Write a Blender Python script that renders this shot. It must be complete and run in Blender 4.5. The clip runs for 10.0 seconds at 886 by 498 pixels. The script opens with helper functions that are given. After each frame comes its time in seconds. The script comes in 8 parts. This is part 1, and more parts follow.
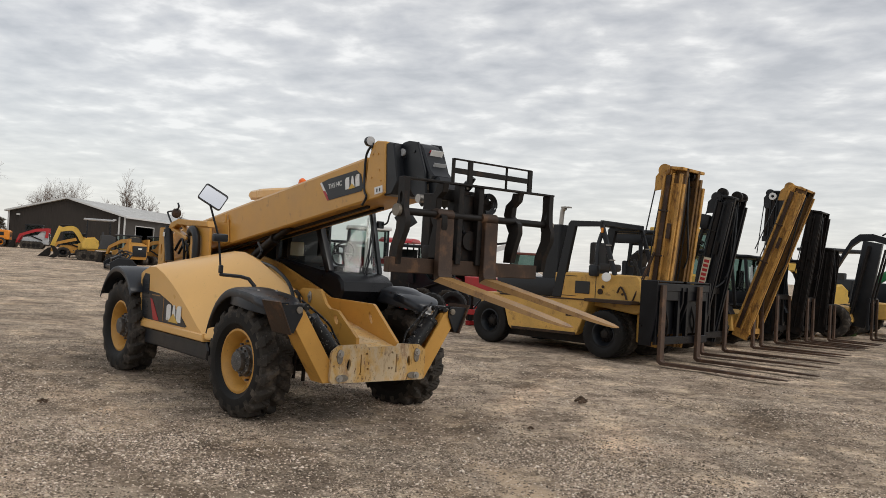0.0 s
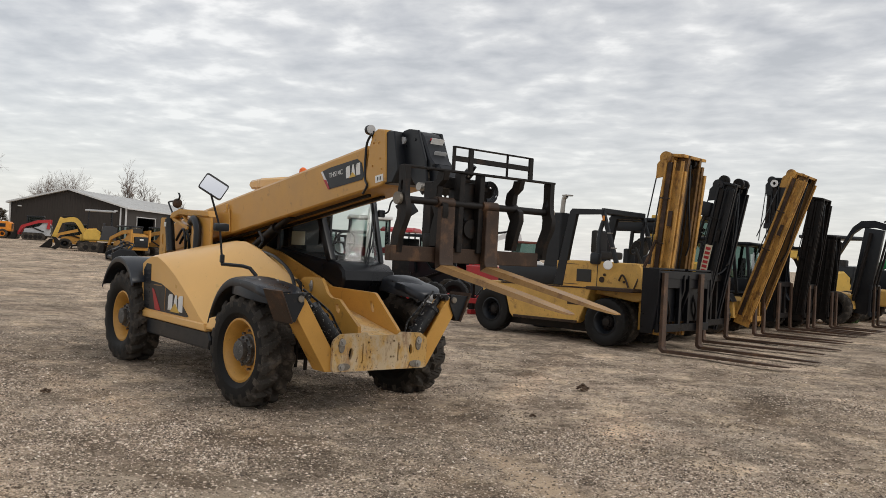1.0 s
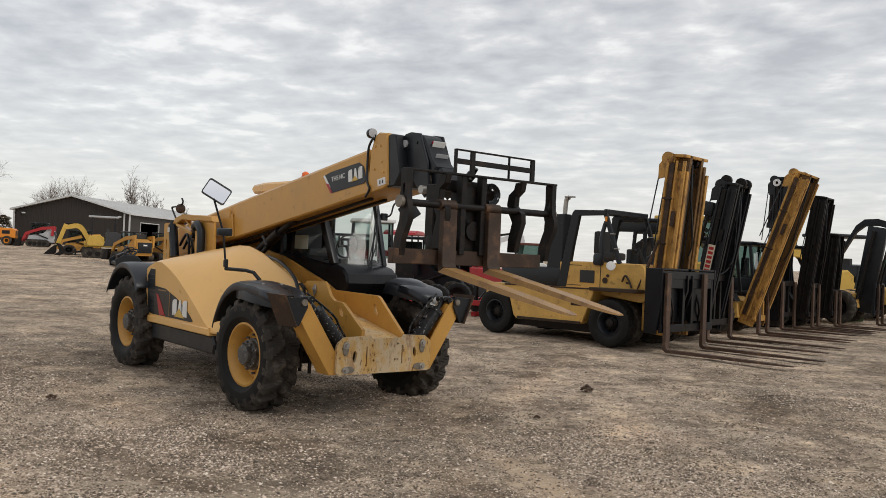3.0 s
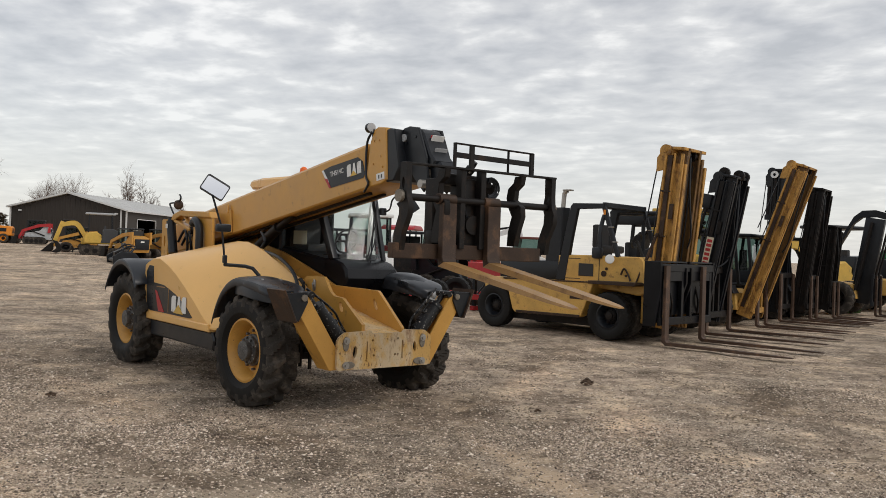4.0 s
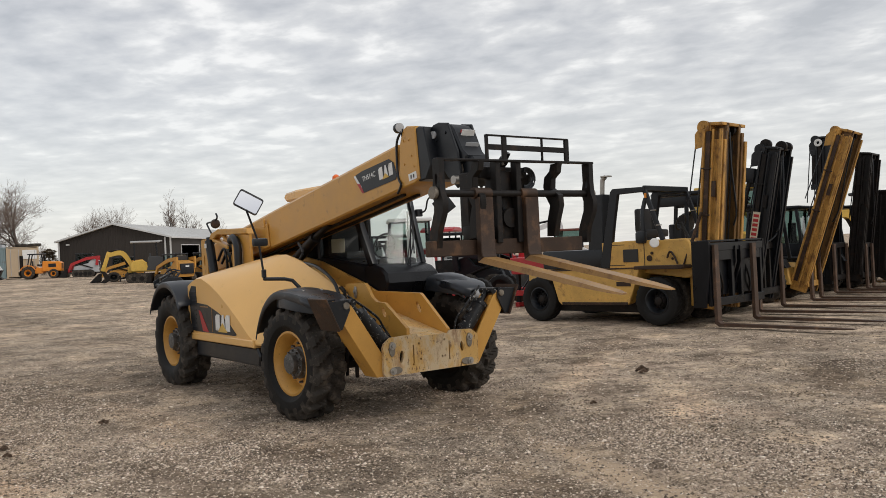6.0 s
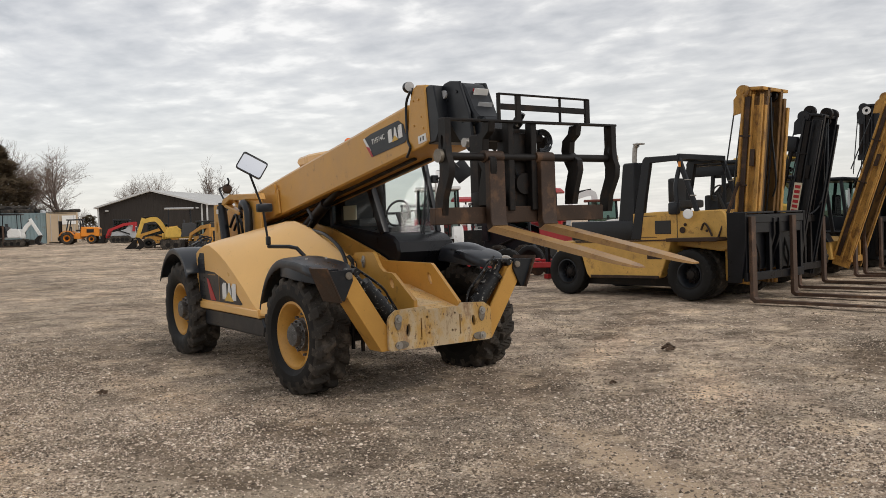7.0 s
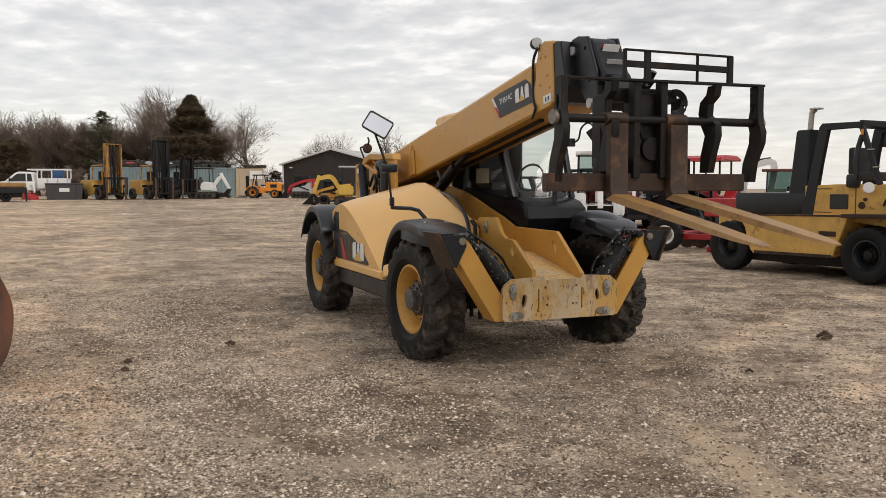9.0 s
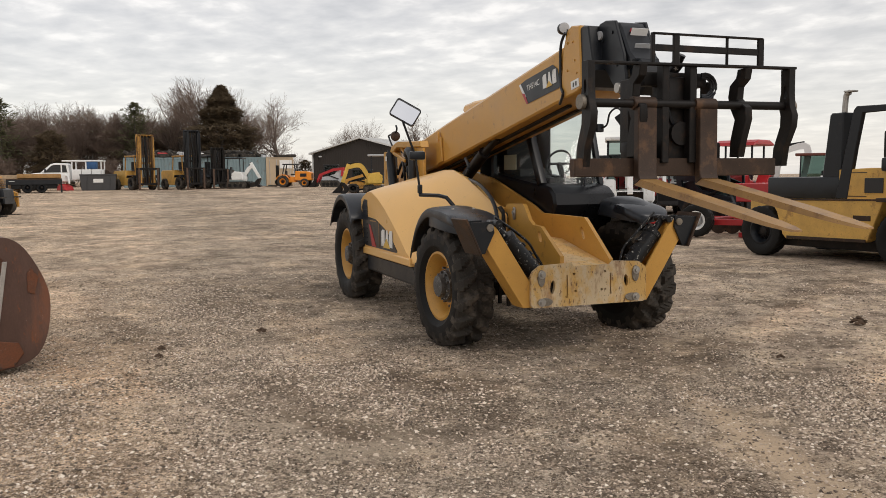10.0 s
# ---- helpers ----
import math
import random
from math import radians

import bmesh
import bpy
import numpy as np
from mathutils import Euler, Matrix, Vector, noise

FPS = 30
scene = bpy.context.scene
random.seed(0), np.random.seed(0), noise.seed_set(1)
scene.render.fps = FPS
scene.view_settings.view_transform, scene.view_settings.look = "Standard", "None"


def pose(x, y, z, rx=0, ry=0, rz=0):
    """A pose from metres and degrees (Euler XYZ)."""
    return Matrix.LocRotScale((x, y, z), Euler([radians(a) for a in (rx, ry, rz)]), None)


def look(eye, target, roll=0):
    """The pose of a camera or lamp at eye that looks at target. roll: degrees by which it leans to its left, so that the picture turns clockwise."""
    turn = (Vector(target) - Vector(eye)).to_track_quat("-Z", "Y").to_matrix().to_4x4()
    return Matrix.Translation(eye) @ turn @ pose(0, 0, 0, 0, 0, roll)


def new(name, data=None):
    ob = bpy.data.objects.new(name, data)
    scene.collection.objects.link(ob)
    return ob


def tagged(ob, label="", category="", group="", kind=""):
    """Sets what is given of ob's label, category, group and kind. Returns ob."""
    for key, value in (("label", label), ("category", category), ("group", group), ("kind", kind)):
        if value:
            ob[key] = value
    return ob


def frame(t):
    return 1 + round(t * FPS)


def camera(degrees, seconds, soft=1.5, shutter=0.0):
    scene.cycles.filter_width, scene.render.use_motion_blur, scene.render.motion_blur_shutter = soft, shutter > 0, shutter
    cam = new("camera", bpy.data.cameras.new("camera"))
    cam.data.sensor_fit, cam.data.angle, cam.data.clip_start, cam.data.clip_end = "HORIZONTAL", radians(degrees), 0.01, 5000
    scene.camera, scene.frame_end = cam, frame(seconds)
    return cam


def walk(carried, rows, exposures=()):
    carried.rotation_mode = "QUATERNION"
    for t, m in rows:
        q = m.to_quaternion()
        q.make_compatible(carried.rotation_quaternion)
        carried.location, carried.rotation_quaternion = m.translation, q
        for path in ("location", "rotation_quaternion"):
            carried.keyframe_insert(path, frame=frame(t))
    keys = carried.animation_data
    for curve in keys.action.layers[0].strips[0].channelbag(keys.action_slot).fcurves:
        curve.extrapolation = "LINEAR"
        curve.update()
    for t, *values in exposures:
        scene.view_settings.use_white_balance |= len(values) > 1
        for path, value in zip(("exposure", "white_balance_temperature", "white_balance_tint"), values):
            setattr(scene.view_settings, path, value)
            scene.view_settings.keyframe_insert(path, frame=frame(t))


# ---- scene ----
cam = camera(55.1, 10.0, soft=0.75)
PATH = [
    (0, (9.262, -5.487, 1.861), (7.697, -4.242, 1.893), 3.5),
    (0.5, (9.25, -5.475, 1.846), (7.683, -4.232, 1.863), 3.2),
    (1, (9.26, -5.479, 1.848), (7.694, -4.236, 1.855), 3.2),
    (1.5, (9.261, -5.488, 1.848), (7.696, -4.243, 1.861), 3.3),
    (2, (9.262, -5.49, 1.858), (7.692, -4.251, 1.875), 3.2),
    (2.5, (9.285, -5.487, 1.852), (7.712, -4.251, 1.869), 2.9),
    (4, (9.254, -5.498, 1.844), (7.686, -4.255, 1.844), 2.2),
    (4.5, (9.201, -5.504, 1.84), (7.639, -4.256, 1.838), 1.8),
    (5, (9.144, -5.51, 1.829), (7.576, -4.268, 1.838), 0.1),
    (5.5, (9.162, -5.491, 1.817), (7.549, -4.309, 1.833), -2.0),
    (7, (8.811, -4.799, 1.76), (7.134, -3.711, 1.698), -1.9),
    (7.5, (8.675, -4.476, 1.766), (6.904, -3.553, 1.66), -1.0),
    (8, (8.652, -4.197, 1.785), (6.807, -3.437, 1.647), 1.4),
    (8.5, (8.694, -4.129, 1.777), (6.844, -3.382, 1.641), 1.2),
    (9, (8.718, -4.115, 1.762), (6.858, -3.394, 1.621), -0.1),
    (9.5, (8.754, -4.128, 1.758), (6.871, -3.471, 1.601), -0.5),
    (10, (8.745, -4.11, 1.753), (6.863, -3.455, 1.584), -0.6),
]
# the picture warms slightly as the camera turns away from the bright side
walk(cam, [(t, look(eye, target, roll)) for t, eye, target, roll in PATH], [(0, -0.05, 6540, 10), (5.5, -0.05, 6540, 10), (7.5, 0.02, 6670, 11), (9.5, 0.04, 6800, 12), (10, 0.04, 6800, 12)])


# ---- world and light ----
world = bpy.data.worlds.new("overcast_sky")
scene.world = world
world.use_nodes = True
wt = world.node_tree
wt.nodes.clear()
w_out = wt.nodes.new("ShaderNodeOutputWorld")
w_bg = wt.nodes.new("ShaderNodeBackground")
w_sky = wt.nodes.new("ShaderNodeTexSky")
w_sky.sky_type, w_sky.sun_disc = "NISHITA", False
w_sky.sun_elevation, w_sky.sun_rotation = radians(42), radians(70)
w_coord = wt.nodes.new("ShaderNodeTexCoord")


def wnode(kind, **settings):
    n = wt.nodes.new(kind)
    for k, v in settings.items():
        n.inputs[k].default_value = v
    return n


def wmath(op, a, b):
    n = wt.nodes.new("ShaderNodeMath")
    n.operation = op
    for i, v in enumerate((a, b)):
        if isinstance(v, (int, float)):
            n.inputs[i].default_value = v
        else:
            wt.links.new(v, n.inputs[i])
    return n.outputs[0]


# a flat cloud deck: the direction is carried to a plane overhead
w_sep = wt.nodes.new("ShaderNodeSeparateXYZ")
wt.links.new(w_coord.outputs["Generated"], w_sep.inputs[0])
w_h = wmath("ADD", wmath("MAXIMUM", w_sep.outputs[2], 0.0), 0.10)
w_com = wt.nodes.new("ShaderNodeCombineXYZ")
wt.links.new(wmath("DIVIDE", w_sep.outputs[0], w_h), w_com.inputs[0])
wt.links.new(wmath("DIVIDE", w_sep.outputs[1], w_h), w_com.inputs[1])
w_turn = wt.nodes.new("ShaderNodeMapping")
w_turn.inputs["Rotation"].default_value = (0, 0, radians(-40))
w_turn.inputs["Scale"].default_value = (1.05, 1.20, 1)
wt.links.new(w_com.outputs[0], w_turn.inputs[0])
w_n1 = wnode("ShaderNodeTexNoise", Scale=4.3, Detail=7.0, Roughness=0.52, Distortion=0.15)
w_n2 = wnode("ShaderNodeTexNoise", Scale=0.9, Detail=3.0, Roughness=0.5)
wt.links.new(w_turn.outputs[0], w_n1.inputs["Vector"])
wt.links.new(w_turn.outputs[0], w_n2.inputs["Vector"])
w_sum = wmath("ADD", wmath("MULTIPLY", w_n1.outputs[0], 0.58), wmath("MULTIPLY", w_n2.outputs[0], 0.42))
w_ramp = wt.nodes.new("ShaderNodeValToRGB")
for i, (p, c) in enumerate(((0.38, (0.47, 0.475, 0.485, 1)), (0.46, (0.575, 0.575, 0.58, 1)), (0.54, (0.69, 0.685, 0.675, 1)), (0.62, (0.93, 0.915, 0.885, 1)))):
    e = w_ramp.color_ramp.elements[i] if i < 2 else w_ramp.color_ramp.elements.new(p)
    e.position, e.color = p, c
wt.links.new(w_sum, w_ramp.inputs[0])
# towards the horizon the deck closes to a pale veil
w_veil = wt.nodes.new("ShaderNodeMapRange")
w_veil.inputs["From Min"].default_value, w_veil.inputs["From Max"].default_value = 0.0, 0.26
w_veil.inputs["To Min"].default_value, w_veil.inputs["To Max"].default_value = 0.80, 0.0
wt.links.new(w_sep.outputs[2], w_veil.inputs["Value"])
w_mix = wt.nodes.new("ShaderNodeMixRGB")
w_mix.inputs[2].default_value = (0.755, 0.745, 0.725, 1)
wt.links.new(w_veil.outputs[0], w_mix.inputs[0])
wt.links.new(w_ramp.outputs[0], w_mix.inputs[1])
w_blue = wt.nodes.new("ShaderNodeMixRGB")
w_blue.blend_type = "ADD"
w_blue.inputs[0].default_value = 0.025
wt.links.new(w_mix.outputs[0], w_blue.inputs[1])
wt.links.new(w_sky.outputs[0], w_blue.inputs[2])
wt.links.new(w_blue.outputs[0], w_bg.inputs[0])
w_bg.inputs[1].default_value = 0.97
wt.links.new(w_bg.outputs[0], w_out.inputs[0])

sun = new("sun", bpy.data.lights.new("sun", "SUN"))
sun.data.energy, sun.data.angle, sun.data.color = 0.9, radians(18), (1, 0.96, 0.9)
sun.matrix_world = look((20 * math.sin(radians(70)), 20 * math.cos(radians(70)), 18), (0, 0, 0))


# ---- materials ----
def mat(name, col, rough=0.5, metal=0.0, var=0.12, scale=6.0, bump=0.08, grain=70.0, stain=None, amount=0.0, stain_scale=5.0, coat=0.0, speckle=0.0, streak=1.0, spec=0.5):
    """Base colour with broad and fine variation, stains of a second colour, grain bump."""
    m = bpy.data.materials.new(name)
    m.use_nodes = True
    nt = m.node_tree
    b = nt.nodes["Principled BSDF"]
    tc = nt.nodes.new("ShaderNodeTexCoord")
    mp = nt.nodes.new("ShaderNodeMapping")
    mp.inputs["Scale"].default_value = (1, 1, streak)
    nt.links.new(tc.outputs["Object"], mp.inputs[0])

    def noise_node(s, d, r=0.6):
        n = nt.nodes.new("ShaderNodeTexNoise")
        n.inputs["Scale"].default_value, n.inputs["Detail"].default_value, n.inputs["Roughness"].default_value = s, d, r
        nt.links.new(mp.outputs[0], n.inputs["Vector"])
        return n

    def mixc(fac, a, c2):
        x = nt.nodes.new("ShaderNodeMixRGB")
        for i, v in ((0, fac), (1, a), (2, c2)):
            if isinstance(v, (int, float)):
                x.inputs[i].default_value = v
            elif isinstance(v, tuple):
                x.inputs[i].default_value = (*v, 1)
            else:
                nt.links.new(v, x.inputs[i])
        return x.outputs[0]

    def band(src, lo, hi, top=1.0):
        r = nt.nodes.new("ShaderNodeMapRange")
        r.inputs["From Min"].default_value, r.inputs["From Max"].default_value, r.inputs["To Max"].default_value = lo, hi, top
        nt.links.new(src, r.inputs["Value"])
        return r.outputs[0]

    n1, n2 = noise_node(scale, 6), noise_node(grain, 4)
    lo = tuple(max(0, c * (1 - var)) for c in col)
    hi = tuple(min(1, c * (1 + var)) for c in col)
    c = mixc(band(n1.outputs[0], 0.3, 0.7), lo, hi)
    c = mixc(band(n2.outputs[0], 0.35, 0.75, 0.5), c, tuple(v * (1 - var) for v in col))
    if stain:
        n3 = noise_node(stain_scale, 9, 0.68)
        c = mixc(band(n3.outputs[0], 0.62 - 0.22 * amount, 0.70 - 0.14 * amount, min(1, 0.5 + amount * 0.5)), c, stain)
        n4 = noise_node(stain_scale * 9, 5, 0.7)
        c = mixc(band(n4.outputs[0], 0.66 - 0.12 * amount, 0.70 - 0.1 * amount, 0.85), c, tuple(v * 0.8 for v in stain))
    if speckle:
        n5 = noise_node(26.0, 7, 0.75)
        c = mixc(band(n5.outputs[0], 0.70 - 0.2 * speckle, 0.74 - 0.2 * speckle, 0.9), c, (0.5, 0.48, 0.44))
    nt.links.new(c, b.inputs["Base Color"])
    rr = nt.nodes.new("ShaderNodeMapRange")
    rr.inputs["From Min"].default_value, rr.inputs["From Max"].default_value = 0.25, 0.75
    rr.inputs["To Min"].default_value, rr.inputs["To Max"].default_value = max(0.03, rough - 0.12), min(1, rough + 0.12)
    nt.links.new(n1.outputs[0], rr.inputs["Value"])
    nt.links.new(rr.outputs[0], b.inputs["Roughness"])
    b.inputs["Metallic"].default_value = metal
    b.inputs["Specular IOR Level"].default_value = spec
    b.inputs["Coat Weight"].default_value = coat
    if bump:
        bp = nt.nodes.new("ShaderNodeBump")
        bp.inputs["Strength"].default_value, bp.inputs["Distance"].default_value = bump, 0.01
        nt.links.new(n2.outputs[0], bp.inputs["Height"])
        nt.links.new(bp.outputs[0], b.inputs["Normal"])
    return m


def glass(name, col, rough=0.03, alpha=0.25):
    m = bpy.data.materials.new(name)
    m.use_nodes = True
    nt = m.node_tree
    out = nt.nodes["Material Output"]
    nt.nodes.remove(nt.nodes["Principled BSDF"])
    tr, gl, mx, fr = (nt.nodes.new("ShaderNodeBsdf" + k) if k in ("Transparent", "Glossy") else nt.nodes.new(k) for k in ("Transparent", "Glossy", "ShaderNodeMixShader", "ShaderNodeFresnel"))
    tr.inputs[0].default_value = (*col, 1)
    gl.inputs["Roughness"].default_value = rough
    fr.inputs[0].default_value = 1.6
    less = nt.nodes.new("ShaderNodeMath")
    less.operation = "MULTIPLY"
    less.inputs[1].default_value = 0.30
    nt.links.new(fr.outputs[0], less.inputs[0])
    nt.links.new(less.outputs[0], mx.inputs[0])
    nt.links.new(tr.outputs[0], mx.inputs[1])
    nt.links.new(gl.outputs[0], mx.inputs[2])
    nt.links.new(mx.outputs[0], out.inputs[0])
    return m


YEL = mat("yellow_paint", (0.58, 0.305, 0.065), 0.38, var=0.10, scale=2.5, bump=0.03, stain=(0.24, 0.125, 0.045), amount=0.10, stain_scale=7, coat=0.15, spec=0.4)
# yellow lightened: the bright skylight on hood and roof is in the colour
HOODY = mat("skylit_yellow_paint", (0.80, 0.47, 0.155), 0.36, var=0.05, scale=1.5, bump=0.02, stain=(0.50, 0.29, 0.10), amount=0.0, coat=0.25, spec=0.4)
def worn_plate(name, paint, bare, rust, scuffed):
    """Yellow paint scrubbed to grey, with chips and rust running down."""
    m = bpy.data.materials.new(name)
    m.use_nodes = True
    nt = m.node_tree
    bs = nt.nodes["Principled BSDF"]
    tc = nt.nodes.new("ShaderNodeTexCoord")
    col = None

    def layer(scale, s, d, r, lo, hi, top, colour):
        nonlocal col
        mp = nt.nodes.new("ShaderNodeMapping")
        mp.inputs["Scale"].default_value = scale
        nt.links.new(tc.outputs["Object"], mp.inputs[0])
        n = nt.nodes.new("ShaderNodeTexNoise")
        n.inputs["Scale"].default_value, n.inputs["Detail"].default_value, n.inputs["Roughness"].default_value = s, d, r
        nt.links.new(mp.outputs[0], n.inputs["Vector"])
        f = nt.nodes.new("ShaderNodeMapRange")
        f.inputs["From Min"].default_value, f.inputs["From Max"].default_value, f.inputs["To Max"].default_value = lo, hi, top
        nt.links.new(n.outputs[0], f.inputs["Value"])
        x = nt.nodes.new("ShaderNodeMixRGB")
        nt.links.new(f.outputs[0], x.inputs[0])
        if col is None:
            x.inputs[1].default_value = (*paint, 1)
        else:
            nt.links.new(col, x.inputs[1])
        x.inputs[2].default_value = (*colour, 1)
        col = x.outputs[0]
        return n.outputs[0]

    layer((1, 1, 0.6), 3.2, 6, 0.6, 0.56 - 0.16 * scuffed, 0.62 - 0.12 * scuffed, 0.85, bare)
    layer((1, 1, 0.5), 7, 6, 0.65, 0.54, 0.64, 0.40, tuple(v * 1.12 for v in bare))
    layer((1, 1, 0.30), 8, 8, 0.72, 0.54, 0.63, 0.65, tuple(v * 2.2 for v in rust))
    layer((1, 1, 0.45), 24, 7, 0.74, 0.575, 0.63, 0.9, rust)
    g = layer((1, 1, 1), 55, 4, 0.7, 0.64, 0.68, 0.9, (0.05, 0.035, 0.025))
    nt.links.new(col, bs.inputs["Base Color"])
    bs.inputs["Roughness"].default_value = 0.55
    bp = nt.nodes.new("ShaderNodeBump")
    bp.inputs["Strength"].default_value, bp.inputs["Distance"].default_value = 0.2, 0.01
    nt.links.new(g, bp.inputs["Height"])
    nt.links.new(bp.outputs[0], bs.inputs["Normal"])
    return m


YWORN = worn_plate("worn_yellow_plate", (0.60, 0.36, 0.11), (0.62, 0.50, 0.33), (0.125, 0.055, 0.022), 0.70)
# scuffs, plus a tone paled for the light falling on the floor plate
YFLOOR = worn_plate("scuffed_lit_yellow_floor", (0.76, 0.50, 0.20), (0.76, 0.59, 0.36), (0.26, 0.13, 0.055), 0.45)
# black lifted towards blue, so the sky's sheen sits in the fender colour
FENDM = mat("sky_sheen_black_plastic", (0.020, 0.024, 0.031), 0.34, var=0.3, scale=4, bump=0.05, stain=(0.05, 0.05, 0.05), amount=0.06, spec=0.45)
BRACK = mat("grimy_bracket_steel", (0.24, 0.21, 0.17), 0.5, 0.3, var=0.4, scale=20, bump=0.2, stain=(0.09, 0.05, 0.03), amount=0.35)
CABBLK = mat("black_cab_shell", (0.0055, 0.006, 0.008), 0.34, var=0.3, scale=3, bump=0.03, stain=(0.02, 0.02, 0.02), amount=0.05, spec=0.28)
BLK = mat("black_plastic", (0.010, 0.0125, 0.0165), 0.36, var=0.3, scale=4, bump=0.05, stain=(0.04, 0.04, 0.04), amount=0.04, spec=0.42)
BLKM = mat("black_paint_metal", (0.0095, 0.0115, 0.015), 0.38, var=0.3, scale=5, bump=0.05, stain=(0.035, 0.027, 0.022), amount=0.10, spec=0.36)
CHIP = mat("chipped_black_cylinder", (0.008, 0.0085, 0.010), 0.35, var=0.3, bump=0.08, speckle=0.55, stain=(0.05, 0.04, 0.03), amount=0.1, spec=0.3)
DARKST = mat("dark_oily_steel", (0.013, 0.0112, 0.0105), 0.45, var=0.4, scale=7, bump=0.15, stain=(0.042, 0.025, 0.016), amount=0.3, spec=0.2)
RUSTY = mat("rusted_brown_steel", (0.050, 0.030, 0.020), 0.5, var=0.35, scale=5, bump=0.15, stain=(0.13, 0.068, 0.035), amount=0.35, spec=0.25)
FORKT = mat("scraped_fork_steel", (0.37, 0.21, 0.078), 0.45, 0.0, var=0.25, scale=4, bump=0.1, stain=(0.17, 0.085, 0.038), amount=0.35, speckle=0.1, spec=0.35)
FORKR = mat("rusty_fork_steel", (0.085, 0.052, 0.036), 0.55, var=0.35, scale=5, bump=0.15, stain=(0.19, 0.105, 0.060), amount=0.35, spec=0.3)
RUBBER = mat("dusty_tyre_rubber", (0.048, 0.042, 0.036), 0.8, var=0.4, scale=5, bump=0.3, grain=45, stain=(0.135, 0.112, 0.09), amount=0.46, spec=0.2)
RUBSIDE = mat("black_tyre_side", (0.012, 0.0115, 0.011), 0.6, var=0.3, bump=0.1, stain=(0.06, 0.052, 0.045), amount=0.15, spec=0.2)
RIM = mat("yellow_rim_paint", (0.58, 0.30, 0.06), 0.45, var=0.14, scale=6, bump=0.05, stain=(0.20, 0.12, 0.06), amount=0.12)
HUB = mat("greasy_hub_steel", (0.085, 0.082, 0.078), 0.5, 0.0, var=0.5, scale=14, bump=0.3, speckle=0.55, stain=(0.012, 0.011, 0.010), amount=0.4)
STEEL = mat("bare_steel", (0.42, 0.40, 0.37), 0.4, 0.7, var=0.2, bump=0.1)
WHITE = mat("white_paint", (0.78, 0.78, 0.76), 0.4, var=0.06, bump=0.03, stain=(0.4, 0.36, 0.3), amount=0.05)
RED = mat("red_paint", (0.42, 0.018, 0.022), 0.4, var=0.15, bump=0.03)
ORANGE = mat("orange_paint", (0.78, 0.26, 0.02), 0.45, var=0.1, bump=0.03)
AMBER = mat("amber_lens", (0.85, 0.16, 0.02), 0.2, var=0.05, bump=0)
FLYEL = mat("faded_yellow_paint", (0.64, 0.375, 0.09), 0.5, var=0.2, scale=3, bump=0.08, stain=(0.20, 0.085, 0.032), amount=0.22, stain_scale=5, speckle=0.12)
MASTI = mat("rusty_inner_rail", (0.21, 0.115, 0.040), 0.5, var=0.4, scale=5, bump=0.15, stain=(0.055, 0.030, 0.018), amount=0.62, stain_scale=5, streak=0.3, spec=0.3)
MASTY = mat("rusty_yellow_mast", (0.52, 0.28, 0.07), 0.5, var=0.35, scale=5, bump=0.15, stain=(0.12, 0.052, 0.024), amount=0.50, stain_scale=6, streak=0.55, spec=0.3)
CLAYEL = mat("orange_yellow_paint", (0.56, 0.275, 0.05), 0.5, var=0.15, scale=3, bump=0.05, stain=(0.2, 0.10, 0.04), amount=0.18)
TANWOOD = mat("pale_weathered_timber", (0.42, 0.30, 0.19), 0.8, var=0.3, scale=6, bump=0.1, stain=(0.2, 0.12, 0.07), amount=0.3)
EXCY = mat("bright_yellow_paint", (0.66, 0.42, 0.075), 0.45, var=0.12, bump=0.04, stain=(0.2, 0.12, 0.05), amount=0.1)
GREY = mat("grey_paint", (0.05, 0.05, 0.052), 0.5, var=0.15, bump=0.04)
LGREY = mat("light_grey_paint", (0.45, 0.46, 0.47), 0.5, var=0.12, bump=0.04)
BLUE = mat("blue_paint", (0.03, 0.10, 0.24), 0.45, var=0.15)
GREEN = mat("green_paint", (0.02, 0.22, 0.07), 0.4, var=0.1)
PAPER = mat("paper", (0.62, 0.56, 0.42), 0.8, var=0.05, bump=0)
SEATM = mat("seat_cloth", (0.05, 0.05, 0.052), 0.8, var=0.2)
DARKIN = mat("dark_interior", (0.03, 0.03, 0.03), 0.7, var=0.2)
GLASS = glass("clear_cab_glass", (0.80, 0.84, 0.83))
TINT = glass("green_tint_glass", (0.32, 0.41, 0.385))
MIRROR = bpy.data.materials.new("mirror_face")
MIRROR.use_nodes = True
for k, v in (("Base Color", (0.93, 0.94, 0.95, 1)), ("Metallic", 1.0), ("Roughness", 0.04)):
    MIRROR.node_tree.nodes["Principled BSDF"].inputs[k].default_value = v


# ---- mesh helpers ----
def thing(name, m=None, label="", category="", group="", kind=""):
    ob = new(name)
    ob.empty_display_size = 0.2
    if m is not None:
        ob.matrix_basis = m
    return tagged(ob, label, category, group, kind)


def finish(name, bm, material, smooth=35):
    me = bpy.data.meshes.new(name)
    bmesh.ops.recalc_face_normals(bm, faces=bm.faces[:])
    for f in bm.faces:
        f.smooth = smooth > 0
    if smooth:
        lim = radians(smooth)
        for e in bm.edges:
            if len(e.link_faces) == 2 and e.calc_face_angle(0) > lim:
                e.smooth = False
    bm.to_mesh(me)
    bm.free()
    me.materials.append(material)
    return me


def part(name, bm, material, parent=None, label="", smooth=35):
    ob = new(name, finish(name, bm, material, smooth))
    if parent is not None:
        ob.parent = parent
    return tagged(ob, label)


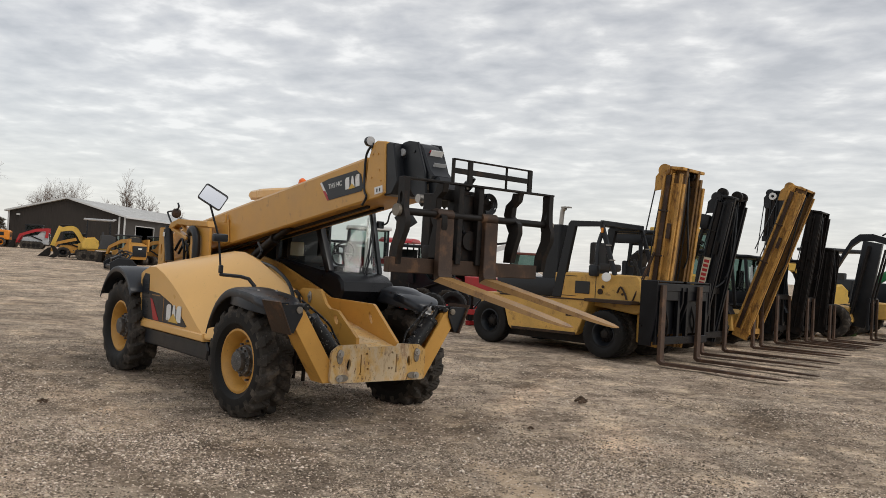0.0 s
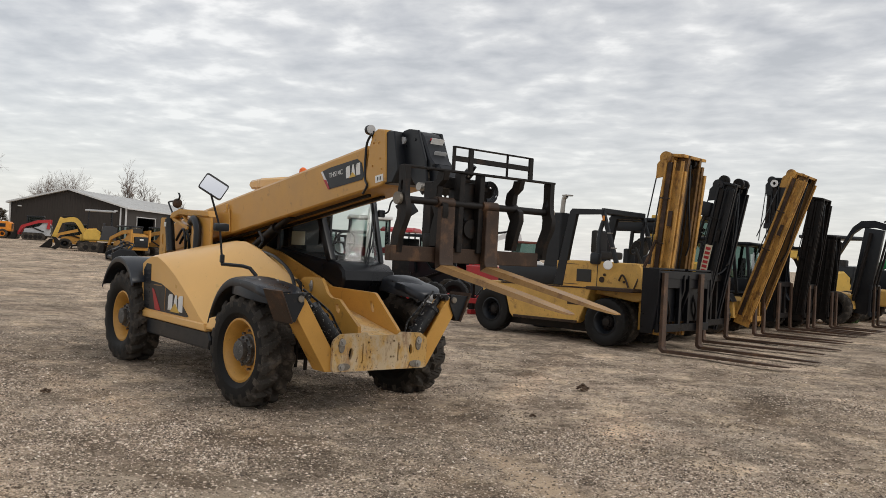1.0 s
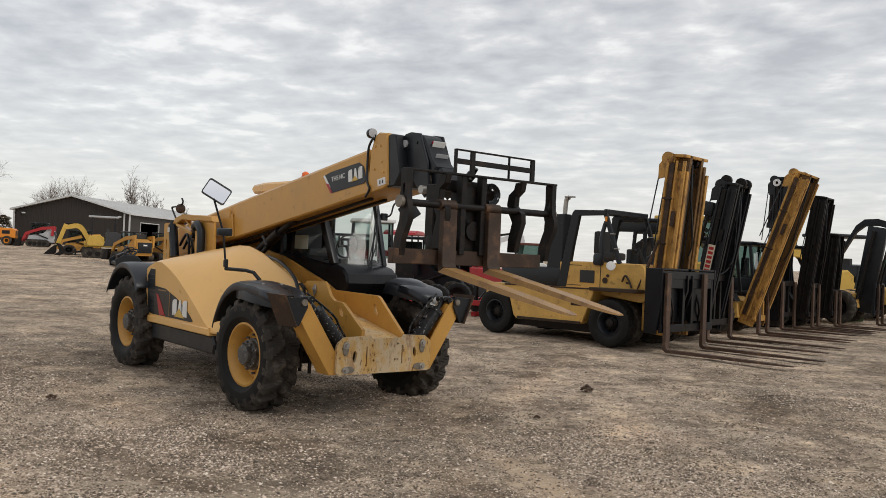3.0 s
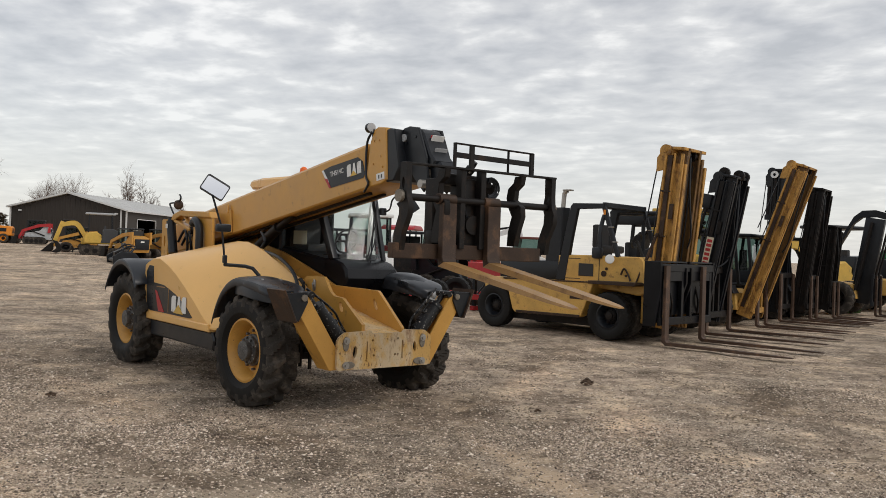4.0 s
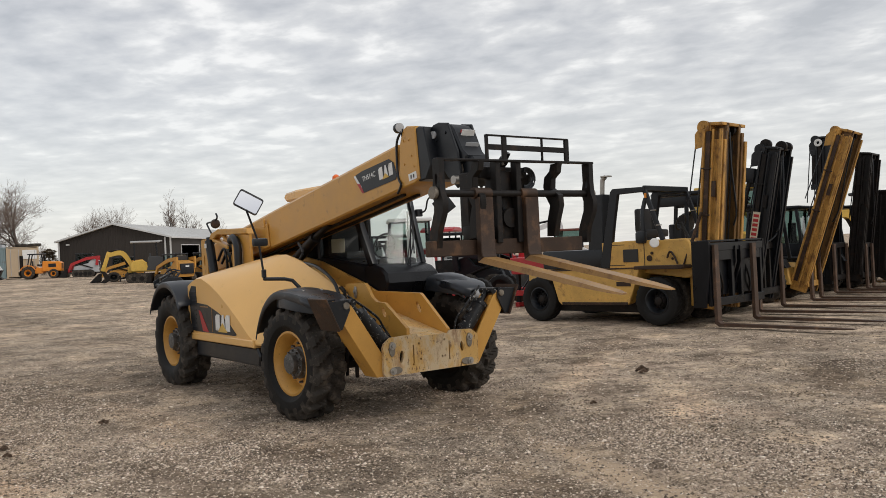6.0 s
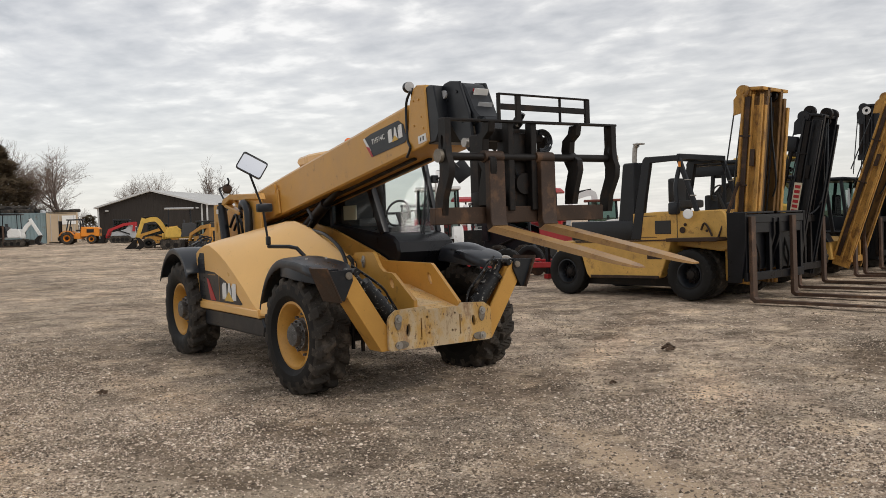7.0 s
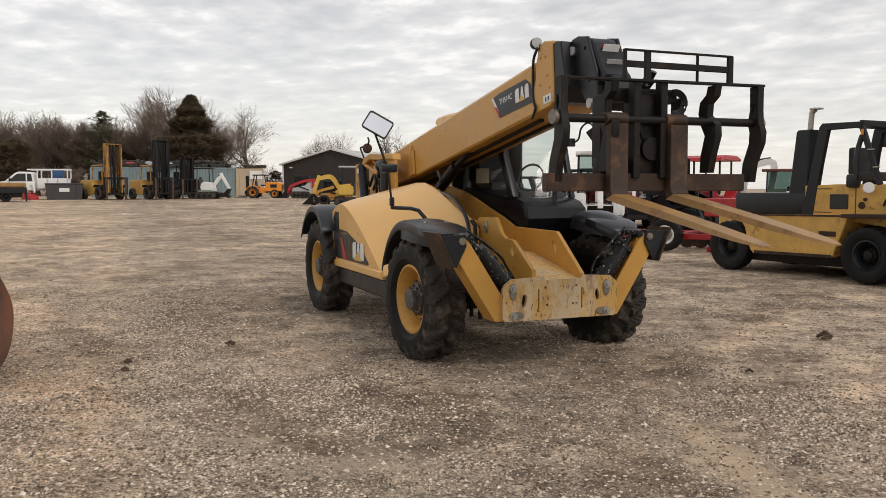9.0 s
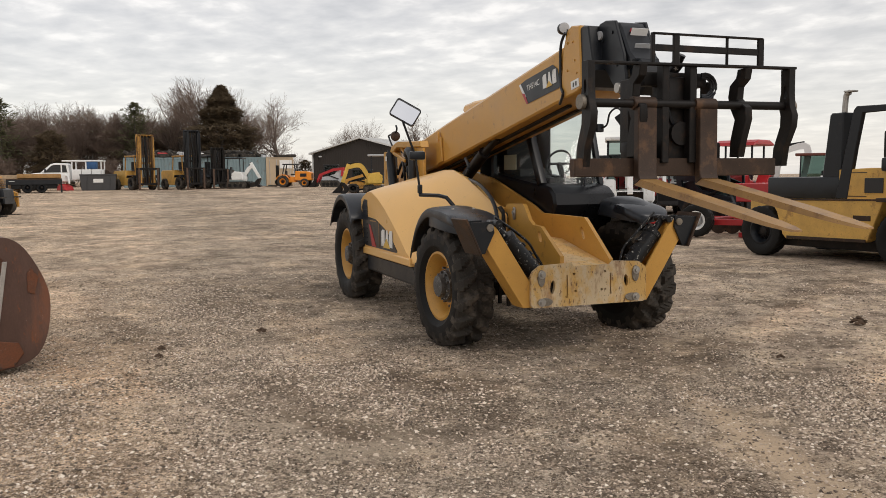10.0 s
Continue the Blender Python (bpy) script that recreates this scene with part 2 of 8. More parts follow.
def single(name, bm, material, m=None, label="", category="", group="", kind="", smooth=35):
    ob = part(name, bm, material, None, "", smooth)
    if m is not None:
        ob.matrix_basis = m
    return tagged(ob, label, category, group, kind)


def bevel(bm, geom, w, seg=2):
    if w > 0:
        bmesh.ops.bevel(bm, geom=geom, offset=w, segments=seg, affect="EDGES", profile=0.6, clamp_overlap=True)


def box(bm, c, s, w=0.01, m=None):
    """A box at centre c, of size s, with rounded edges."""
    r = bmesh.ops.create_cube(bm, size=1)
    vs = r["verts"]
    bmesh.ops.scale(bm, vec=s, verts=vs)
    if m is not None:
        bmesh.ops.transform(bm, matrix=m, verts=vs)
    bmesh.ops.translate(bm, vec=c, verts=vs)
    w = min(w, min(s) * 0.4)
    bevel(bm, list({e for v in vs for e in v.link_edges}), w, 1 if w < 0.012 else 2)
    return bm


def nb():
    return bmesh.new()


def boxes(*items):
    bm = nb()
    for it in items:
        box(bm, *it)
    return bm


def rod(bm, a, b, r, n=12, r2=None):
    """A round bar from a to b."""
    a, b = Vector(a), Vector(b)
    d = b - a
    m = Matrix.Translation((a + b) / 2) @ d.to_track_quat("Z", "Y").to_matrix().to_4x4()
    bmesh.ops.create_cone(bm, cap_ends=True, segments=n, radius1=r, radius2=r if r2 is None else r2, depth=d.length, matrix=m)
    return bm


def beam(bm, a, b, w, h, bev=0.008, up=(0, 0, 1)):
    """A square bar from a to b, w wide, h high."""
    a, b = Vector(a), Vector(b)
    d = (b - a).normalized()
    side = d.cross(Vector(up))
    if side.length < 1e-4:
        side = Vector((0, 1, 0))
    side.normalize()
    u = side.cross(d)
    m = Matrix((d, side, u)).transposed()
    return box(bm, (a + b) / 2, ((b - a).length, w, h), bev, m.to_4x4())


def tube(bm, pts, r, n=8):
    """A bent round tube along pts."""
    pts = [Vector(p) for p in pts]
    rings = []
    up = Vector((0.13, 0.31, 0.94))
    for i, p in enumerate(pts):
        d = (pts[min(i + 1, len(pts) - 1)] - pts[max(i - 1, 0)]).normalized()
        s = d.cross(up).normalized()
        u = s.cross(d)
        rings.append([bm.verts.new(p + r * (math.cos(k * math.tau / n) * s + math.sin(k * math.tau / n) * u)) for k in range(n)])
    for q, w in zip(rings, rings[1:]):
        for k in range(n):
            bm.faces.new((q[k], q[(k + 1) % n], w[(k + 1) % n], w[k]))
    bm.faces.new(rings[0][::-1])
    bm.faces.new(rings[-1])
    return bm


def arc_pts(pts, n=5):
    """Smooth a polyline of control points."""
    pts = [Vector(p) for p in pts]
    out = []
    for i in range(len(pts) - 1):
        p0, p1, p2, p3 = pts[max(i - 1, 0)], pts[i], pts[i + 1], pts[min(i + 2, len(pts) - 1)]
        for k in range(n):
            t = k / n
            out.append(0.5 * ((2 * p1) + (p2 - p0) * t + (2 * p0 - 5 * p1 + 4 * p2 - p3) * t * t + (3 * p1 - p0 - 3 * p2 + p3) * t ** 3))
    return out + [pts[-1]]


AX = {"y": lambda u, v, w: (u, w, v), "x": lambda u, v, w: (w, u, v), "z": lambda u, v, w: (u, v, w)}


def prism(bm, outline, lo, hi, axis="y", w=0.008, holes=()):
    """An outline (u, v) thickened from lo to hi along an axis: y: (x, z), x: (y, z), z: (x, y). With holes cut through."""
    f = AX[axis]
    if not holes:
        va = [bm.verts.new(f(u, v, lo)) for u, v in outline]
        vb = [bm.verts.new(f(u, v, hi)) for u, v in outline]
        n = len(outline)
        fs = [bm.faces.new(va), bm.faces.new(vb[::-1])]
        fs += [bm.faces.new((va[i], vb[i], vb[(i + 1) % n], va[(i + 1) % n])) for i in range(n)]
        bmesh.ops.recalc_face_normals(bm, faces=fs)
        if w:
            bevel(bm, list({e for q in fs[:2] for e in q.edges}), w, 1)
        return bm
    loops = [outline, *holes]
    edges, rings = [], []
    for lp in loops:
        vs = [bm.verts.new(f(u, v, lo)) for u, v in lp]
        rings.append(vs)
        edges += [bm.edges.new((vs[i], vs[(i + 1) % len(vs)])) for i in range(len(vs))]
    r = bmesh.ops.triangle_fill(bm, use_beauty=True, use_dissolve=False, edges=edges)
    faces = [g for g in r["geom"] if isinstance(g, bmesh.types.BMFace)]
    top = {v: bm.verts.new(Vector(f(0, 0, hi - lo)) + v.co) for vs in rings for v in vs}
    for q in faces:
        bm.faces.new([top[v] for v in q.verts][::-1])
    for vs in rings:
        for i in range(len(vs)):
            a, b = vs[i], vs[(i + 1) % len(vs)]
            bm.faces.new((a, top[a], top[b], b))
    return bm


def oval(u, v, ru, rv, n=14, tilt=0):
    c, s = math.cos(radians(tilt)), math.sin(radians(tilt))
    return [(u + c * ru * math.cos(a) - s * rv * math.sin(a), v + s * ru * math.cos(a) + c * rv * math.sin(a)) for a in (math.tau * k / n for k in range(n))]


def lathe(bm, prof, n=40, close=True):
    """A profile (radius, y) turned about the y axis."""
    rings = [[bm.verts.new((r * math.cos(k * math.tau / n), y, r * math.sin(k * math.tau / n))) for k in range(n)] for r, y in prof]
    for q, w in zip(rings, rings[1:]):
        for k in range(n):
            bm.faces.new((q[k], q[(k + 1) % n], w[(k + 1) % n], w[k]))
    if close:
        for q in (rings[0], rings[-1]):
            if abs(q[0].co.x) + abs(q[0].co.z) > 1e-6:
                bm.faces.new(q)
    return bm


def skin(bm, rows, cap=False, loop=False):
    """A sheet through rows of points."""
    vs = [[bm.verts.new(p) for p in r] for r in rows]
    for q, w in zip(vs, vs[1:]):
        for k in range(len(q) - (0 if loop else 1)):
            j = (k + 1) % len(q)
            bm.faces.new((q[k], q[j], w[j], w[k]))
    if cap:
        bm.faces.new(vs[0])
        bm.faces.new(vs[-1])
    return vs


def text_mesh(body, size, depth=0.002):
    cu = bpy.data.curves.new("text", "FONT")
    cu.body, cu.size, cu.extrude, cu.align_x, cu.align_y = body, size, depth, "CENTER", "CENTER"
    ob = bpy.data.objects.new("text", cu)
    me = bpy.data.meshes.new_from_object(ob)
    bpy.data.objects.remove(ob)
    return me


def wheel(parent, m, R, width, rim_r, lugs=20, tyre_mat=None, rim_mat=None, hub_mat=None, name="wheel", lug_h=0.035, dish=0.07, hub_out=0.02, fine=False):
    """A wheel whose outer face looks along -y of m: tyre, rim, hub."""
    wh = new(name)
    wh.parent = parent
    wh.matrix_basis = m
    h = width / 2
    Rt = R - lug_h
    bm = nb()
    side = Rt - rim_r
    half = [(rim_r - 0.01, 0.62), (rim_r + 0.015, 0.78), (rim_r + side * 0.3, 0.97), (rim_r + side * 0.6, 1.0), (rim_r + side * 0.80, 0.97), (rim_r + side * 0.93, 0.90), (Rt - 0.006, 0.80), (Rt, 0.62), (Rt, 0.42), (Rt, 0.22), (Rt, 0.06)]
    prof = [(r, -v * h) for r, v in half] + [(Rt, 0.0)] + [(r, v * h) for r, v in half[::-1]]
    per = 14 if fine else 6
    n, da = lugs * per, math.tau / lugs
    rings = []
    for r, y in prof:
        v = abs(y) / h
        off, wd = np.interp(v, (0.05, 0.45, 0.8, 1.0), (0.62, 0.30, 0.10, 0.05)), np.interp(v, (0.05, 0.45, 0.8, 1.0), (0.17, 0.19, 0.25, 0.22))
        rise = lug_h if 0.04 < v < 0.85 and r > Rt - 0.01 else (lug_h * 0.75 if r > rim_r + side * 0.9 and v > 0.85 else (lug_h * 0.3 if r > rim_r + side * 0.75 and v > 0.85 else 0.0))
        ring = []
        for k in range(n):
            p = (k / per - off - (0.5 if y > 0 else 0.0)) % 1.0
            p = min(p, 1 - p)
            q = r + rise * min(1.0, max(0.0, (wd + 0.05 - p) / 0.045))
            ring.append(bm.verts.new((q * math.cos(k * math.tau / n), y, q * math.sin(k * math.tau / n))))
        rings.append(ring)
    for q, w in zip(rings, rings[1:]):
        for k in range(n):
            bm.faces.new((q[k], q[(k + 1) % n], w[(k + 1) % n], w[k]))
    ty = part("tyre", bm, tyre_mat or RUBBER, wh, "", 30)
    if fine:
        # the walls are washed black, the tread keeps its dust
        ty.data.materials.append(RUBSIDE)
        for k, f in enumerate(ty.data.polygons):
            f.material_index = 1 if math.hypot(f.center.x, f.center.z) < rim_r + side * 0.72 else 0
    bm = nb()
    o = -h * 0.62
    lathe(bm, [(rim_r + 0.012, o - 0.03), (rim_r - 0.012, o - 0.035), (rim_r - 0.03, o - 0.01), (rim_r - 0.055, o + 0.03), (rim_r - 0.075, o + dish), (rim_r - 0.085, o + dish * 1.6), (rim_r * 0.62, o + dish * 1.75), (rim_r * 0.5, o + dish * 1.3), (0.02, o + dish * 1.3)], 36, close=False)
    rim = part("rim", bm, rim_mat or RIM, wh)
    bm = nb()
    lathe(bm, [(rim_r - 0.06, o + dish * 1.5), (rim_r - 0.05, 0), (rim_r - 0.02, -o), (rim_r + 0.01, -o + 0.02), (rim_r - 0.02, -o + 0.01), (rim_r - 0.08, -o * 0.5), (0.02, -o * 0.4)], 36, close=False)
    part("rim_back", bm, DARKST, wh)
    bm = nb()
    hr = rim_r * 0.46
    yo = -h * 0.92 - hub_out
    yi = o + dish * 1.3
    lathe(bm, [(hr * 1.12, yi), (hr * 1.12, yi - 0.03), (hr, yi - 0.04), (hr, (yo + yi) / 2), (hr * 0.72, (yo + yi) / 2 - 0.015), (hr * 0.68, yo + 0.01), (hr * 0.3, yo), (0.01, yo)], 20)
    for k in range(10):
        a = math.tau * k / 10
        x, z = hr * 1.35 * math.cos(a), hr * 1.35 * math.sin(a)
        rod(bm, (x, yi + 0.01, z), (x, yi - 0.03, z), 0.016, 6)
        x, z = hr * 0.86 * math.cos(a), hr * 0.86 * math.sin(a)
        rod(bm, (x, (yo + yi) / 2, z), (x, (yo + yi) / 2 - 0.03, z), 0.014, 6)
    part("hub", bm, hub_mat or HUB, rim)
    return wh


# ---- the telehandler ----
def logo_panel(parent, m, w, h, tail=True):
    """A black brand panel: plain white blocks, a yellow triangle, a white and red flash."""
    bm = nb()
    out = [(-w * 0.5, h * 0.42), (-w * 0.30, h * 0.5), (w * 0.36, h * 0.5), (w * 0.46, h * 0.25), (w * 0.5, -h * 0.34), (w * 0.46, -h * 0.5), (-w * 0.33, -h * 0.5)]
    prism(bm, out, -0.003, 0.0, "y", 0)
    p = part("brand_panel", bm, BLK, parent, "black brand decal with white blocks and a red flash", 0)
    p.matrix_basis = m
    bm = nb()
    prism(bm, [(-w * 0.5, h * 0.42), (-w * 0.46, h * 0.44), (-w * 0.33, -h * 0.2), (-w * 0.36, -h * 0.32)], -0.006, -0.0032, "y", 0)
    part("white_flash", bm, WHITE, p, "", 0)
    bm = nb()
    prism(bm, [(-w * 0.44, h * 0.04), (-w * 0.36, -h * 0.05), (-w * 0.29, -h * 0.5), (-w * 0.33, -h * 0.5)], -0.007, -0.0042, "y", 0)
    part("red_flash", bm, RED, p, "", 0)
    bm = nb()
    for i in range(3):
        x = w * (0.15 + 0.115 * i)
        s = w * 0.045
        prism(bm, [(x - s, -h * 0.24), (x - s, h * 0.22), (x - s * 0.4, h * 0.30), (x + s, h * 0.30), (x + s, -h * 0.24)] if i != 1 else [(x - s, -h * 0.24), (x - s * 0.2, h * 0.30), (x + s * 0.4, h * 0.30), (x + s * 1.1, -h * 0.24)], -0.006, -0.0032, "y", 0)
    part("white_mark", bm, WHITE, p, "", 0)
    bm = nb()
    prism(bm, [(w * 0.175, -h * 0.27), (w * 0.335, -h * 0.27), (w * 0.255, -h * 0.04)], -0.009, -0.0065, "y", 0)
    part("yellow_triangle", bm, EXCY, p, "", 0)
    return p


def telehandler():
    th = thing("telehandler", pose(0, -0.028, 0, 0, 0, 1.2), "yellow and black telescopic handler with raised boom and pallet forks", "telehandler")

    # wheels
    for x, y, z, steer, R in ((0.16, -1.0, 0.59, 4, 0.65), (0.16, 1.20, 0.58, 4, 0.65), (-3.5, -1.08, 0.645, 1, 0.675), (-3.5, 1.08, 0.645, 1, 0.675)):
        wheel(th, pose(x, y, z, 0, random.uniform(0, 18), steer + (0 if y < 0 else 180)), R, 0.43, 0.36, 18, hub_out=-0.01, dish=0.085, lug_h=0.048, fine=True)

    # chassis
    near = [(-4.6, 0.62), (-4.6, 1.3), (-3.6, 1.55), (-2.4, 1.72), (-1.15, 1.60), (-0.38, 1.45), (-0.02, 1.395), (0.06, 1.45), (0.45, 1.46), (0.49, 1.43), (0.60, 1.295), (0.69, 1.246), (0.87, 1.235), (1.29, 0.965), (1.29, 0.52), (0.9, 0.45), (-3.9, 0.45)]
    bm = nb()
    prism(bm, near, -0.30, -0.26, "y", 0.006, holes=[oval(0.85, 1.13, 0.035, 0.062, 12, 35)])
    part("chassis_rail", bm, YEL, th)
    far = [(-4.6, 0.62), (-4.6, 1.3), (-3.6, 1.55), (-2.4, 1.85), (-1.6, 1.72), (-0.556, 1.44), (-0.41, 1.395), (-0.21, 1.323), (0.77, 1.312), (0.81, 1.29), (1.28, 0.915), (1.29, 0.52), (0.9, 0.45), (-3.9, 0.45)]
    bm = nb()
    prism(bm, far, 0.26, 0.30, "y", 0.006, holes=[oval(0.74, 1.144, 0.03, 0.075, 12, 30)])
    part("chassis_rail", bm, YEL, th)
    bm = nb()
    prism(bm, [(-0.6, 1.06), (0.30, 1.06), (1.285, 0.855), (1.285, 0.835), (0.30, 1.035), (-0.6, 1.035)], -0.26, 0.26, "y", 0.004)
    part("floor_plate", bm, YFLOOR, th, "scuffed yellow sloping floor plate")
    bm = boxes(((0.70, 0.0, 0.975), (0.34, 0.30, 0.006), 0.002, Matrix.Rotation(radians(11.8), 4, "Y")))
    part("inspection_cover", bm, YFLOOR, th)
    bm = boxes(((-1.9, 0, 0.60), (5.2, 0.50, 0.34), 0.02), ((-4.35, 0, 0.9), (1.0, 0.9, 0.55), 0.04), ((0.16, 0, 0.58), (0.30, 1.3, 0.24), 0.05), ((-3.87, 0, 0.58), (0.30, 1.3, 0.24), 0.05), ((0.95, 0, 0.60), (0.5, 0.5, 0.22), 0.02))
    rod(bm, (0.16, -0.85, 0.585), (0.16, 0.85, 0.585), 0.11)
    rod(bm, (-3.87, -0.85, 0.585), (-3.87, 0.85, 0.585), 0.11)
    for dx in (-0.10, 0.12):
        rod(bm, (0.45 + dx, -0.60, 0.62), (0.45 + dx, -0.25, 0.62), 0.035)
        rod(bm, (0.5 + dx, -0.55, 0.40), (0.5 + dx, -0.55, 0.72), 0.022)
    part("axle_frame", bm, DARKST, th)
    # link ears at the rail
    bm = nb()
    prism(bm, [(-0.06, 1.0), (-0.10, 1.30), (-0.04, 1.40), (0.06, 1.425), (0.14, 1.38), (0.18, 1.1)], -0.40, -0.365, "y", 0.006)
    rod(bm, (0.03, -0.405, 1.30), (0.03, -0.30, 1.30), 0.055, 16)
    part("link_ear", bm, BLKM, th)
    bm = nb()
    prism(bm, oval(0.26, 1.35, 0.03, 0.07, 14, 0), -0.322, -0.3, "y", 0.004)
    rod(bm, (0.26, -0.335, 1.36), (0.26, -0.3, 1.36), 0.022, 6)
    part("pin_keeper", bm, STEEL, th)

    # front plate with stabilisers
    bm = nb()
    pl = [(-0.635, 0.50), (-0.635, 0.79), (-0.615, 0.83), (-0.54, 0.885), (-0.20, 0.90), (-0.17, 0.865), (0.25, 0.868), (0.28, 0.90), (0.57, 0.885), (0.65, 0.83), (0.665, 0.79), (0.66, 0.49), (0.62, 0.475), (-0.61, 0.475)]
    holes = [oval(-0.405, 0.67, 0.026, 0.068, 12, -6), oval(0.425, 0.70, 0.024, 0.06, 12, 6)] + [oval(y, z, 0.014, 0.014, 8) for y, z in ((-0.17, 0.79), (-0.15, 0.62), (0.145, 0.62), (0.18, 0.80), (-0.25, 0.57))]
    holes += [[(y - 0.008, 0.57), (y + 0.008, 0.57), (y + 0.008, 0.78), (y - 0.008, 0.78)] for y in (-0.245, 0.245)]
    prism(bm, pl, 1.29, 1.33, "x", 0, holes=holes)
    fp = part("front_plate", bm, YWORN, th, "scratched yellow front plate with rust runs", 0)
    part("backing", boxes(((1.23, 0, 0.68), (0.10, 1.16, 0.34), 0.01)), DARKST, th)
    for y in (-0.53, 0.53):
        for z, tilt in ((0.80, 0), (0.53, 90)):
            bm = nb()
            prism(bm, oval(y + (0.04 * (1 if y < 0 else -1) if tilt else 0), z - (0 if tilt else 0.035), 0.040, 0.082, 14, tilt), 1.33, 1.345, "x", 0.003)
            part("bolt_bracket", bm, BRACK, fp)
            bm = nb()
            rod(bm, (1.343, y, z), (1.356, y, z), 0.040, 16)
            rod(bm, (1.354, y, z), (1.376, y, z), 0.022, 6)
            part("bolt", bm, STEEL, fp)
    for s in (-1, 1):
        st = new("stabiliser")
        st.parent = th
        bm = nb()
        # the folded arm, an open channel
        outl = [(s * 0.50, 0.475), (s * 0.70, 0.475), (s * 1.145, 1.17), (s * 1.13, 1.26), (s * 1.06, 1.31), (s * 0.98, 1.27), (s * 0.56, 0.62)]
        prism(bm, outl, 1.255, 1.285, "x", 0.005)
        prism(bm, outl, 1.03, 1.06, "x", 0.005)
        prism(bm, [(s * 0.675, 0.475), (s * 0.70, 0.475), (s * 1.145, 1.17), (s * 1.12, 1.19)], 1.05, 1.265, "x", 0.0)
        part("arm", bm, YEL, st, "yellow folded stabiliser arm")
        bm = nb()
        a, b = Vector((1.20, s * 0.47, 0.74)), Vector((1.17, s * 0.96, 1.30))
        d = (b - a).normalized()
        rod(bm, a, a + 0.54 * d, 0.088, 24)
        rod(bm, a + 0.52 * d, a + 0.57 * d, 0.095, 24)
        rod(bm, a + 0.54 * d, b, 0.035, 14)
        rod(bm, b - Vector((0.10, 0, 0)), b + Vector((0.13, 0, 0)), 0.038, 14)
        cyl = part("cylinder", bm, CHIP, st, "black hydraulic cylinder with chipped paint")
        bm = nb()
        for k in range(3):
            q = a + (0.16 + 0.11 * k) * d
            box(bm, (q.x, q.y + s * -0.055, q.z + 0.055), (0.07, 0.05, 0.05), 0.008, Matrix.Rotation(radians(48 * s), 4, "X"))
        tube(bm, arc_pts([a + Vector((0, -s * 0.05, 0.08)), a + 0.2 * d + Vector((-0.05, -s * 0.10, 0.10)), a + 0.36 * d + Vector((-0.02, -s * 0.09, 0.12)), b + Vector((-0.08, -s * 0.05, 0.06))]), 0.013)
        part("hose", bm, CHIP, cyl)
        bm = nb()
        prism(bm, [(s * 1.02, 1.33), (s * 1.29, 1.32), (s * 1.17, 1.03), (s * 1.11, 1.02), (s * 1.01, 1.22)], 1.285, 1.31, "x", 0.004)
        prism(bm, [(s * 1.02, 1.33), (s * 1.29, 1.32), (s * 1.17, 1.03), (s * 1.11, 1.02), (s * 1.01, 1.22)], 1.00, 1.025, "x", 0.004)
        beam(bm, (1.0, s * 1.265, 1.31), (1.31, s * 1.265, 1.31), 0.03, 0.02, 0.0)
        pad = part("foot", bm, BLKM, st, "black folded stabiliser foot")
        bm = nb()
        prism(bm, [(s * 1.30, 1.36), (s * 1.32, 1.35), (s * 1.17, 1.01), (s * 1.15, 1.02)], 0.95, 1.345, "x", 0.004)
        part("sole_plate", bm, RUSTY, pad, "rusty brown sole plate")
        bm = nb()
        rod(bm, (0.99, s * 1.06, 1.27), (1.325, s * 1.06, 1.27), 0.03, 14)
        rod(bm, (1.31, s * 1.06, 1.27), (1.328, s * 1.06, 1.27), 0.036, 16)
        part("pivot_pin", bm, BRACK, st)

    # engine hood
    xs = [-3.02, -3.0, -2.9, -2.7, -2.5, -2.2, -1.9, -1.6, -1.3, -1.0, -0.8, -0.6, -0.4, -0.2, -0.05, 0.06, 0.12]
    top = ([-3.1, -2.95, -2.7, -2.2, -1.7, -1.3, -0.9, -0.34, 0.03, 0.15], [1.42, 1.52, 1.64, 1.77, 1.845, 1.84, 1.75, 1.56, 1.41, 1.33])
    crease = ([-3.1, -2.95, -2.6, -2.3, -1.9, -1.5, -1.1, -0.85, -0.5, 0.2], [1.40, 1.485, 1.58, 1.52, 1.36, 1.16, 0.93, 0.76, 0.76, 0.76])
    outer = ([-3.1, -0.85, -0.6, -0.35, -0.1, 0.15], [1.15, 1.15, 1.10, 1.0, 0.82, 0.60])
    rows = []
    for x in xs:
        t, c, o = (np.interp(x, *q) for q in (top, crease, outer))
        row = [(x, -o, 0.735), (x, -o, (0.735 + c) / 2), (x, -o, c)]
        for k in range(1, 9):
            u = k / 8
            ctl = (-max(0.5, o - 0.10 - (t - c) * 0.42), c + (t - c) * 0.86)
            end = (-0.42, t)
            y = (1 - u) ** 2 * -o + 2 * u * (1 - u) * ctl[0] + u * u * end[0]
            z = (1 - u) ** 2 * c + 2 * u * (1 - u) * ctl[1] + u * u * end[1]
            row.append((x, y, z))
        row += [(x, -0.33, t - 0.03), (x, -0.33, 0.735)]
        rows.append(row)
    bm = nb()
    skin(bm, rows, cap=True, loop=True)
    hood = part("engine_hood", bm, HOODY, th, "yellow moulded engine hood, paled as under skylight", 21)
    bm = nb()
    prism(bm, [(-3.03, 0.70), (-3.03, 0.795), (-0.82, 0.795), (-0.80, 0.70)], -1.172, -1.0, "y", 0.012)
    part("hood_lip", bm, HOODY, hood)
    # black grille panel on the hood side
    bm = nb()
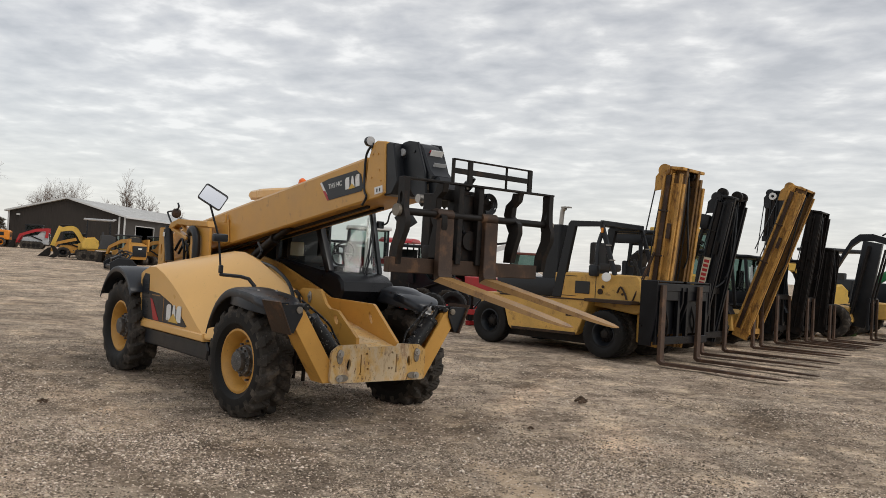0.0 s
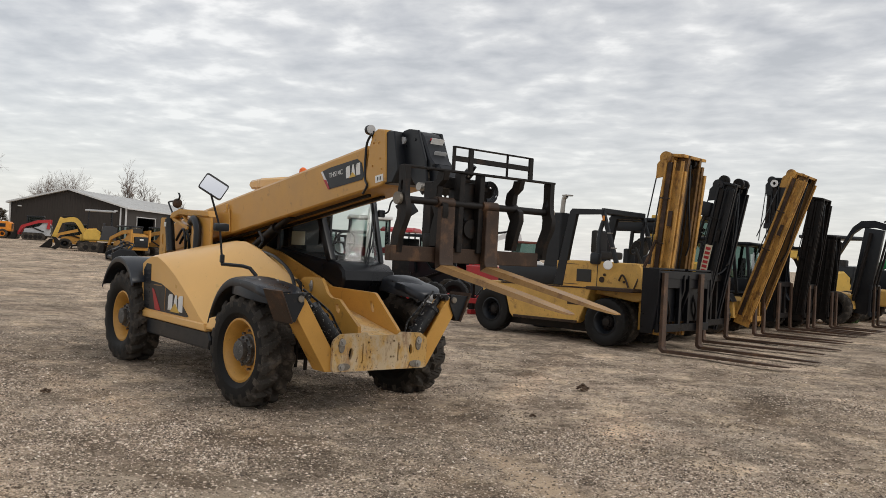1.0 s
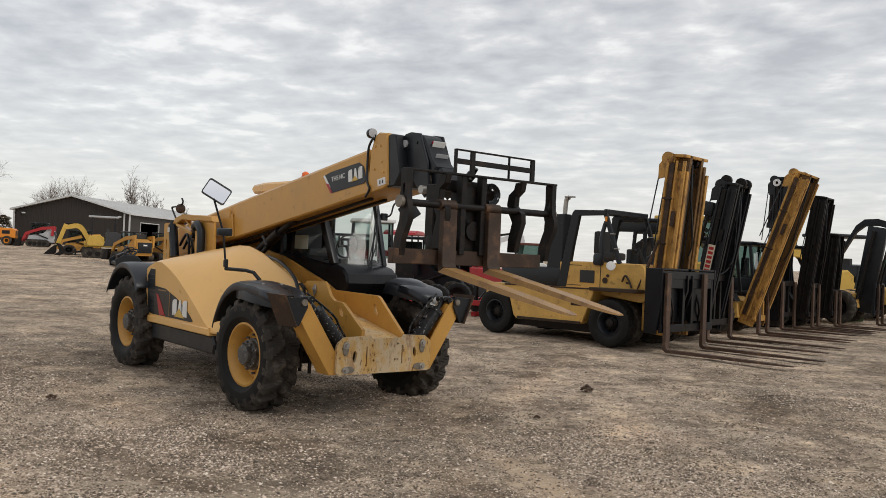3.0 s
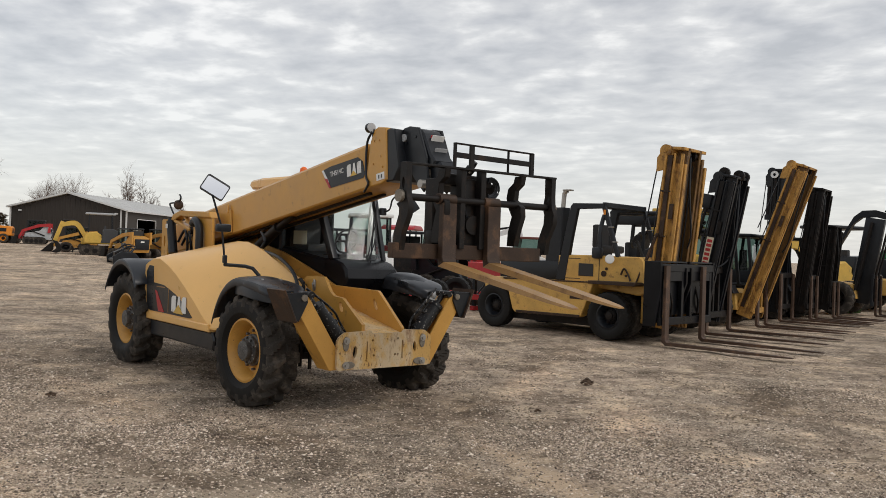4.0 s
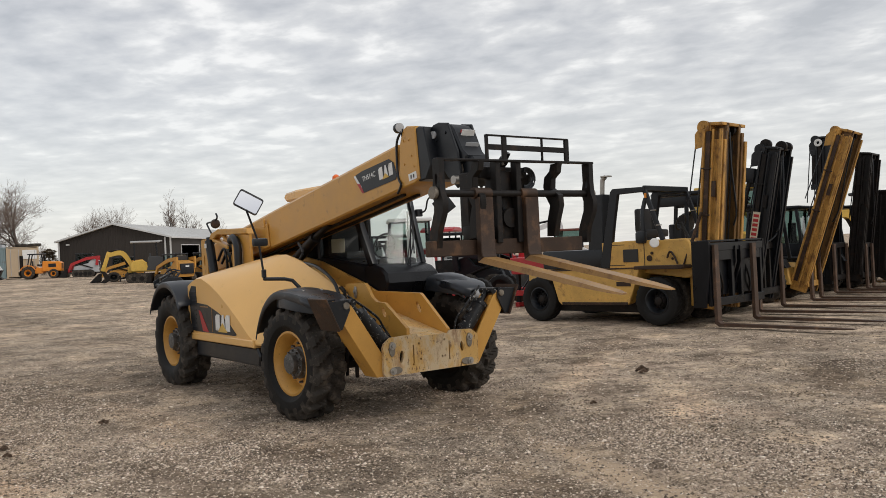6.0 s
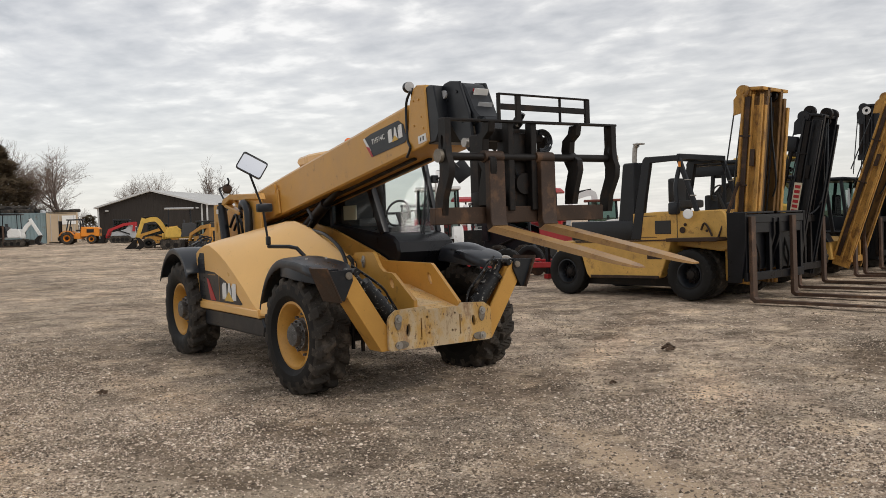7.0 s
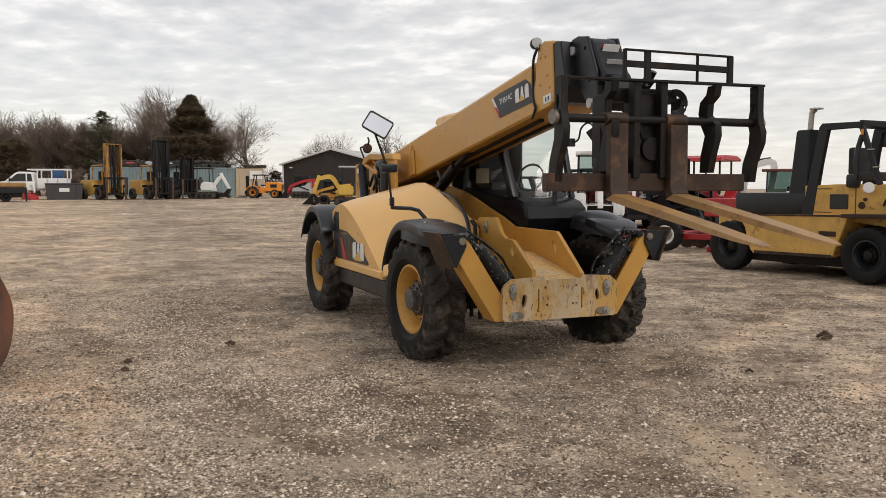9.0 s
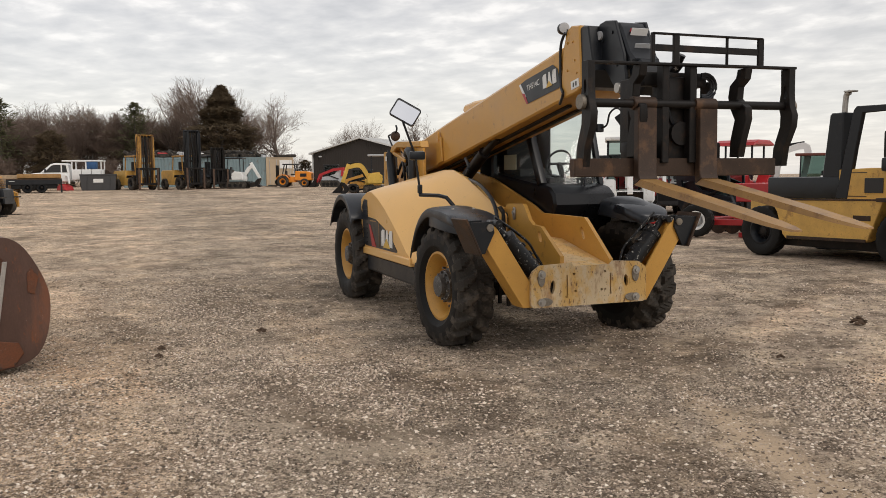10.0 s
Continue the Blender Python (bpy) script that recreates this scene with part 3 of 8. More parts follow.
    prism(bm, [(-2.96, 1.36), (-2.86, 1.455), (-2.70, 1.45), (-2.68, 1.22), (-2.30, 1.20), (-1.9, 1.10), (-1.55, 0.97), (-1.33, 0.835), (-1.38, 0.82), (-2.76, 0.82), (-2.90, 0.84)], -1.156, -1.149, "y", 0)
    gp = part("side_grille", bm, BLK, hood, "black grille panel with brand marks", 0)
    bm = nb()
    for k in range(9):
        box(bm, (-2.78, -1.157, 0.87 + 0.062 * k), (0.17, 0.006, 0.02), 0.002)
    part("grille_slat", bm, BLKM, gp)
    bm = nb()
    prism(bm, [(-2.60, 1.12), (-2.52, 1.10), (-2.26, 0.83), (-2.46, 0.83)], -1.161, -1.157, "y", 0)
    part("red_flash", bm, RED, gp, "", 0)
    bm = nb()
    for i in range(3):
        x = -1.93 + 0.17 * i
        s = 0.072
        prism(bm, [(x - s, 0.865), (x - s, 1.05), (x - s * 0.4, 1.08), (x + s, 1.08), (x + s, 0.865)] if i != 1 else [(x - s, 0.865), (x - s * 0.2, 1.08), (x + s * 0.5, 1.08), (x + s * 1.2, 0.865)], -1.161, -1.157, "y", 0)
    part("white_mark", bm, WHITE, gp, "", 0)
    bm = nb()
    prism(bm, [(-1.92, 0.85), (-1.60, 0.85), (-1.76, 0.97)], -1.166, -1.1615, "y", 0)
    part("yellow_triangle", bm, EXCY, gp, "", 0)
    bm = boxes(((-2.40, -1.1585, 1.17), (0.30, 0.004, 0.014), 0.0), ((-2.12, -1.1585, 1.0), (0.012, 0.004, 0.32), 0.0))
    part("panel_seam", bm, FORKT, gp)
    bm = nb()
    prism(bm, [(-2.80, 0.475), (-2.80, 0.70), (-0.78, 0.70), (-0.70, 0.60), (-0.74, 0.475)], -1.13, -0.60, "y", 0.02)
    part("side_tank", bm, BLK, th, "black tank skirt under the hood")

    # fenders
    for xc, y0, y1, front in ((0.16, -1.25, -0.72, True), (0.16, 0.92, 1.44, True), (-3.52, -1.34, -0.82, False), (-3.52, 0.82, 1.34, False)):
        rows = []
        a0, a1 = (160, 38) if front else (152, 36)
        for k in range(19):
            u = k / 18
            a = radians(a0 + (a1 - a0) * u)
            x, z = xc + 0.745 * math.cos(a), (0.62 if front else 0.70) + (0.775 if front else 0.80) * math.sin(a)
            if front and u > 0.5:
                v = (u - 0.5) / 0.5
                x, z = xc + (0.78 if y0 < 0 else 0.56) * v ** 0.9, (1.375 if y0 < 0 else 1.395) - 0.13 * v ** 2.4
            ym, hw = (y0 + y1) / 2, (y1 - y0) / 2
            if front and u > 0.82:
                hw *= math.cos((u - 0.82) / 0.18 * 1.1)
            dome = 0.055 if front else 0.03
            outer_row = [(x, ym + hw * math.cos(q), z + dome * (math.sin(q) ** 0.6) - (0.04 if q in (0.0, math.pi) else 0.0)) for q in (math.pi, 2.8, 2.45, 2.0, math.pi / 2, 1.14, 0.69, 0.34, 0.0)]
            rows.append(outer_row + [(px, ym + (py - ym) * 0.95, pz - 0.022) for px, py, pz in outer_row[::-1]])
        bm = nb()
        skin(bm, rows, cap=True, loop=True)
        f = part("fender", bm, FENDM, th, "", 60)
        if front:
            for yy in (y0 + 0.15, y1 - 0.15):
                bm = nb()
                rod(bm, (0.45 if y0 < 0 else 0.34, yy, 1.36), (0.45 if y0 < 0 else 0.34, yy, 1.43), 0.015, 8)
                part("fender_bolt", bm, STEEL, f)
            bm = nb()
            ym = y1 - 0.265 if y0 > 0 else y0 + 0.265
            cx, rx = (0.27, 0.49) if y0 < 0 else (0.13, 0.47)
            skin(bm, [[(cx + r * rx * math.cos(q), ym + r * 0.268 * math.sin(q), zz - 0.07 * max(0, math.cos(q)) * r - (0.04 if y0 < 0 else -0.02)) for q in (math.tau * k / 20 for k in range(20))] for r, zz in ((1.0, 1.27), (0.995, 1.36), (0.96, 1.415), (0.86, 1.445), (0.66, 1.462), (0.63, 1.472), (0.34, 1.486), (0.02, 1.492))], cap=True, loop=True)
            part("fender_crown", bm, FENDM, f, "", 60)

    # boom
    RAISED = pose(0.03, 0.09, 0.13)
    B = pose(0, 0.10, 2.585, 0, -9.4, 0)
    bm = nb()
    w = 0.27
    sec = [(-w, -0.24), (-w, 0.22), (-w + 0.03, 0.255), (w - 0.03, 0.255), (w, 0.20), (w, -0.24), (w - 0.02, -0.26), (-w + 0.02, -0.26)]
    skin(bm, [[(s, y, z * k) for y, z in sec] for s, k in ((-4.45, 0.92), (-2.2, 1.0), (0.0, 1.0), (1.10, 1.0))], cap=True, loop=True)
    bo = part("boom", bm, YEL, th, "yellow outer boom section", 24)
    bo.matrix_basis = B
    bm = boxes(((-1.6, -0.10, -0.275), (5.0, 0.05, 0.03), 0.004), ((-1.6, 0.10, -0.275), (5.0, 0.05, 0.03), 0.004))
    part("wear_rail", bm, DARKST, bo)
    bm = boxes(((-2.45, -0.285, -0.07), (0.20, 0.03, 0.34), 0.01), ((-2.42, -0.30, 0.12), (0.03, 0.03, 0.12), 0.004))
    part("side_bracket", bm, YEL, bo)
    bm = nb()
    prism(bm, [(1.09, 2.37), (1.13, 2.86), (1.17, 2.95), (1.22, 3.03), (1.28, 3.055), (1.44, 3.035), (1.49, 2.46), (1.39, 2.415)], -0.292, 0.305, "y", 0.012)
    col = part("boom_collar", bm, YEL, th)
    col.matrix_basis = RAISED
    for x, z in ((1.22, 2.90), (1.32, 2.90), (1.22, 2.64), (1.36, 2.72), (1.40, 2.60)):
        bm = nb()
        rod(bm, (x, -0.302, z), (x, -0.29, z), 0.011, 8)
        part("bolt", bm, YEL, col)
    bm = boxes(((1.37, -0.2945, 2.495), (0.15, 0.004, 0.08), 0.0, Matrix.Rotation(radians(-9), 4, "Y")))
    part("warning_label", bm, WHITE, col)
    for i in range(2):
        part("label_bar", boxes(((1.345 + 0.05 * i, -0.298, 2.490 + 0.008 * i), (0.02, 0.003, 0.04), 0.0)), GREY, col)
    bm = nb()
    tube(bm, arc_pts([(1.20, -0.31, 3.0), (1.10, -0.30, 2.90), (1.07, -0.29, 2.70), (1.10, -0.30, 2.50), (1.16, -0.31, 2.42), (1.06, -0.29, 2.33)]), 0.014)
    part("cable", bm, BLK, col)
    # work lamp on the collar
    bm = nb()
    lathe(bm, [(0.0, 0.0), (0.040, 0.0), (0.055, 0.03), (0.057, 0.07), (0.05, 0.085), (0.0, 0.085)], 20)
    bmesh.ops.transform(bm, matrix=pose(1.17, -0.30, 3.055, 0, 0, 75), verts=bm.verts[:])
    wl = part("work_lamp", bm, BLKM, th)
    wl.matrix_basis = RAISED
    bm = nb()
    rod(bm, (1.17, -0.27, 2.95), (1.17, -0.27, 3.04), 0.015)
    part("bracket", bm, BLKM, wl)
    bm = nb()
    lathe(bm, [(0.0, -0.006), (0.05, -0.003), (0.052, 0.0), (0.0, 0.001)], 20)
    bmesh.ops.transform(bm, matrix=pose(1.17, -0.30, 3.055, 0, 0, 75), verts=bm.verts[:])
    part("lens", bm, LGREY, wl)
    # boom decal
    lp = logo_panel(th, RAISED @ pose(0.555, -0.264, 2.567, 0, -7.8, 0), 0.92, 0.26)
    t = new("model_mark", text_mesh("TH514C", 0.085))
    t.data.materials.append(WHITE)
    t.parent = lp
    t.matrix_basis = pose(-0.125, -0.005, 0.03, 90, 0, 0)

    # inner boom and head
    bm = nb()
    sec = [(-0.21, -0.19), (-0.21, 0.19), (-0.19, 0.215), (0.19, 0.215), (0.21, 0.19), (0.21, -0.19), (0.17, -0.22), (-0.17, -0.22)]
    skin(bm, [[(s, y, z) for y, z in sec] for s in (0.9, 1.60)], cap=True, loop=True)
    prism(bm, [(1.42, -0.30), (1.36, 0.27), (1.56, 0.28), (1.64, 0.25), (1.68, -0.18), (1.56, -0.31)], -0.285, 0.315, "y", 0.012)
    ib = part("inner_boom", bm, BLKM, th)
    ib.matrix_basis = pose(0.03, 0.10, 2.625, 0, -9.4, 0)
    bm = nb()
    prism(bm, [(1.56, 2.66), (1.56, 2.97), (1.64, 3.03), (1.74, 3.045), (1.90, 3.02), (2.05, 2.70), (2.10, 2.42), (2.02, 2.32), (1.86, 2.46), (1.74, 2.60)], -0.165, -0.13, "y", 0.008)
    prism(bm, [(1.56, 2.66), (1.56, 2.97), (1.64, 3.03), (1.74, 3.045), (1.90, 3.02), (2.05, 2.70), (2.10, 2.42), (2.02, 2.32), (1.86, 2.46), (1.74, 2.60)], 0.15, 0.185, "y", 0.008)
    prism(bm, [(1.60, 2.70), (1.60, 2.97), (1.66, 3.01), (1.78, 3.03), (1.90, 3.00), (1.95, 2.95), (2.08, 2.72), (2.16, 2.65), (2.15, 2.60), (2.04, 2.56), (1.90, 2.52), (1.76, 2.62)], -0.13, 0.15, "y", 0.02)
    hd = part("boom_head", bm, BLKM, th, "black gooseneck boom head")
    hd.matrix_basis = pose(-0.01, 0.09, 0.125)
    bm = nb()
    rod(bm, (1.66, -0.185, 2.92), (1.66, -0.16, 2.92), 0.042, 16)
    part("pin_cap", bm, LGREY, hd)
    bm = boxes(((1.995, 0.03, 2.895), (0.006, 0.17, 0.10), 0.0, Matrix.Rotation(radians(29.5), 4, "Y")))
    part("warning_label", bm, WHITE, hd)
    part("warning_label", boxes(((2.062, 0.03, 2.77), (0.006, 0.17, 0.06), 0.0, Matrix.Rotation(radians(29.5), 4, "Y"))), LGREY, hd)
    bm = boxes(((1.984, 0.03, 2.925), (0.010, 0.165, 0.028), 0.0, Matrix.Rotation(radians(29.5), 4, "Y")))
    part("label_bar", bm, RED, hd)
    bm = nb()
    prism(bm, [(2.02, 2.62), (2.20, 2.64), (2.26, 2.56), (2.28, 2.40), (2.20, 2.325), (2.08, 2.36)], -0.10, 0.12, "y", 0.02)
    part("neck", bm, BLKM, hd)
    bm = nb()
    rod(bm, (2.06, -0.24, 2.40), (2.06, 0.26, 2.40), 0.045, 16)
    part("pivot_pin", bm, STEEL, hd)
    for x, z in ((1.70, 2.86), (1.94, 2.62), (1.86, 2.92)):
        bm = nb()
        rod(bm, (x, -0.175, z), (x, -0.16, z), 0.016, 8)
        part("bolt", bm, BLKM, hd)

    # carriage and forks
    ca = new("fork_carriage")
    ca.parent = th
    ca.matrix_basis = pose(0.03, 0.13, 0.10) @ Matrix.Diagonal((1, 1.05, 1, 1))
    part("lower_bar", boxes(((2.53, 0.0, 1.715), (0.09, 1.92, 0.15), 0.008)), RUSTY, ca, "rusty brown lower carriage bar")
    bm = nb()
    rod(bm, (2.58, -0.90, 2.235), (2.58, 1.09, 2.245), 0.036, 18)
    part("fork_shaft", bm, DARKST, ca)
    for y in (-0.905, 1.095):
        bm = nb()
        rod(bm, (2.58, y - 0.02, 2.24), (2.58, y + 0.02, 2.24), 0.06, 18)
        part("shaft_end", bm, BRACK, ca)
    up = [(2.55, 2.56), (2.655, 2.56), (2.655, 2.36), (2.665, 2.24), (2.70, 2.16), (2.69, 2.06), (2.60, 1.88), (2.575, 1.72), (2.46, 1.72), (2.475, 1.88), (2.55, 2.06), (2.555, 2.16), (2.53, 2.24), (2.555, 2.36)]
    for y in (-0.86, 1.045):
        bm = nb()
        prism(bm, up, y - 0.03, y + 0.03, "y", 0.006, holes=[oval(2.605, 2.36, 0.022, 0.06, 12)])
        part("side_plate", bm, DARKST, ca)
    up2 = [(2.55, 2.55), (2.66, 2.55), (2.64, 2.46), (2.56, 2.40), (2.55, 2.30), (2.66, 2.22), (2.67, 2.12), (2.61, 1.95), (2.575, 1.80), (2.46, 1.80), (2.47, 1.95), (2.52, 2.12), (2.46, 2.22), (2.43, 2.32), (2.45, 2.42), (2.53, 2.48)]
    for y in (-0.40, 0.60):
        bm = nb()
        prism(bm, up2, y - 0.035, y + 0.035, "y", 0.006)
        part("side_plate", bm, DARKST, ca)
    bm = nb()
    beam(bm, (2.60, -0.89, 2.555), (2.60, 1.11, 2.572), 0.07, 0.022, 0.004)
    part("top_rail", bm, DARKST, ca)
    for y, z1 in ((0.10, 2.56), (-0.16, 2.56)):
        part("upright", boxes(((2.56, y, (1.75 + z1) / 2), (0.09, 0.065, z1 - 1.75), 0.006)), DARKST, ca)
    # load guard
    gd = part("guard_rail", boxes(((2.60, 0.235, 2.81), (0.045, 1.06, 0.014), 0.003)), DARKST, ca)
    part("guard_bar", boxes(((2.60, 0.235, 2.695), (0.02, 1.06, 0.055), 0.004)), DARKST, ca)
    for y, wd in ((-0.285, 0.03), (-0.07, 0.055), (0.42, 0.014), (0.755, 0.055)):
        part("guard_post", boxes(((2.60, y, 2.69), (0.03, wd, 0.25), 0.004)), DARKST, ca)
    # quick coupler, tilt linkage, hoses
    bm = boxes(((2.42, 0.03, 2.10), (0.18, 0.30, 0.75), 0.02), ((2.34, -0.36, 2.15), (0.14, 0.05, 0.62), 0.01), ((2.34, 0.42, 2.15), (0.14, 0.05, 0.62), 0.01), ((2.40, 0.03, 2.46), (0.12, 0.60, 0.12), 0.02), ((2.40, 0.03, 1.85), (0.12, 0.90, 0.16), 0.02))
    rod(bm, (2.50, 0.03, 2.0), (2.55, 0.03, 2.0), 0.10, 16)
    part("coupler", bm, DARKST, ca)
    bm = nb()
    rod(bm, (2.30, -0.02, 2.40), (2.46, 0.05, 2.60), 0.05, 14)
    rod(bm, (2.46, 0.05, 2.60), (2.50, 0.06, 2.66), 0.03, 14)
    part("tilt_cylinder", bm, CHIP, ca)
    bm = nb()
    for k in range(3):
        r = 0.085 + 0.018 * k
        tube(bm, [(2.50 + 0.01 * k, 0.27 + r * math.sin(a) * 0.9, 2.40 + r * math.cos(a) * 0.9) for a in (radians(-20 + 20 * j) for j in range(12))], 0.011)
    tube(bm, arc_pts([(2.44, 0.0, 2.45), (2.52, -0.10, 2.30), (2.52, -0.06, 2.12), (2.48, 0.05, 2.0)]), 0.016)
    part("hose", bm, BLK, ca)
    for y in (-0.36, 0.215):
        fk = new("fork")
        fk.parent = ca
        bm = nb()
        prism(bm, [(2.59, 2.20), (2.655, 2.20), (2.66, 1.66), (2.68, 1.62), (2.60, 1.565), (2.585, 1.64)], y - 0.085, y + 0.085, "y", 0.006)
        rod(bm, (2.58, y - 0.10, 2.24), (2.58, y + 0.10, 2.24), 0.055, 16)
        part("shank", bm, RUSTY, fk, "rusty brown fork shank")
        # tapering tine
        rows = []
        for s, hw, hh in ((0.0, 0.085, 0.030), (0.3, 0.085, 0.030), (1.2, 0.084, 0.022), (1.55, 0.080, 0.014), (1.70, 0.060, 0.010), (1.775, 0.035, 0.006)):
            x, z = 2.60 + s * 0.982, 1.60 - s * 0.178
            rows.append([(x, y - hw, z - hh), (x, y - hw + 0.008, z + hh), (x, y + hw - 0.008, z + hh), (x, y + hw, z - hh)])
        bm = nb()
        skin(bm, rows, cap=True, loop=True)
        part("tine", bm, FORKT, fk, "scraped tan steel fork tine")

    # cab
    cab = new("cab")
    cab.parent = th
    y0, y1 = 0.33, 1.16
    bm = nb()
    prism(bm, [(-2.55, 0.75), (-2.55, 1.62), (-1.75, 1.80), (-0.60, 1.665), (-0.36, 1.66), (-0.16, 1.615), (-0.05, 1.54), (-0.02, 1.42), (-0.22, 1.0), (-0.6, 0.75)], y0, y1, "y", 0.03)
    part("body", bm, CABBLK, cab, "black lower cab shell")
    bm = nb()
    beam(bm, (-0.40, y0 + 0.04, 1.64), (-0.98, y0 + 0.06, 2.66), 0.085, 0.11, 0.012, (1, 0, 0))
    part("pillar", bm, CABBLK, cab)
    bm = nb()
    beam(bm, (-0.34, y1 - 0.04, 1.64), (-0.62, y1 - 0.06, 2.66), 0.06, 0.08, 0.012, (1, 0, 0))
    part("pillar", bm, BLK, cab)
    for y in (y0 + 0.03, y1 - 0.03):
        bm = nb()
        beam(bm, (-1.78, y, 1.75), (-1.80, y, 2.66), 0.06, 0.09, 0.01, (1, 0, 0))
        part("pillar", bm, BLK, cab)
        bm = nb()
        beam(bm, (-2.50, y, 1.55), (-2.45, y, 2.66), 0.06, 0.12, 0.01, (1, 0, 0))
        part("pillar", bm, BLK, cab)
    bm = nb()
    prism(bm, [(-2.72, 2.64), (-2.80, 2.70), (-2.74, 2.775), (-2.4, 2.80), (-1.0, 2.795), (-0.60, 2.74), (-0.57, 2.66), (-0.68, 2.64)], y0 - 0.02, y1, "y", 0.03)
    part("roof", bm, HOODY, cab, "yellow cab roof, paled as under skylight")
    part("roof_lining", boxes(((-1.5, (y0 + y1) / 2, 2.615), (1.9, y1 - y0 - 0.06, 0.04), 0.01)), DARKIN, cab)
    bm = nb()
    rows = []
    for k in range(7):
        u = k / 6
        bulge = 0.035 * (1 - (2 * u - 1) ** 2)
        y = y0 + 0.07 + (y1 - y0 - 0.14) * u
        b0, b1 = -0.39 + 0.06 * u, -0.98 + 0.37 * u
        rows.append([(b0 + (b1 - b0) * v + bulge, y, 1.655 + 0.985 * v) for v in (0.0, 0.33, 0.66, 1.0)])
    skin(bm, rows)
    g = part("windscreen", bm, GLASS, cab)
    g.visible_shadow = False
    for y in (y0 + 0.01, y1 - 0.01):
        bm = nb()
        skin(bm, [[(-0.44 if y < 0.7 else -0.42, y, 1.67), (-1.0 if y < 0.7 else -0.65, y, 2.62)], [(-1.75, y, 1.79), (-1.78, y, 2.62)]])
        g = part("side_glass", bm, GLASS, cab)
        g.visible_shadow = False
    bm = nb()
    skin(bm, [[(-2.47, y0 + 0.05, 1.7), (-2.44, y0 + 0.05, 2.62)], [(-2.47, y1 - 0.05, 1.7), (-2.44, y1 - 0.05, 2.62)]])
    g = part("rear_glass", bm, GLASS, cab)
    g.visible_shadow = False
    # dark boards added behind the rear glass to dim the view through the cab
    part("rear_dark_board", boxes(((-2.38, (y0 + y1) / 2, 2.02), (0.03, y1 - y0 - 0.16, 0.86), 0.01)), DARKIN, cab)
    part("side_dark_board", boxes(((-1.98, y1 - 0.07, 2.06), (0.78, 0.03, 1.08), 0.01)), DARKIN, cab)
    bm = nb()
    tube(bm, [(-0.70 + 0.06 * math.cos(a), 0.75 + 0.17 * math.sin(a), 1.90 + 0.16 * math.cos(a)) for a in (math.tau * k / 24 for k in range(25))], 0.014)
    rod(bm, (-0.70, 0.75, 1.90), (-0.50, 0.75, 1.60), 0.035)
    box(bm, (-0.70, 0.75, 1.90), (0.05, 0.30, 0.03), 0.01)
    box(bm, (-0.48, 0.75, 1.66), (0.20, 0.6, 0.14), 0.04)
    part("steering_wheel", bm, DARKIN, cab)
    bm = boxes(((-1.55, 0.75, 1.78), (0.48, 0.48, 0.14), 0.05), ((-1.80, 0.75, 2.05), (0.14, 0.46, 0.55), 0.05))
    part("seat", bm, SEATM, cab)
    part("paper_notice", boxes(((-1.28, y0 + 0.03, 1.93), (0.36, 0.004, 0.19), 0.0)), PAPER, cab)
    bm = nb()
    rod(bm, (-0.26, 0.86, 1.64), (-0.38, 0.98, 2.30), 0.011)
    tube(bm, arc_pts([(-0.24, 0.80, 1.62), (-0.24, 0.90, 1.9), (-0.32, 0.95, 2.1), (-0.33, 0.93, 2.02), (-0.26, 0.82, 1.72)]), 0.009)
    beam(bm, (-0.25, 0.92, 1.78), (-0.40, 1.02, 2.42), 0.018, 0.03, 0.003)
    part("wiper", bm, BLK, cab)
    bm = nb()
    rod(bm, (-1.25, 0.36, 2.74), (-1.25, 0.36, 2.79), 0.055, 16)
    lathe2 = nb()
    part("beacon_base", bm, BLK, cab)
    lathe(lathe2, [(0.055, 0.0), (0.06, 0.03), (0.05, 0.10), (0.02, 0.125), (0.0, 0.125)], 16)
    bmesh.ops.transform(lathe2, matrix=pose(-1.25, 0.36, 2.79, 90, 0, 0), verts=lathe2.verts[:])
    part("beacon", lathe2, AMBER, cab, "orange beacon")
    # mirror on the cab's far front pillar
    bm = nb()
    tube(bm, arc_pts([(-0.52, 1.20, 2.32), (-0.40, 1.24, 2.36), (-0.36, 1.26, 2.50), (-0.30, 1.33, 2.56), (-0.25, 1.42, 2.46)]), 0.012)
    box(bm, (-0.50, 1.20, 2.33), (0.06, 0.10, 0.10), 0.01)
    part("mirror_arm", bm, BLK, cab)
    bm = nb()
    box(bm, (0, 0, 0), (0.035, 0.24, 0.24), 0.015)
    o = part("mirror_shell", bm, BLK, cab)
    o.matrix_basis = pose(-0.25, 1.45, 2.42, 36, 0, -28)

    # the large mirror over the hood
    mr = new("wing_mirror")
    mr.parent = th
    c, n = Vector((-0.39, -1.33, 2.475)), Vector((0.92, -0.27, 0.26)).normalized()
    rgt = Vector((0, 0, 1)).cross(n).normalized()
    upv = n.cross(rgt)
    ang = radians(-31)
    ru, uu = math.cos(ang) * rgt + math.sin(ang) * upv, -math.sin(ang) * rgt + math.cos(ang) * upv
    mm = Matrix((ru, uu, n)).transposed().to_4x4()
    mm.translation = c
    W, Hh = 0.305, 0.218

    def rrect(w, h, r, k=5):
        out = []
        for cx, cy, a0 in ((w - r, h - r, 0), (-w + r, h - r, 90), (-w + r, -h + r, 180), (w - r, -h + r, 270)):
            out += [(cx + r * math.cos(radians(a0 + 90 * j / k)), cy + r * math.sin(radians(a0 + 90 * j / k))) for j in range(k + 1)]
        return out
    bm = nb()
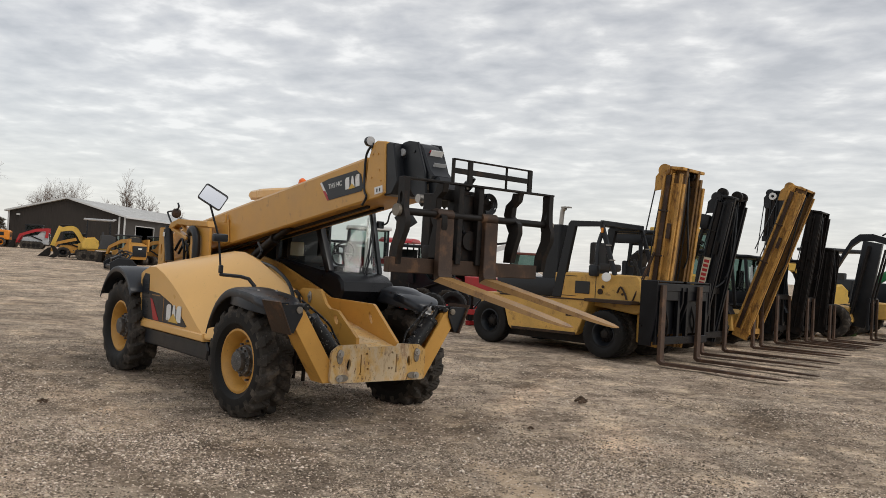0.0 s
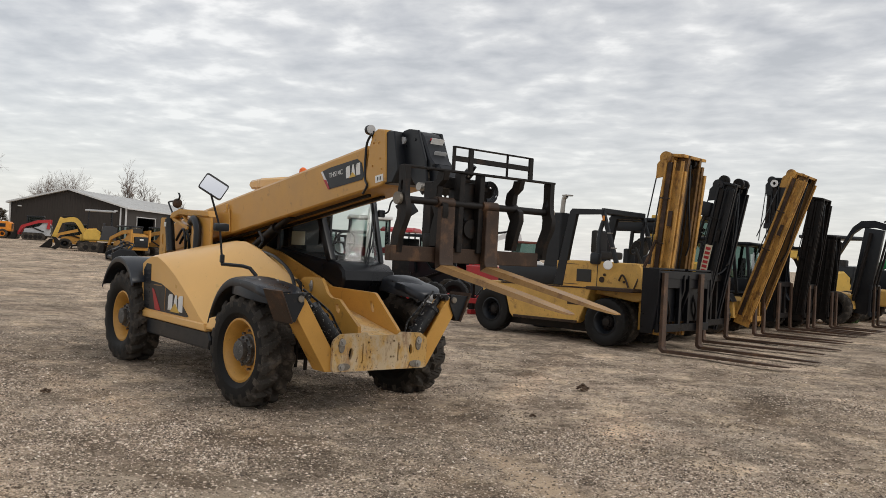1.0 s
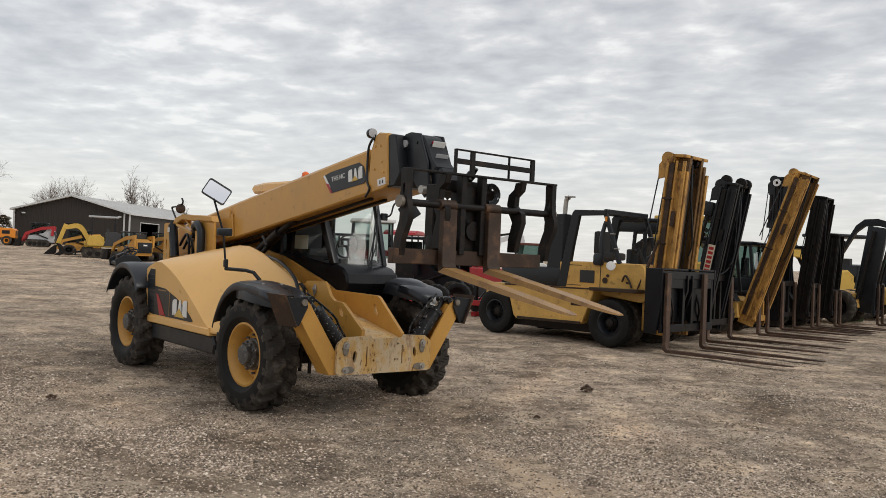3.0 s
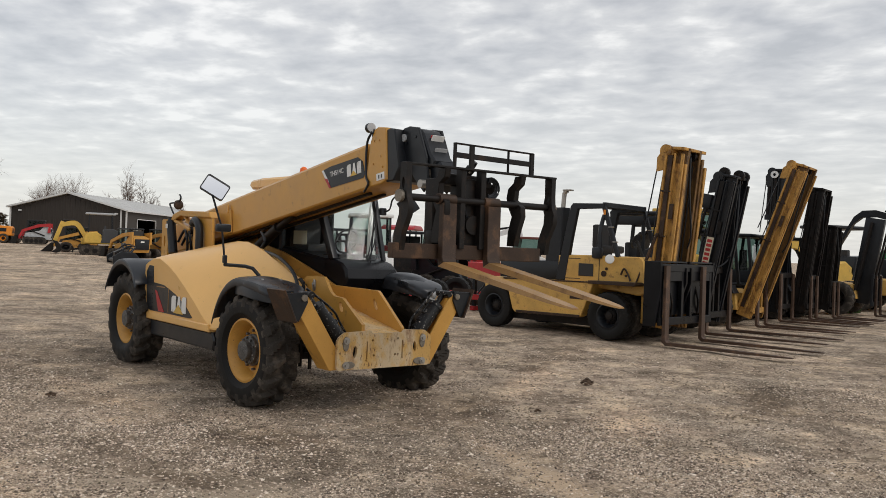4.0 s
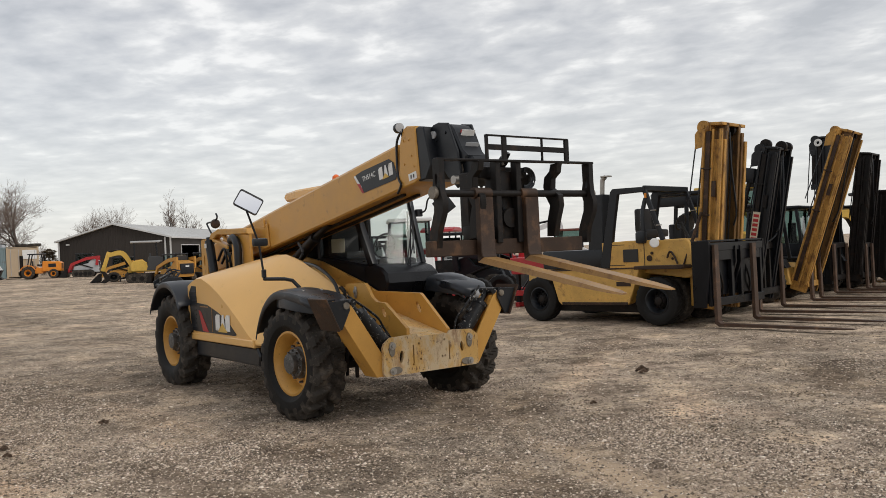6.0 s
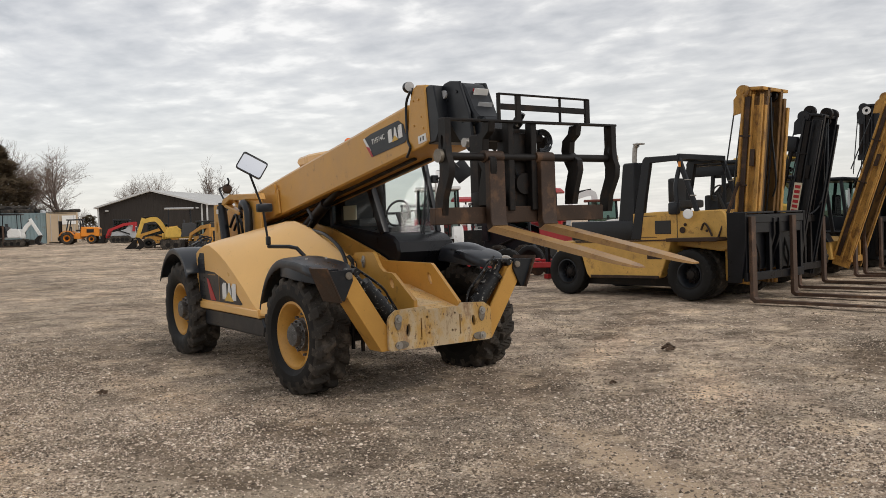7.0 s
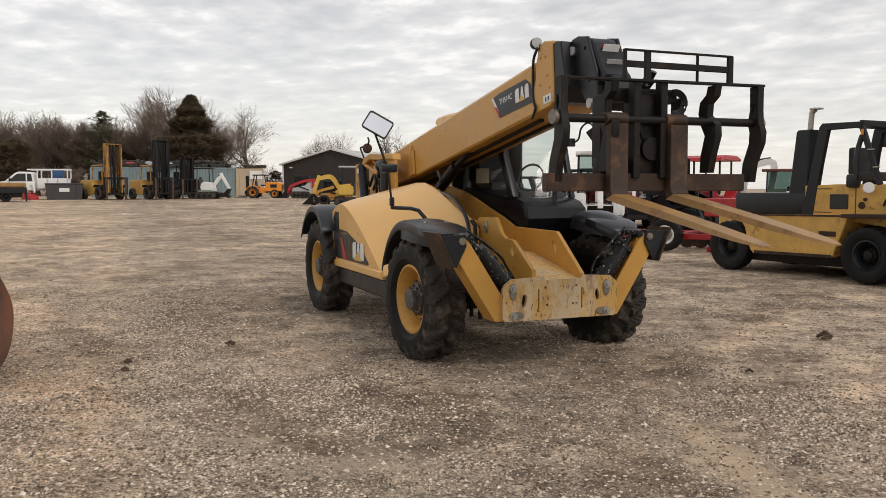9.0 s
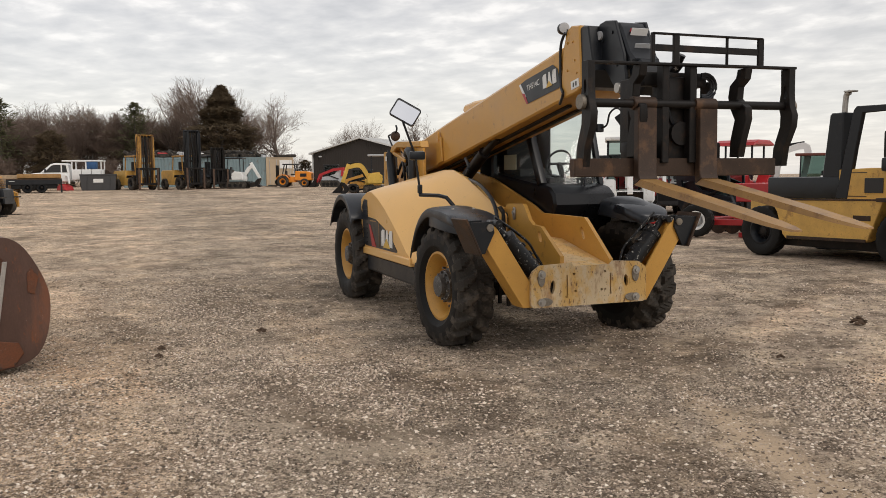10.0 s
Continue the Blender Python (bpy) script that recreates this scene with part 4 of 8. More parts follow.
    prism(bm, rrect(W / 2, Hh / 2, 0.03), -0.02, 0.004, "z", 0.004, holes=[rrect(W / 2 - 0.012, Hh / 2 - 0.012, 0.022)])
    prism(bm, rrect(W / 2, Hh / 2, 0.03), -0.03, -0.02, "z", 0.0)
    o = part("mirror_rim", bm, BLK, mr)
    o.matrix_basis = mm
    bm = nb()
    bm.faces.new([bm.verts.new((u, v, -0.012)) for u, v in rrect(W / 2 - 0.006, Hh / 2 - 0.006, 0.025)])
    o = part("mirror_face", bm, MIRROR, mr, "mirror face reflecting the sky", 0)
    o.matrix_basis = mm
    low = c - 0.10 * uu + 0.02 * ru
    bm = nb()
    tube(bm, [tuple(low), (-0.435, -1.205, 1.995), (-0.42, -1.16, 1.60)], 0.013)
    tube(bm, [(-0.42, -1.16, 1.555), (-0.10, -1.05, 1.55), (0.0, -1.0, 1.53), (0.06, -0.94, 1.44)], 0.022)
    box(bm, (-0.42, -1.16, 1.62), (0.05, 0.05, 0.10), 0.01)
    part("mirror_post", bm, BLK, mr)
    bm = nb()
    box(bm, (-0.44, -1.185, 1.995), (0.07, 0.19, 0.10), 0.03)
    part("clamp", bm, BLK, mr)

    # rear boom pivot, open to the side, and counterweight
    bm = nb()
    prism(bm, [(-4.32, 0.95), (-4.32, 1.98), (-4.05, 2.17), (-3.55, 2.22), (-2.50, 2.20), (-2.40, 1.2), (-2.6, 0.95)], 0.32, 0.36, "y", 0.006)
    part("boom_pivot_plate", bm, YEL, th)
    bm = nb()
    prism(bm, [(-4.32, 0.95), (-4.33, 2.13), (-4.29, 2.15), (-4.10, 2.15), (-4.07, 1.9), (-4.10, 0.95)], -0.42, -0.38, "y", 0.006, holes=[oval(-4.21, 1.80, 0.03, 0.09, 12)])
    part("boom_pivot_plate", bm, YEL, th)
    bm = nb()
    prism(bm, [(-3.10, 1.0), (-3.16, 2.16), (-2.50, 2.16), (-2.40, 1.0)], -0.40, -0.36, "y", 0.006)
    part("boom_pivot_plate", bm, YEL, th)
    bm = nb()
    prism(bm, [(-3.98, 2.13), (-3.89, 2.23), (-3.62, 2.285), (-2.55, 2.255), (-2.50, 2.17), (-3.2, 2.18), (-3.62, 2.20), (-3.84, 2.13)], -0.43, -0.30, "y", 0.012)
    part("top_fold", bm, YEL, th)
    bm = nb()
    beam(bm, (-3.86, -0.37, 2.13), (-3.26, -0.37, 1.99), 0.05, 0.11, 0.01, (0, 1, 0))
    beam(bm, (-3.62, -0.33, 2.20), (-3.28, -0.33, 2.02), 0.05, 0.08, 0.01, (0, 1, 0))
    part("pivot_link", bm, YEL, th)
    bm = nb()
    rod(bm, (-3.98, -0.42, 2.12), (-3.84, -0.42, 1.62), 0.07, 16)
    rod(bm, (-3.99, -0.42, 2.17), (-3.98, -0.42, 2.12), 0.045, 12)
    part("tilt_ram", bm, BLK, th)
    bm = nb()
    rod(bm, (-3.30, -0.40, 1.98), (-3.30, 0.36, 1.98), 0.06, 16)
    part("pivot_pin", bm, DARKST, th)
    bm = nb()
    tube(bm, arc_pts([(-3.08, -0.44, 2.08), (-2.95, -0.46, 2.13), (-2.80, -0.47, 2.05), (-2.76, -0.47, 1.90), (-2.77, -0.47, 1.55)]), 0.058, 12)
    part("pivot_hose", bm, BLK, th, "thick black ribbed hose")
    for y, dz in ((-0.34, 0.0), (-0.28, -0.05), (-0.22, 0.04), (-0.16, -0.02)):
        bm = nb()
        tube(bm, arc_pts([(-3.85, y, 1.80 + dz), (-3.62, y, 1.98 + dz), (-3.42, y - 0.04, 1.86 + dz), (-3.50, y, 1.62), (-3.70, y, 1.45)]), 0.02)
        part("pivot_hose", bm, BLK, th)
    part("inner_wall", boxes(((-3.6, 0.02, 1.55), (1.0, 0.04, 0.9), 0.004)), DARKST, th)
    part("tag", boxes(((-3.955, -0.495, 2.04), (0.075, 0.006, 0.07), 0.0)), WHITE, th)
    part("counterweight", boxes(((-4.62, 0, 1.05), (0.62, 1.5, 0.62), 0.06)), YEL, th)
    bm = nb()
    tube(bm, arc_pts([(-3.91, -0.40, 2.22), (-4.02, -0.42, 2.36), (-4.03, -0.42, 2.40), (-3.80, -0.42, 2.41)]), 0.014)
    tube(bm, arc_pts([(-3.76, -0.42, 2.40), (-3.64, -0.42, 2.45), (-3.62, -0.42, 2.49), (-3.66, -0.42, 2.53)]), 0.014)
    part("lamp_stalk", bm, BLK, th)
    bm = nb()
    lathe(bm, [(0.0, -0.04), (0.055, -0.03), (0.075, 0.0), (0.05, 0.04), (0.0, 0.055)], 16)
    bmesh.ops.transform(bm, matrix=pose(-3.70, -0.42, 2.375, 0, 0, 60), verts=bm.verts[:])
    part("rear_mirror", bm, RUSTY, th)
    # lift cylinder and hoses between the rails
    bm = nb()
    rod(bm, (-2.6, -0.05, 1.35), (-1.15, -0.05, 2.05), 0.075, 18)
    rod(bm, (-1.15, -0.05, 2.05), (-0.75, -0.05, 2.22), 0.045, 14)
    part("lift_cylinder", bm, DARKST, th)
    bm = nb()
    tube(bm, arc_pts([(-0.95, -0.36, 1.72), (-0.45, -0.42, 1.66), (-0.05, -0.44, 1.50), (0.12, -0.45, 1.30), (0.14, -0.45, 1.05)]), 0.022)
    tube(bm, arc_pts([(0.10, -0.46, 1.25), (0.30, -0.46, 1.18), (0.55, -0.42, 1.0), (0.60, -0.36, 0.85)]), 0.018)
    tube(bm, arc_pts([(0.15, -0.50, 1.15), (0.35, -0.52, 1.06), (0.50, -0.46, 0.90)]), 0.016)
    tube(bm, arc_pts([(-1.15, -0.31, 1.98), (-1.0, -0.33, 1.86), (-1.1, -0.36, 1.74), (-1.25, -0.36, 1.70)]), 0.018)
    part("hydraulic_hose", bm, BLK, th)
    bm = nb()
    for k in range(4):
        rod(bm, (0.34 + 0.03 * k, -0.47, 1.16 - 0.035 * k), (0.46 + 0.03 * k, -0.45, 1.12 - 0.035 * k), 0.014, 8)
    part("hose_fitting", bm, STEEL, th)
    return th


telehandler()


def ground_z(x, y):
    """The yard climbs gently away from the walker."""
    u = math.hypot(x - 9.0, y + 5.3) - 11.0
    u = min(0.5 * (u + math.sqrt(u * u + 9.0)) - 0.2, 64.0)
    # and swells a little towards the row of forklifts
    swell = 0.0055 * min(max(y + 1.0, 0.0), 9.0) * min(1.0, max(0.0, (30.0 - math.hypot(x - 9.0, y + 5.3)) / 12.0))
    return 0.0172 * max(0.0, u) + swell - 0.05 * min(1.0, max(0.0, (15.0 - math.hypot(x - 9.0, y + 5.3)) / 5.0))


def at(x, y, rz=0.0):
    return pose(x, y, ground_z(x, y), 0, 0, rz)


# ---- the row of forklifts ----
def mast(parent, x, h, lean, w, material, stages=2, ring=False, rig=False):
    """An upright of channels with chains, rods and cross members, leaning forward."""
    ms = new("mast")
    ms.parent = parent
    ms.matrix_basis = pose(x, 0, 0.28, 0, lean, 0)
    for s in (-1, 1):
        for k in range(stages):
            y = s * (w / 2 - 0.075 - 0.085 * k)
            top = h - 0.28 - (0.0 if k == stages - 1 else 0.16 * (stages - 1 - k))
            bm = nb()
            d = 0.21 - 0.03 * k
            prism(bm, [(-d, y - s * 0.0), (d, y), (d, y + s * 0.03), (-d, y + s * 0.03)], 0.0, top, "z", 0.003)
            prism(bm, [(d - 0.022, y - s * 0.05), (d, y - s * 0.05), (d, y), (d - 0.022, y)], 0.0, top, "z", 0.002)
            prism(bm, [(-d, y - s * 0.05), (-d + 0.022, y - s * 0.05), (-d + 0.022, y), (-d, y)], 0.0, top, "z", 0.002)
            part("channel", bm, MASTI if material is MASTY and k else material, ms)
        bm = nb()
        rod(bm, (-0.10, s * (w / 2 - 0.30), 0.1), (-0.10, s * (w / 2 - 0.30), h * 0.62), 0.045, 12)
        rod(bm, (-0.10, s * (w / 2 - 0.30), h * 0.62), (-0.10, s * (w / 2 - 0.30), h - 0.40), 0.028, 12)
        part("lift_cylinder", bm, MASTI if material is MASTY else material, ms)
        bm = nb()
        box(bm, (0.06, s * (w / 2 - 0.36), h * 0.5 - 0.2), (0.012, 0.05, h - 0.8), 0.003)
        part("lift_chain", bm, DARKST, ms)
        bm = nb()
        rod(bm, (0.02, s * (w / 2 - 0.36) - 0.04, h - 0.40), (0.02, s * (w / 2 - 0.36) + 0.04, h - 0.40), 0.10, 16)
        part("sheave", bm, DARKST, ms)
    bm = nb()
    rod(bm, (-0.02, 0, 0.1), (-0.02, 0, h - 0.75), 0.085, 16)
    rod(bm, (-0.02, 0, h - 0.75), (-0.02, 0, h - 0.35), 0.05, 16)
    part("centre_cylinder", bm, DARKST, ms)
    for y in (-0.17, 0.17):
        bm = nb()
        box(bm, (-0.08, y, h * 0.5 - 0.15), (0.10, 0.09, h - 0.75), 0.006)
        part("inner_rail", bm, DARKST if material is not MASTY else RUSTY, ms)
    for z in (0.15, h * 0.42, h - 0.36):
        bm = boxes(((-0.12, 0, z), (0.06, w - 0.08, 0.16), 0.008))
        part("cross_member", bm, material, ms)
    part("mast_head", boxes(((0.0, 0, h - 0.30), (0.30, w - 0.06, 0.06), 0.012)), material, ms)
    for s in (-1, 1):
        bm = nb()
        prism(bm, [(-0.40, h - 0.78), (-0.42, h - 0.50), (-0.30, h - 0.33), (-0.17, h - 0.30), (-0.17, h - 0.72)], s * (w / 2 - 0.07), s * (w / 2 - 0.03), "y", 0.004)
        part("head_bracket", bm, material, ms)
        bm = nb()
        rod(bm, (-0.24, s * (w / 2 - 0.10), h - 0.36), (-0.24, s * (w / 2 - 0.01), h - 0.36), 0.125, 20)
        rod(bm, (-0.24, s * (w / 2 - 0.12), h - 0.36), (-0.24, s * (w / 2 + 0.01), h - 0.36), 0.04, 12)
        part("head_roller", bm, material, ms)
    for x, t in ((-0.19, 0.045), (0.0, 0.03), (0.17, 0.06)):
        part("side_rib", boxes(((x, -w / 2 - 0.022, h * 0.5 - 0.1), (t, 0.045, h - 0.62), 0.006)), material, ms)
    bm = nb()
    rod(bm, (-0.40, -w / 2 + 0.05, h - 0.74), (-0.46, -w / 2 - 0.02, h * 0.52), 0.014, 8)
    part("hose_rod", bm, BLK, ms)
    part("lubrication_plate", boxes(((0.06, -w / 2 - 0.03, h * 0.60), (0.09, 0.02, 0.30), 0.004)), RUSTY if material is MASTY else DARKST, ms)
    part("rail_groove", boxes(((-0.105, -w / 2 - 0.012, h * 0.5 - 0.1), (0.10, 0.012, h - 0.7), 0.0)), RUSTY if material is MASTY else DARKST, ms)
    for z in (h * 0.47, h * 0.70):
        part("side_clip", boxes(((-0.10, -w / 2 - 0.012, z), (0.22, 0.07, 0.035), 0.004)), RUSTY if material is MASTY else DARKST, ms)
    if ring:
        bm = nb()
        lathe(bm, [(0.045, -0.02), (0.11, -0.02), (0.11, 0.02), (0.045, 0.02)], 20, close=False)
        lathe(bm, [(0.045, -0.018), (0.045, 0.018)], 20, close=False)
        o = part("hose_reel", bm, WHITE, ms)
        o.matrix_basis = pose(-0.12, -w / 2 - 0.09, h - 0.46)
        for z in (h - 0.75, h * 0.62):
            part("hose_guide", boxes(((-0.27, -w / 2 - 0.02, z), (0.14, 0.10, 0.16), 0.01)), material, ms)
        bm = nb()
        rod(bm, (-0.27, -w / 2 - 0.02, h - 0.75), (-0.27, -w / 2 - 0.02, h * 0.62), 0.05, 10)
        part("hose_guide_rod", bm, DARKST, ms)
    if rig:
        for y, x in ((-w / 2 + 0.16, -0.16), (0.02, 0.06), (w / 2 - 0.10, 0.04)):
            bm = nb()
            rod(bm, (x, y - 0.05, h - 0.24), (x, y + 0.05, h - 0.24), 0.13, 18)
            rod(bm, (x, y - 0.07, h - 0.24), (x, y + 0.07, h - 0.24), 0.04, 10)
            part("top_sheave", bm, DARKST, ms)
        part("valve_box", boxes(((-0.42, -w / 2 + 0.04, h - 0.98), (0.30, 0.16, 0.34), 0.02)), material, ms)
        part("box_bracket", boxes(((-0.26, -w / 2 + 0.04, h - 1.20), (0.36, 0.06, 0.10), 0.01)), DARKST, ms)
        bm = nb()
        rod(bm, (-0.62, -w / 2 + 0.02, 0.75), (-0.40, -w / 2 + 0.02, h - 1.55), 0.065, 14)
        rod(bm, (-0.40, -w / 2 + 0.02, h - 1.55), (-0.36, -w / 2 + 0.02, h - 1.15), 0.035, 12)
        part("tilt_cylinder", bm, DARKST, ms)
        bm = nb()
        tube(bm, arc_pts([(0.10, 0.0, h - 0.3), (0.30, -0.12, h * 0.66), (0.34, -0.22, h * 0.44), (0.20, -0.42, h * 0.36), (0.0, -w / 2 - 0.06, h * 0.34)]), 0.02)
        part("mast_hose", bm, BLK, ms)
    bm = nb()
    tube(bm, arc_pts([(0.16, -0.18, h - 0.45), (0.22, -0.16, h * 0.7), (0.26, 0.02, h * 0.5), (0.18, 0.10, h * 0.42)]), 0.018)
    tube(bm, arc_pts([(-0.2, -w / 2 + 0.02, h - 0.4), (-0.24, -w / 2 - 0.03, h * 0.6), (-0.28, -w / 2, h * 0.42)]), 0.014)
    part("mast_hose", bm, BLK, ms)
    return ms


def carriage(parent, x, w, fork_y, fork_len, top, material, fork_mat, plate=False):
    cg = new("fork_carriage")
    cg.parent = parent
    cg.matrix_basis = pose(x, 0, 0)
    for z in (0.45, top - 0.10):
        part("carriage_bar", boxes(((0, 0, z), (0.07, w, 0.15), 0.008)), material, cg)
    for y in (-w / 2 + 0.05, w / 2 - 0.05, -0.18, 0.18):
        part("carriage_post", boxes(((-0.02, y, (0.4 + top) / 2), (0.08, 0.09, top - 0.45), 0.006)), material, cg)
    if plate:
        for s in (-1, 1):
            part("back_plate", boxes(((-0.02, s * w * 0.26, top - 0.19), (0.07, w * 0.45, 0.34), 0.01)), material, cg)
            part("recess_plate", boxes(((-0.10, s * w * 0.26, top - 0.66), (0.03, w * 0.46, 0.72), 0.006)), material, cg)
            part("top_cap", boxes(((-0.10, s * w * 0.26, top + 0.01), (0.26, w * 0.46, 0.035), 0.006)), material, cg)
            bm = nb()
            prism(bm, [(-0.20, top - 0.05), (0.06, top - 0.10), (0.06, top - 0.40), (-0.12, top - 0.95)], s * 0.10 - 0.03, s * 0.10 + 0.03, "y", 0.006)
            part("gusset", bm, material, cg)
        bm = nb()
        for k in range(4):
            tube(bm, arc_pts([(-0.14, -0.55 + 0.36 * k, top - 0.35), (-0.04, -0.50 + 0.36 * k, top - 0.75), (-0.10, -0.42 + 0.36 * k, top - 1.05)]), 0.02)
        part("carriage_hose", bm, DARKST, cg)
        bm = nb()
        prism(bm, [(-0.32, 0.35), (-0.32, top + 0.02), (0.04, top + 0.02), (0.04, top - 0.5), (-0.06, 0.35)], -w / 2 - 0.05, -w / 2, "y", 0.008)
        part("side_shield", bm, material, cg)
        bm = nb()
        prism(bm, [(-0.32, 0.35), (-0.32, top + 0.02), (0.04, top + 0.02), (0.04, top - 0.5), (-0.06, 0.35)], w / 2, w / 2 + 0.05, "y", 0.008)
        part("side_shield", bm, material, cg)
    for y in fork_y:
        fk = new("fork")
        fk.parent = cg
        bm = nb()
        prism(bm, [(0.04, 0.06), (0.04, top - 0.06), (0.10, top - 0.06), (0.115, 0.10), (0.16, 0.06), (0.12, 0.0)], y - 0.075, y + 0.075, "y", 0.006)
        part("shank", bm, fork_mat, fk)
        rows = []
        for s, hw, hh in ((0.05, 0.078, 0.03), (fork_len * 0.6, 0.078, 0.024), (fork_len * 0.92, 0.07, 0.014), (fork_len, 0.04, 0.007)):
            z = 0.035
            rows.append([(s + 0.08, y - hw, z - hh), (s + 0.08, y - hw, z + hh), (s + 0.08, y + hw, z + hh), (s + 0.08, y + hw, z - hh)])
        bm = nb()
        skin(bm, rows, cap=True, loop=True)
        part("tine", bm, fork_mat, fk)
    return cg


def big_forklift():
    fl = thing("forklift", at(-2.05, 8.66, 8), "large faded yellow forklift with an open black overhead guard", "forklift", "parked forklifts")
    for y, s in ((-0.98, 0), (-0.62, 0), (0.98, 180), (0.62, 180)):
        wheel(fl, pose(0, y, 0.47, 0, 10, s), 0.48, 0.32, 0.25, 26, RUBSIDE if abs(y) > 0.9 else RUBBER, BLKM, DARKST, lug_h=0.012, dish=0.10, hub_out=-0.06)
    for y, s in ((-0.90, 0), (0.90, 180)):
        wheel(fl, pose(-3.02, y, 0.475, 0, 10, s), 0.485, 0.30, 0.25, 24, RUBSIDE, BLKM, DARKST, lug_h=0.008, dish=0.08, hub_out=-0.08)
    bm = nb()
    prism(bm, [(-2.78, 1.10), (-0.42, 1.13), (-0.40, 1.09), (-0.52, 0.78), (-0.66, 0.42), (-0.74, 0.38), (-2.38, 0.36), (-2.46, 0.44), (-2.60, 0.86)], -1.06, 1.06, "y", 0.012)
    tank = part("side_tank", bm, FLYEL, fl, "faded yellow side panel with rust")
    part("rub_rail", boxes(((-1.52, -1.068, 0.40), (1.66, 0.02, 0.055), 0.004, Matrix.Rotation(radians(-0.6), 4, "Y"))), RUSTY, tank)
    part("rub_rail", boxes(((-1.58, -1.068, 1.105), (2.30, 0.02, 0.03), 0.004, Matrix.Rotation(radians(-0.7), 4, "Y"))), RUSTY, tank)
    part("foot_slot", boxes(((-0.78, -1.064, 0.80), (0.34, 0.012, 0.09), 0.004)), RUSTY, tank, "rusted step slot")
    bm = nb()
    prism(bm, [(-3.55, 0.62), (-3.55, 1.04), (-3.45, 1.10), (-2.72, 1.10), (-2.70, 0.92), (-3.02, 0.98), (-3.45, 0.86)], -0.74, 0.74, "y", 0.02)
    part("counterweight", bm, FLYEL, fl)
    part("engine_cover", boxes(((-2.25, 0, 1.31), (1.62, 1.60, 0.40), 0.03)), BLK, fl)
    part("chassis", boxes(((-1.6, 0, 0.52), (2.6, 1.7, 0.62), 0.03), ((-0.1, 0, 0.50), (1.3, 0.84, 0.50), 0.03), ((-3.0, 0, 0.47), (0.3, 1.5, 0.2), 0.03)), DARKST, fl)
    bm = nb()
    prism(bm, [(-1.45, 1.12), (-1.45, 1.64), (-0.80, 1.665), (0.12, 1.66), (0.52, 1.665), (0.60, 1.58), (0.66, 0.95), (0.50, 0.90)], -0.82, 0.82, "y", 0.02)
    cowl = part("cowl", bm, FLYEL, fl, "yellow cowl with rust spots")
    # flat dark plate on the cowl stands for the shade inside the step recess
    part("step_recess_shade", boxes(((-0.74, -0.825, 1.36), (0.36, 0.02, 0.26), 0.01)), DARKIN, cowl)
    for x, z, w, h in ((-1.28, 1.38, 0.012, 0.42), (-1.08, 1.585, 0.40, 0.012), (-1.08, 1.17, 0.40, 0.012), (-0.42, 1.38, 0.012, 0.46)):
        part("panel_seam", boxes(((x, -0.823, z), (w, 0.008, h), 0.0)), DARKIN, cowl)
    for x, z, r in ((-0.30, 1.30, 0.06), (-0.24, 1.40, 0.03), (0.22, 1.28, 0.025)):
        bm = nb()
        rod(bm, (x, -0.84, z), (x, -0.81, z), r, 16)
        part("filler_cap", bm, RUSTY, cowl)
    for s in (-1, 1):
        bm = nb()
        prism(bm, [(-0.46, 1.09), (-0.46, 1.155), (0.60, 1.165), (0.64, 1.12), (0.60, 1.09)], s * 0.97 - 0.19, s * 0.97 + 0.19, "y", 0.008)
        part("front_fender", bm, RUSTY, fl)
    part("frame_plate", boxes(((0.52, 0, 0.80), (0.10, 1.3, 0.9), 0.02)), FLYEL, fl)
    # overhead guard
    for s in (-1, 1):
        y = s * 0.78
        bm = nb()
        prism(bm, [(-1.50, 1.12), (-1.26, 1.12), (-1.12, 2.0), (-1.00, 2.62), (-0.36, 2.63), (-0.34, 2.73), (-1.12, 2.745), (-1.18, 2.68), (-1.32, 2.0)], y - 0.05, y + 0.05, "y", 0.01)
        part("guard_side", bm, BLKM, fl)
        bm = nb()
        beam(bm, (-0.39, y, 2.70), (0.17, y, 1.17), 0.07, 0.09, 0.01, (1, 0, 0))
        post = part("guard_post", bm, BLKM, fl)
        bm = nb()
        for z in (2.25, 1.95):
            x = -0.39 + 0.56 * (2.70 - z) / 1.53
            box(bm, (x + 0.03, y, z), (0.09, 0.085, 0.02), 0.004)
        part("clamp_ring", bm, STEEL, post)
        bm = boxes(((-0.33, y - 0.055, 2.55), (0.05, 0.012, 0.10), 0.002))
        part("amber_marker", bm, ORANGE if s < 0 else BLKM, post)
    for x in (-1.10, -0.92, -0.74, -0.56):
        part("guard_bar", boxes(((x, 0, 2.715), (0.05, 1.50, 0.045), 0.006)), BLKM, fl)
    part("guard_header", boxes(((-0.37, 0, 2.70), (0.08, 1.62, 0.11), 0.01)), BLKM, fl)
    bm = nb()
    prism(bm, [(-1.88, 1.10), (-1.70, 2.62), (-1.66, 2.66), (-1.42, 2.66), (-1.42, 1.10)], -0.78, -0.48, "y", 0.02)
    part("muffler_box", bm, BLKM, fl)
    bm = nb()
    tube(bm, arc_pts([(-1.52, -0.62, 2.6), (-1.50, -0.62, 2.90), (-1.48, -0.62, 2.99), (-1.42, -0.62, 3.02)]), 0.05, 12)
    box(bm, (-1.40, -0.62, 3.035), (0.20, 0.14, 0.03), 0.006)
    part("exhaust_pipe", bm, STEEL, fl)
    bm = nb()
